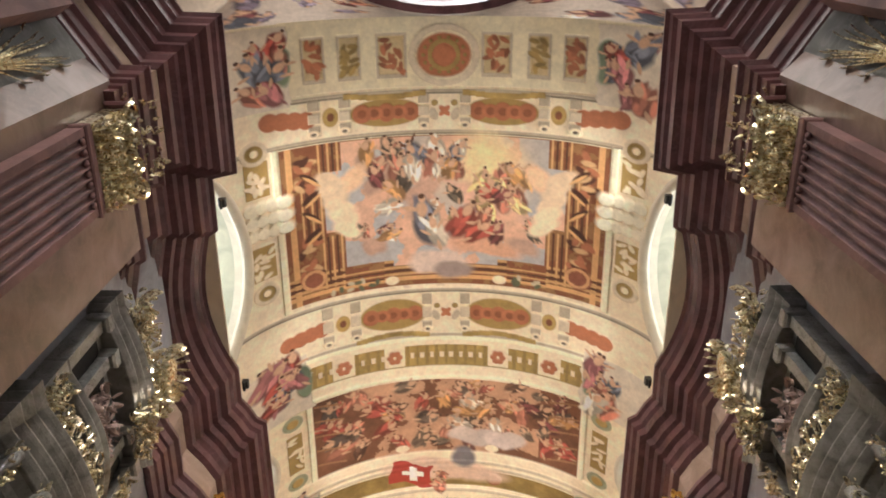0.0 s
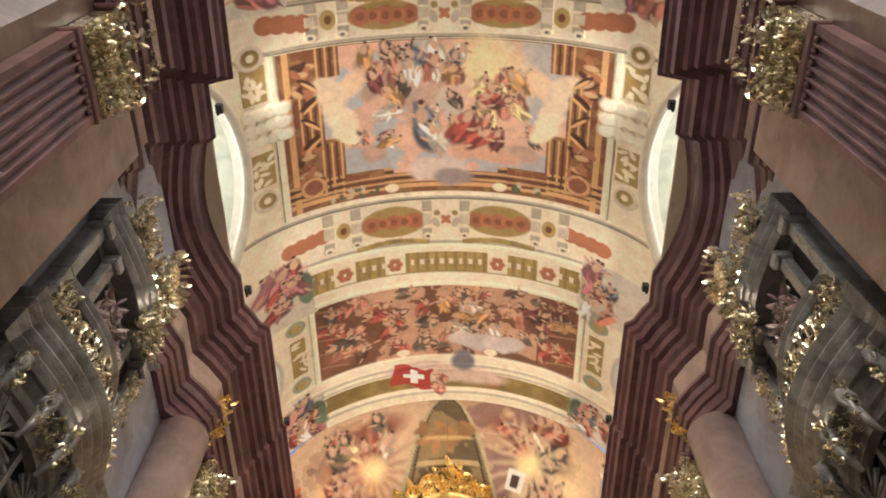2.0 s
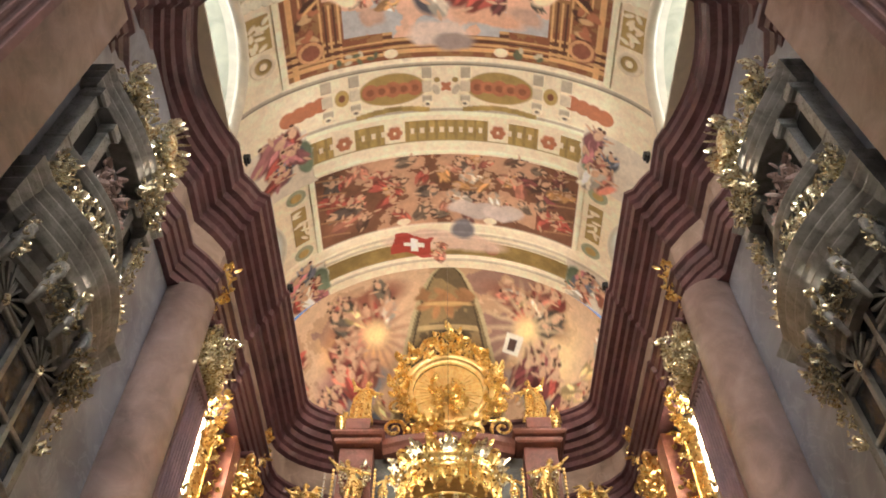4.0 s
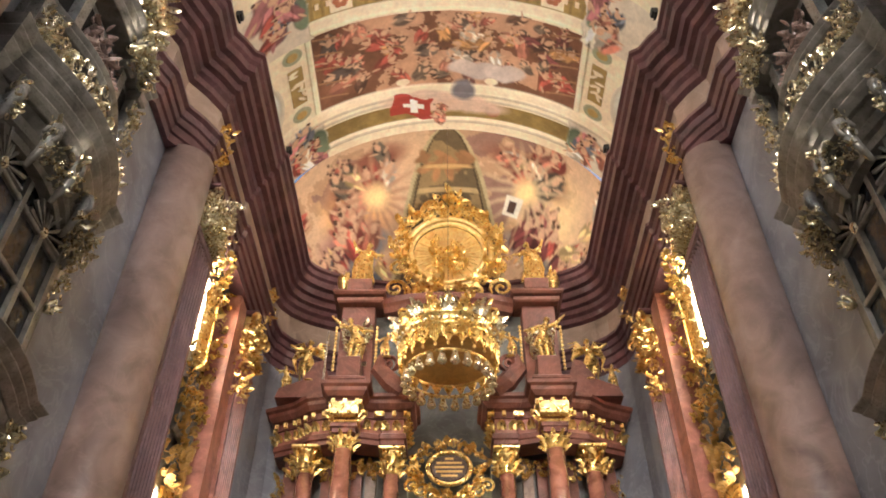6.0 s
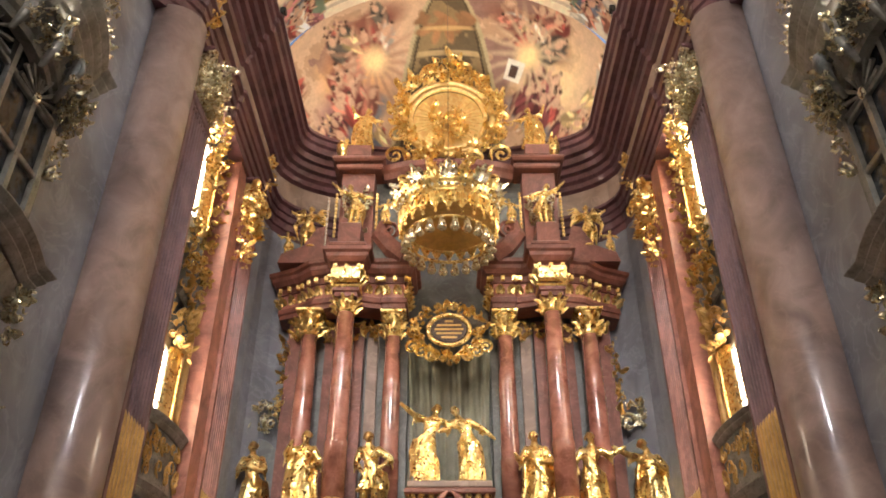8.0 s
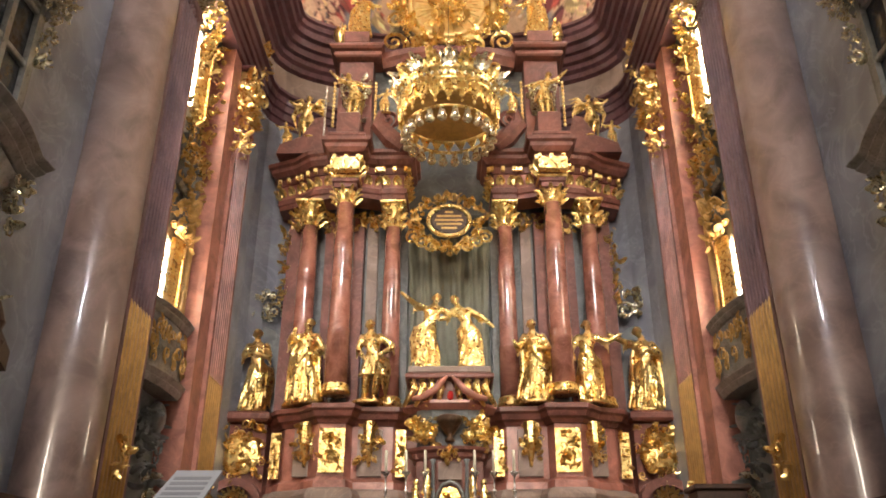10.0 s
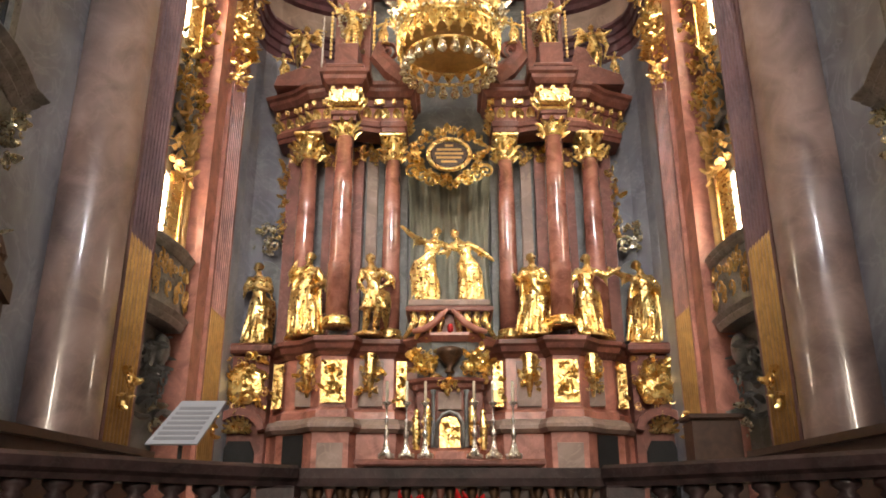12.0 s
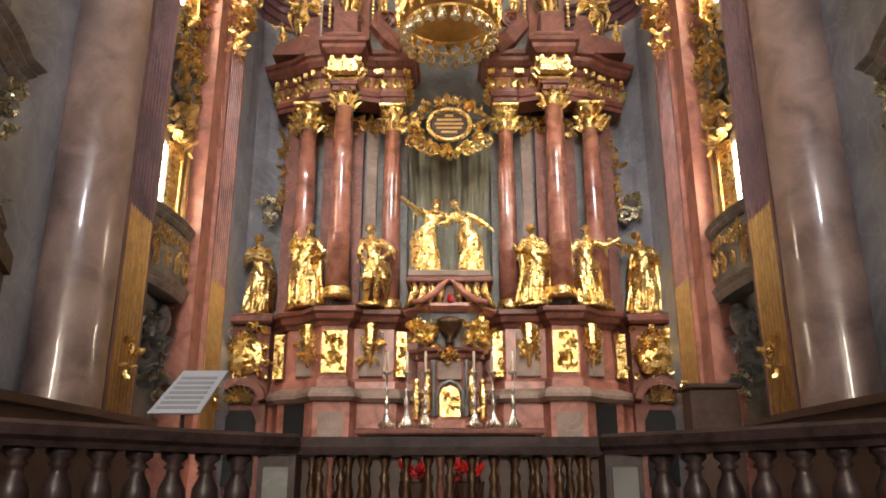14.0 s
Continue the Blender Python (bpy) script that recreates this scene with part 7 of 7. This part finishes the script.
for q in (-1, 1):
    for x in (1.38, 4.3):
        y = rail_y(x)
        part("post", Shape().box(q * x - 0.15, q * x + 0.15, y + 0.0, y + 0.3, 1.0, 1.54, 0.02), RAILSTONE, r)
        part("post_panel", Shape().box(q * x - 0.1, q * x + 0.1, y - 0.02, y + 0.02, 1.08, 1.44, 0.01), ALTAR_GREY, r, "grey marble panel")
    for k in range(24):
        x = 1.68 + 0.2 * k
        if abs(x - 4.3) < 0.22:
            continue
        part("baluster", Shape().lathe([(0.1, 1.0), (0.1, 1.05), (0.06, 1.08), (0.065, 1.1), (0.105, 1.2), (0.1, 1.27), (0.055, 1.36), (0.05, 1.4), (0.08, 1.42), (0.05, 1.45), (0.1, 1.49), (0.1, 1.54)], q * x, rail_y(x) + 0.2, 12), RAILSTONE, r, "", True)
part("gate_bottom_rail", Shape().box(-1.24, 1.24, 6.7, 6.84, 1.02, 1.1), RAILSTONE, r)
for k in range(13):
    x = -1.08 + 0.18 * k
    s = Shape().lathe([(0.05, 1.0), (0.05, 1.05), (0.025, 1.08), (0.05, 1.2), (0.03, 1.3), (0.045, 1.36), (0.02, 1.42), (0.045, 1.5), (0.045, 1.54)], x, 6.77, 10)
    part("gate_baluster", s, BRONZE, r, "gilt gate baluster", True)
# information board on its stand
b = thing("information_board", "white printed information sheet on a slanted stand behind the rail", "sign", at=(-2.35, 7.05, 0.9))
brd = Shape().add([(-2.61, 6.9, 1.9), (-2.16, 6.9, 1.9), (-2.0, 7.12, 2.3), (-2.4, 7.12, 2.3), (-2.61, 6.92, 1.89), (-2.16, 6.92, 1.89), (-2.0, 7.14, 2.29), (-2.4, 7.14, 2.29)],
                  [(0, 1, 2, 3), (7, 6, 5, 4), (0, 4, 5, 1), (1, 5, 6, 2), (2, 6, 7, 3), (3, 7, 4, 0)])
part("sheet", brd, WHITE, b)
for k in range(7):
    t = 0.1 + 0.115 * k
    zz, yy = 1.9 + 0.4 * t, 6.9 + 0.22 * t
    xl, xr = -2.61 + 0.21 * t + 0.04, -2.16 + 0.16 * t - 0.05
    part("print_line", Shape().add([(xl, yy - 0.004, zz), (xr, yy - 0.004, zz), (xr + 0.01, yy + 0.006, zz + 0.025), (xl + 0.01, yy + 0.006, zz + 0.025), (xl, yy, zz - 0.003), (xr, yy, zz - 0.003), (xr + 0.01, yy + 0.01, zz + 0.022), (xl + 0.01, yy + 0.01, zz + 0.022)],
         [(0, 1, 2, 3), (7, 6, 5, 4), (0, 4, 5, 1), (1, 5, 6, 2), (2, 6, 7, 3), (3, 7, 4, 0)]), INK, b, "grey printed line")
part("stem", Shape().tube([(-2.35, 7.08, 0.9), (-2.35, 7.05, 2.0)], 0.02, 8), BLACK, b)
# choir stall backs by the piers
for q in (-1, 1):
    st = thing("choir_stall", "dark walnut choir stall with a sloping top along the wall", "stall", "choir stalls", at=(q * 5.4, 9, 0.9))
    part("carcase", Shape().prism([(7.0, 0.9), (13.5, 0.9), (13.5, 2.35), (7.0, 2.2)], 0, q * 6.4, q * 5.1), WOOD, st)
    part("top_board", Shape().prism([(6.9, 2.2), (13.6, 2.35), (13.6, 2.45), (6.9, 2.32)], 0, q * 6.45, q * 4.95), WOOD, st)
bx = thing("wooden_lectern_box", "plain dark wooden lectern box by the pilaster", "lectern", at=(6.0, 19, 0.9))
part("body", Shape().box(5.5, 6.6, 18.3, 19.0, 0.9, 3.6, 0.04), WOOD, bx)
part("lid", Shape().box(5.42, 6.68, 18.22, 19.08, 3.6, 3.72, 0.03), WOOD, bx)

# low inner rail of the sanctuary
ir = thing("sanctuary_rail", "low inner rail with small reddish and gilt balusters", "balustrade", at=(0, 12, 0.9))
part("top_rail", Shape().box(-2.7, 2.7, 11.9, 12.15, 1.82, 1.92, 0.02), RAILSTONE, ir)
part("plinth", Shape().box(-2.7, 2.7, 11.92, 12.13, 0.9, 1.05, 0.02), RAILSTONE, ir)
for k in range(20):
    x = -2.57 + 0.27 * k
    part("baluster", Shape().lathe([(0.07, 1.05), (0.03, 1.12), (0.075, 1.3), (0.035, 1.5), (0.06, 1.55), (0.03, 1.6), (0.065, 1.75), (0.065, 1.83)], x, 12.02, 10), BRONZE if k % 3 else ALTAR_DARK, ir, "", True)
# dark sheet added to make the gaps between balusters read as shade
part("dark_backing", Shape().box(-2.7, 2.7, 12.16, 12.2, 0.9, 1.85), WOOD, ir, "dark sheet for the shade behind the balusters")
for x in (-0.5, 0.28):
    fl = thing("red_flower_bunch", "small bunch of red flowers in a dark pot", "flowers", "flower bunches", at=(x, 11.5, 0.9))
    part("pot", Shape().lathe([(0.14, 0), (0.2, 0.5), (0.22, 0.52), (0.17, 0.52)], x, 11.5, 12, 0.9), WOOD, fl, "dark pot")
    part("petals", foliage(Shape(), rng, (x - 0.16, 11.4, 1.45), (x + 0.16, 11.6, 1.62), 36, 0.1, (0, 0, 1)), RED, fl, "red petals")
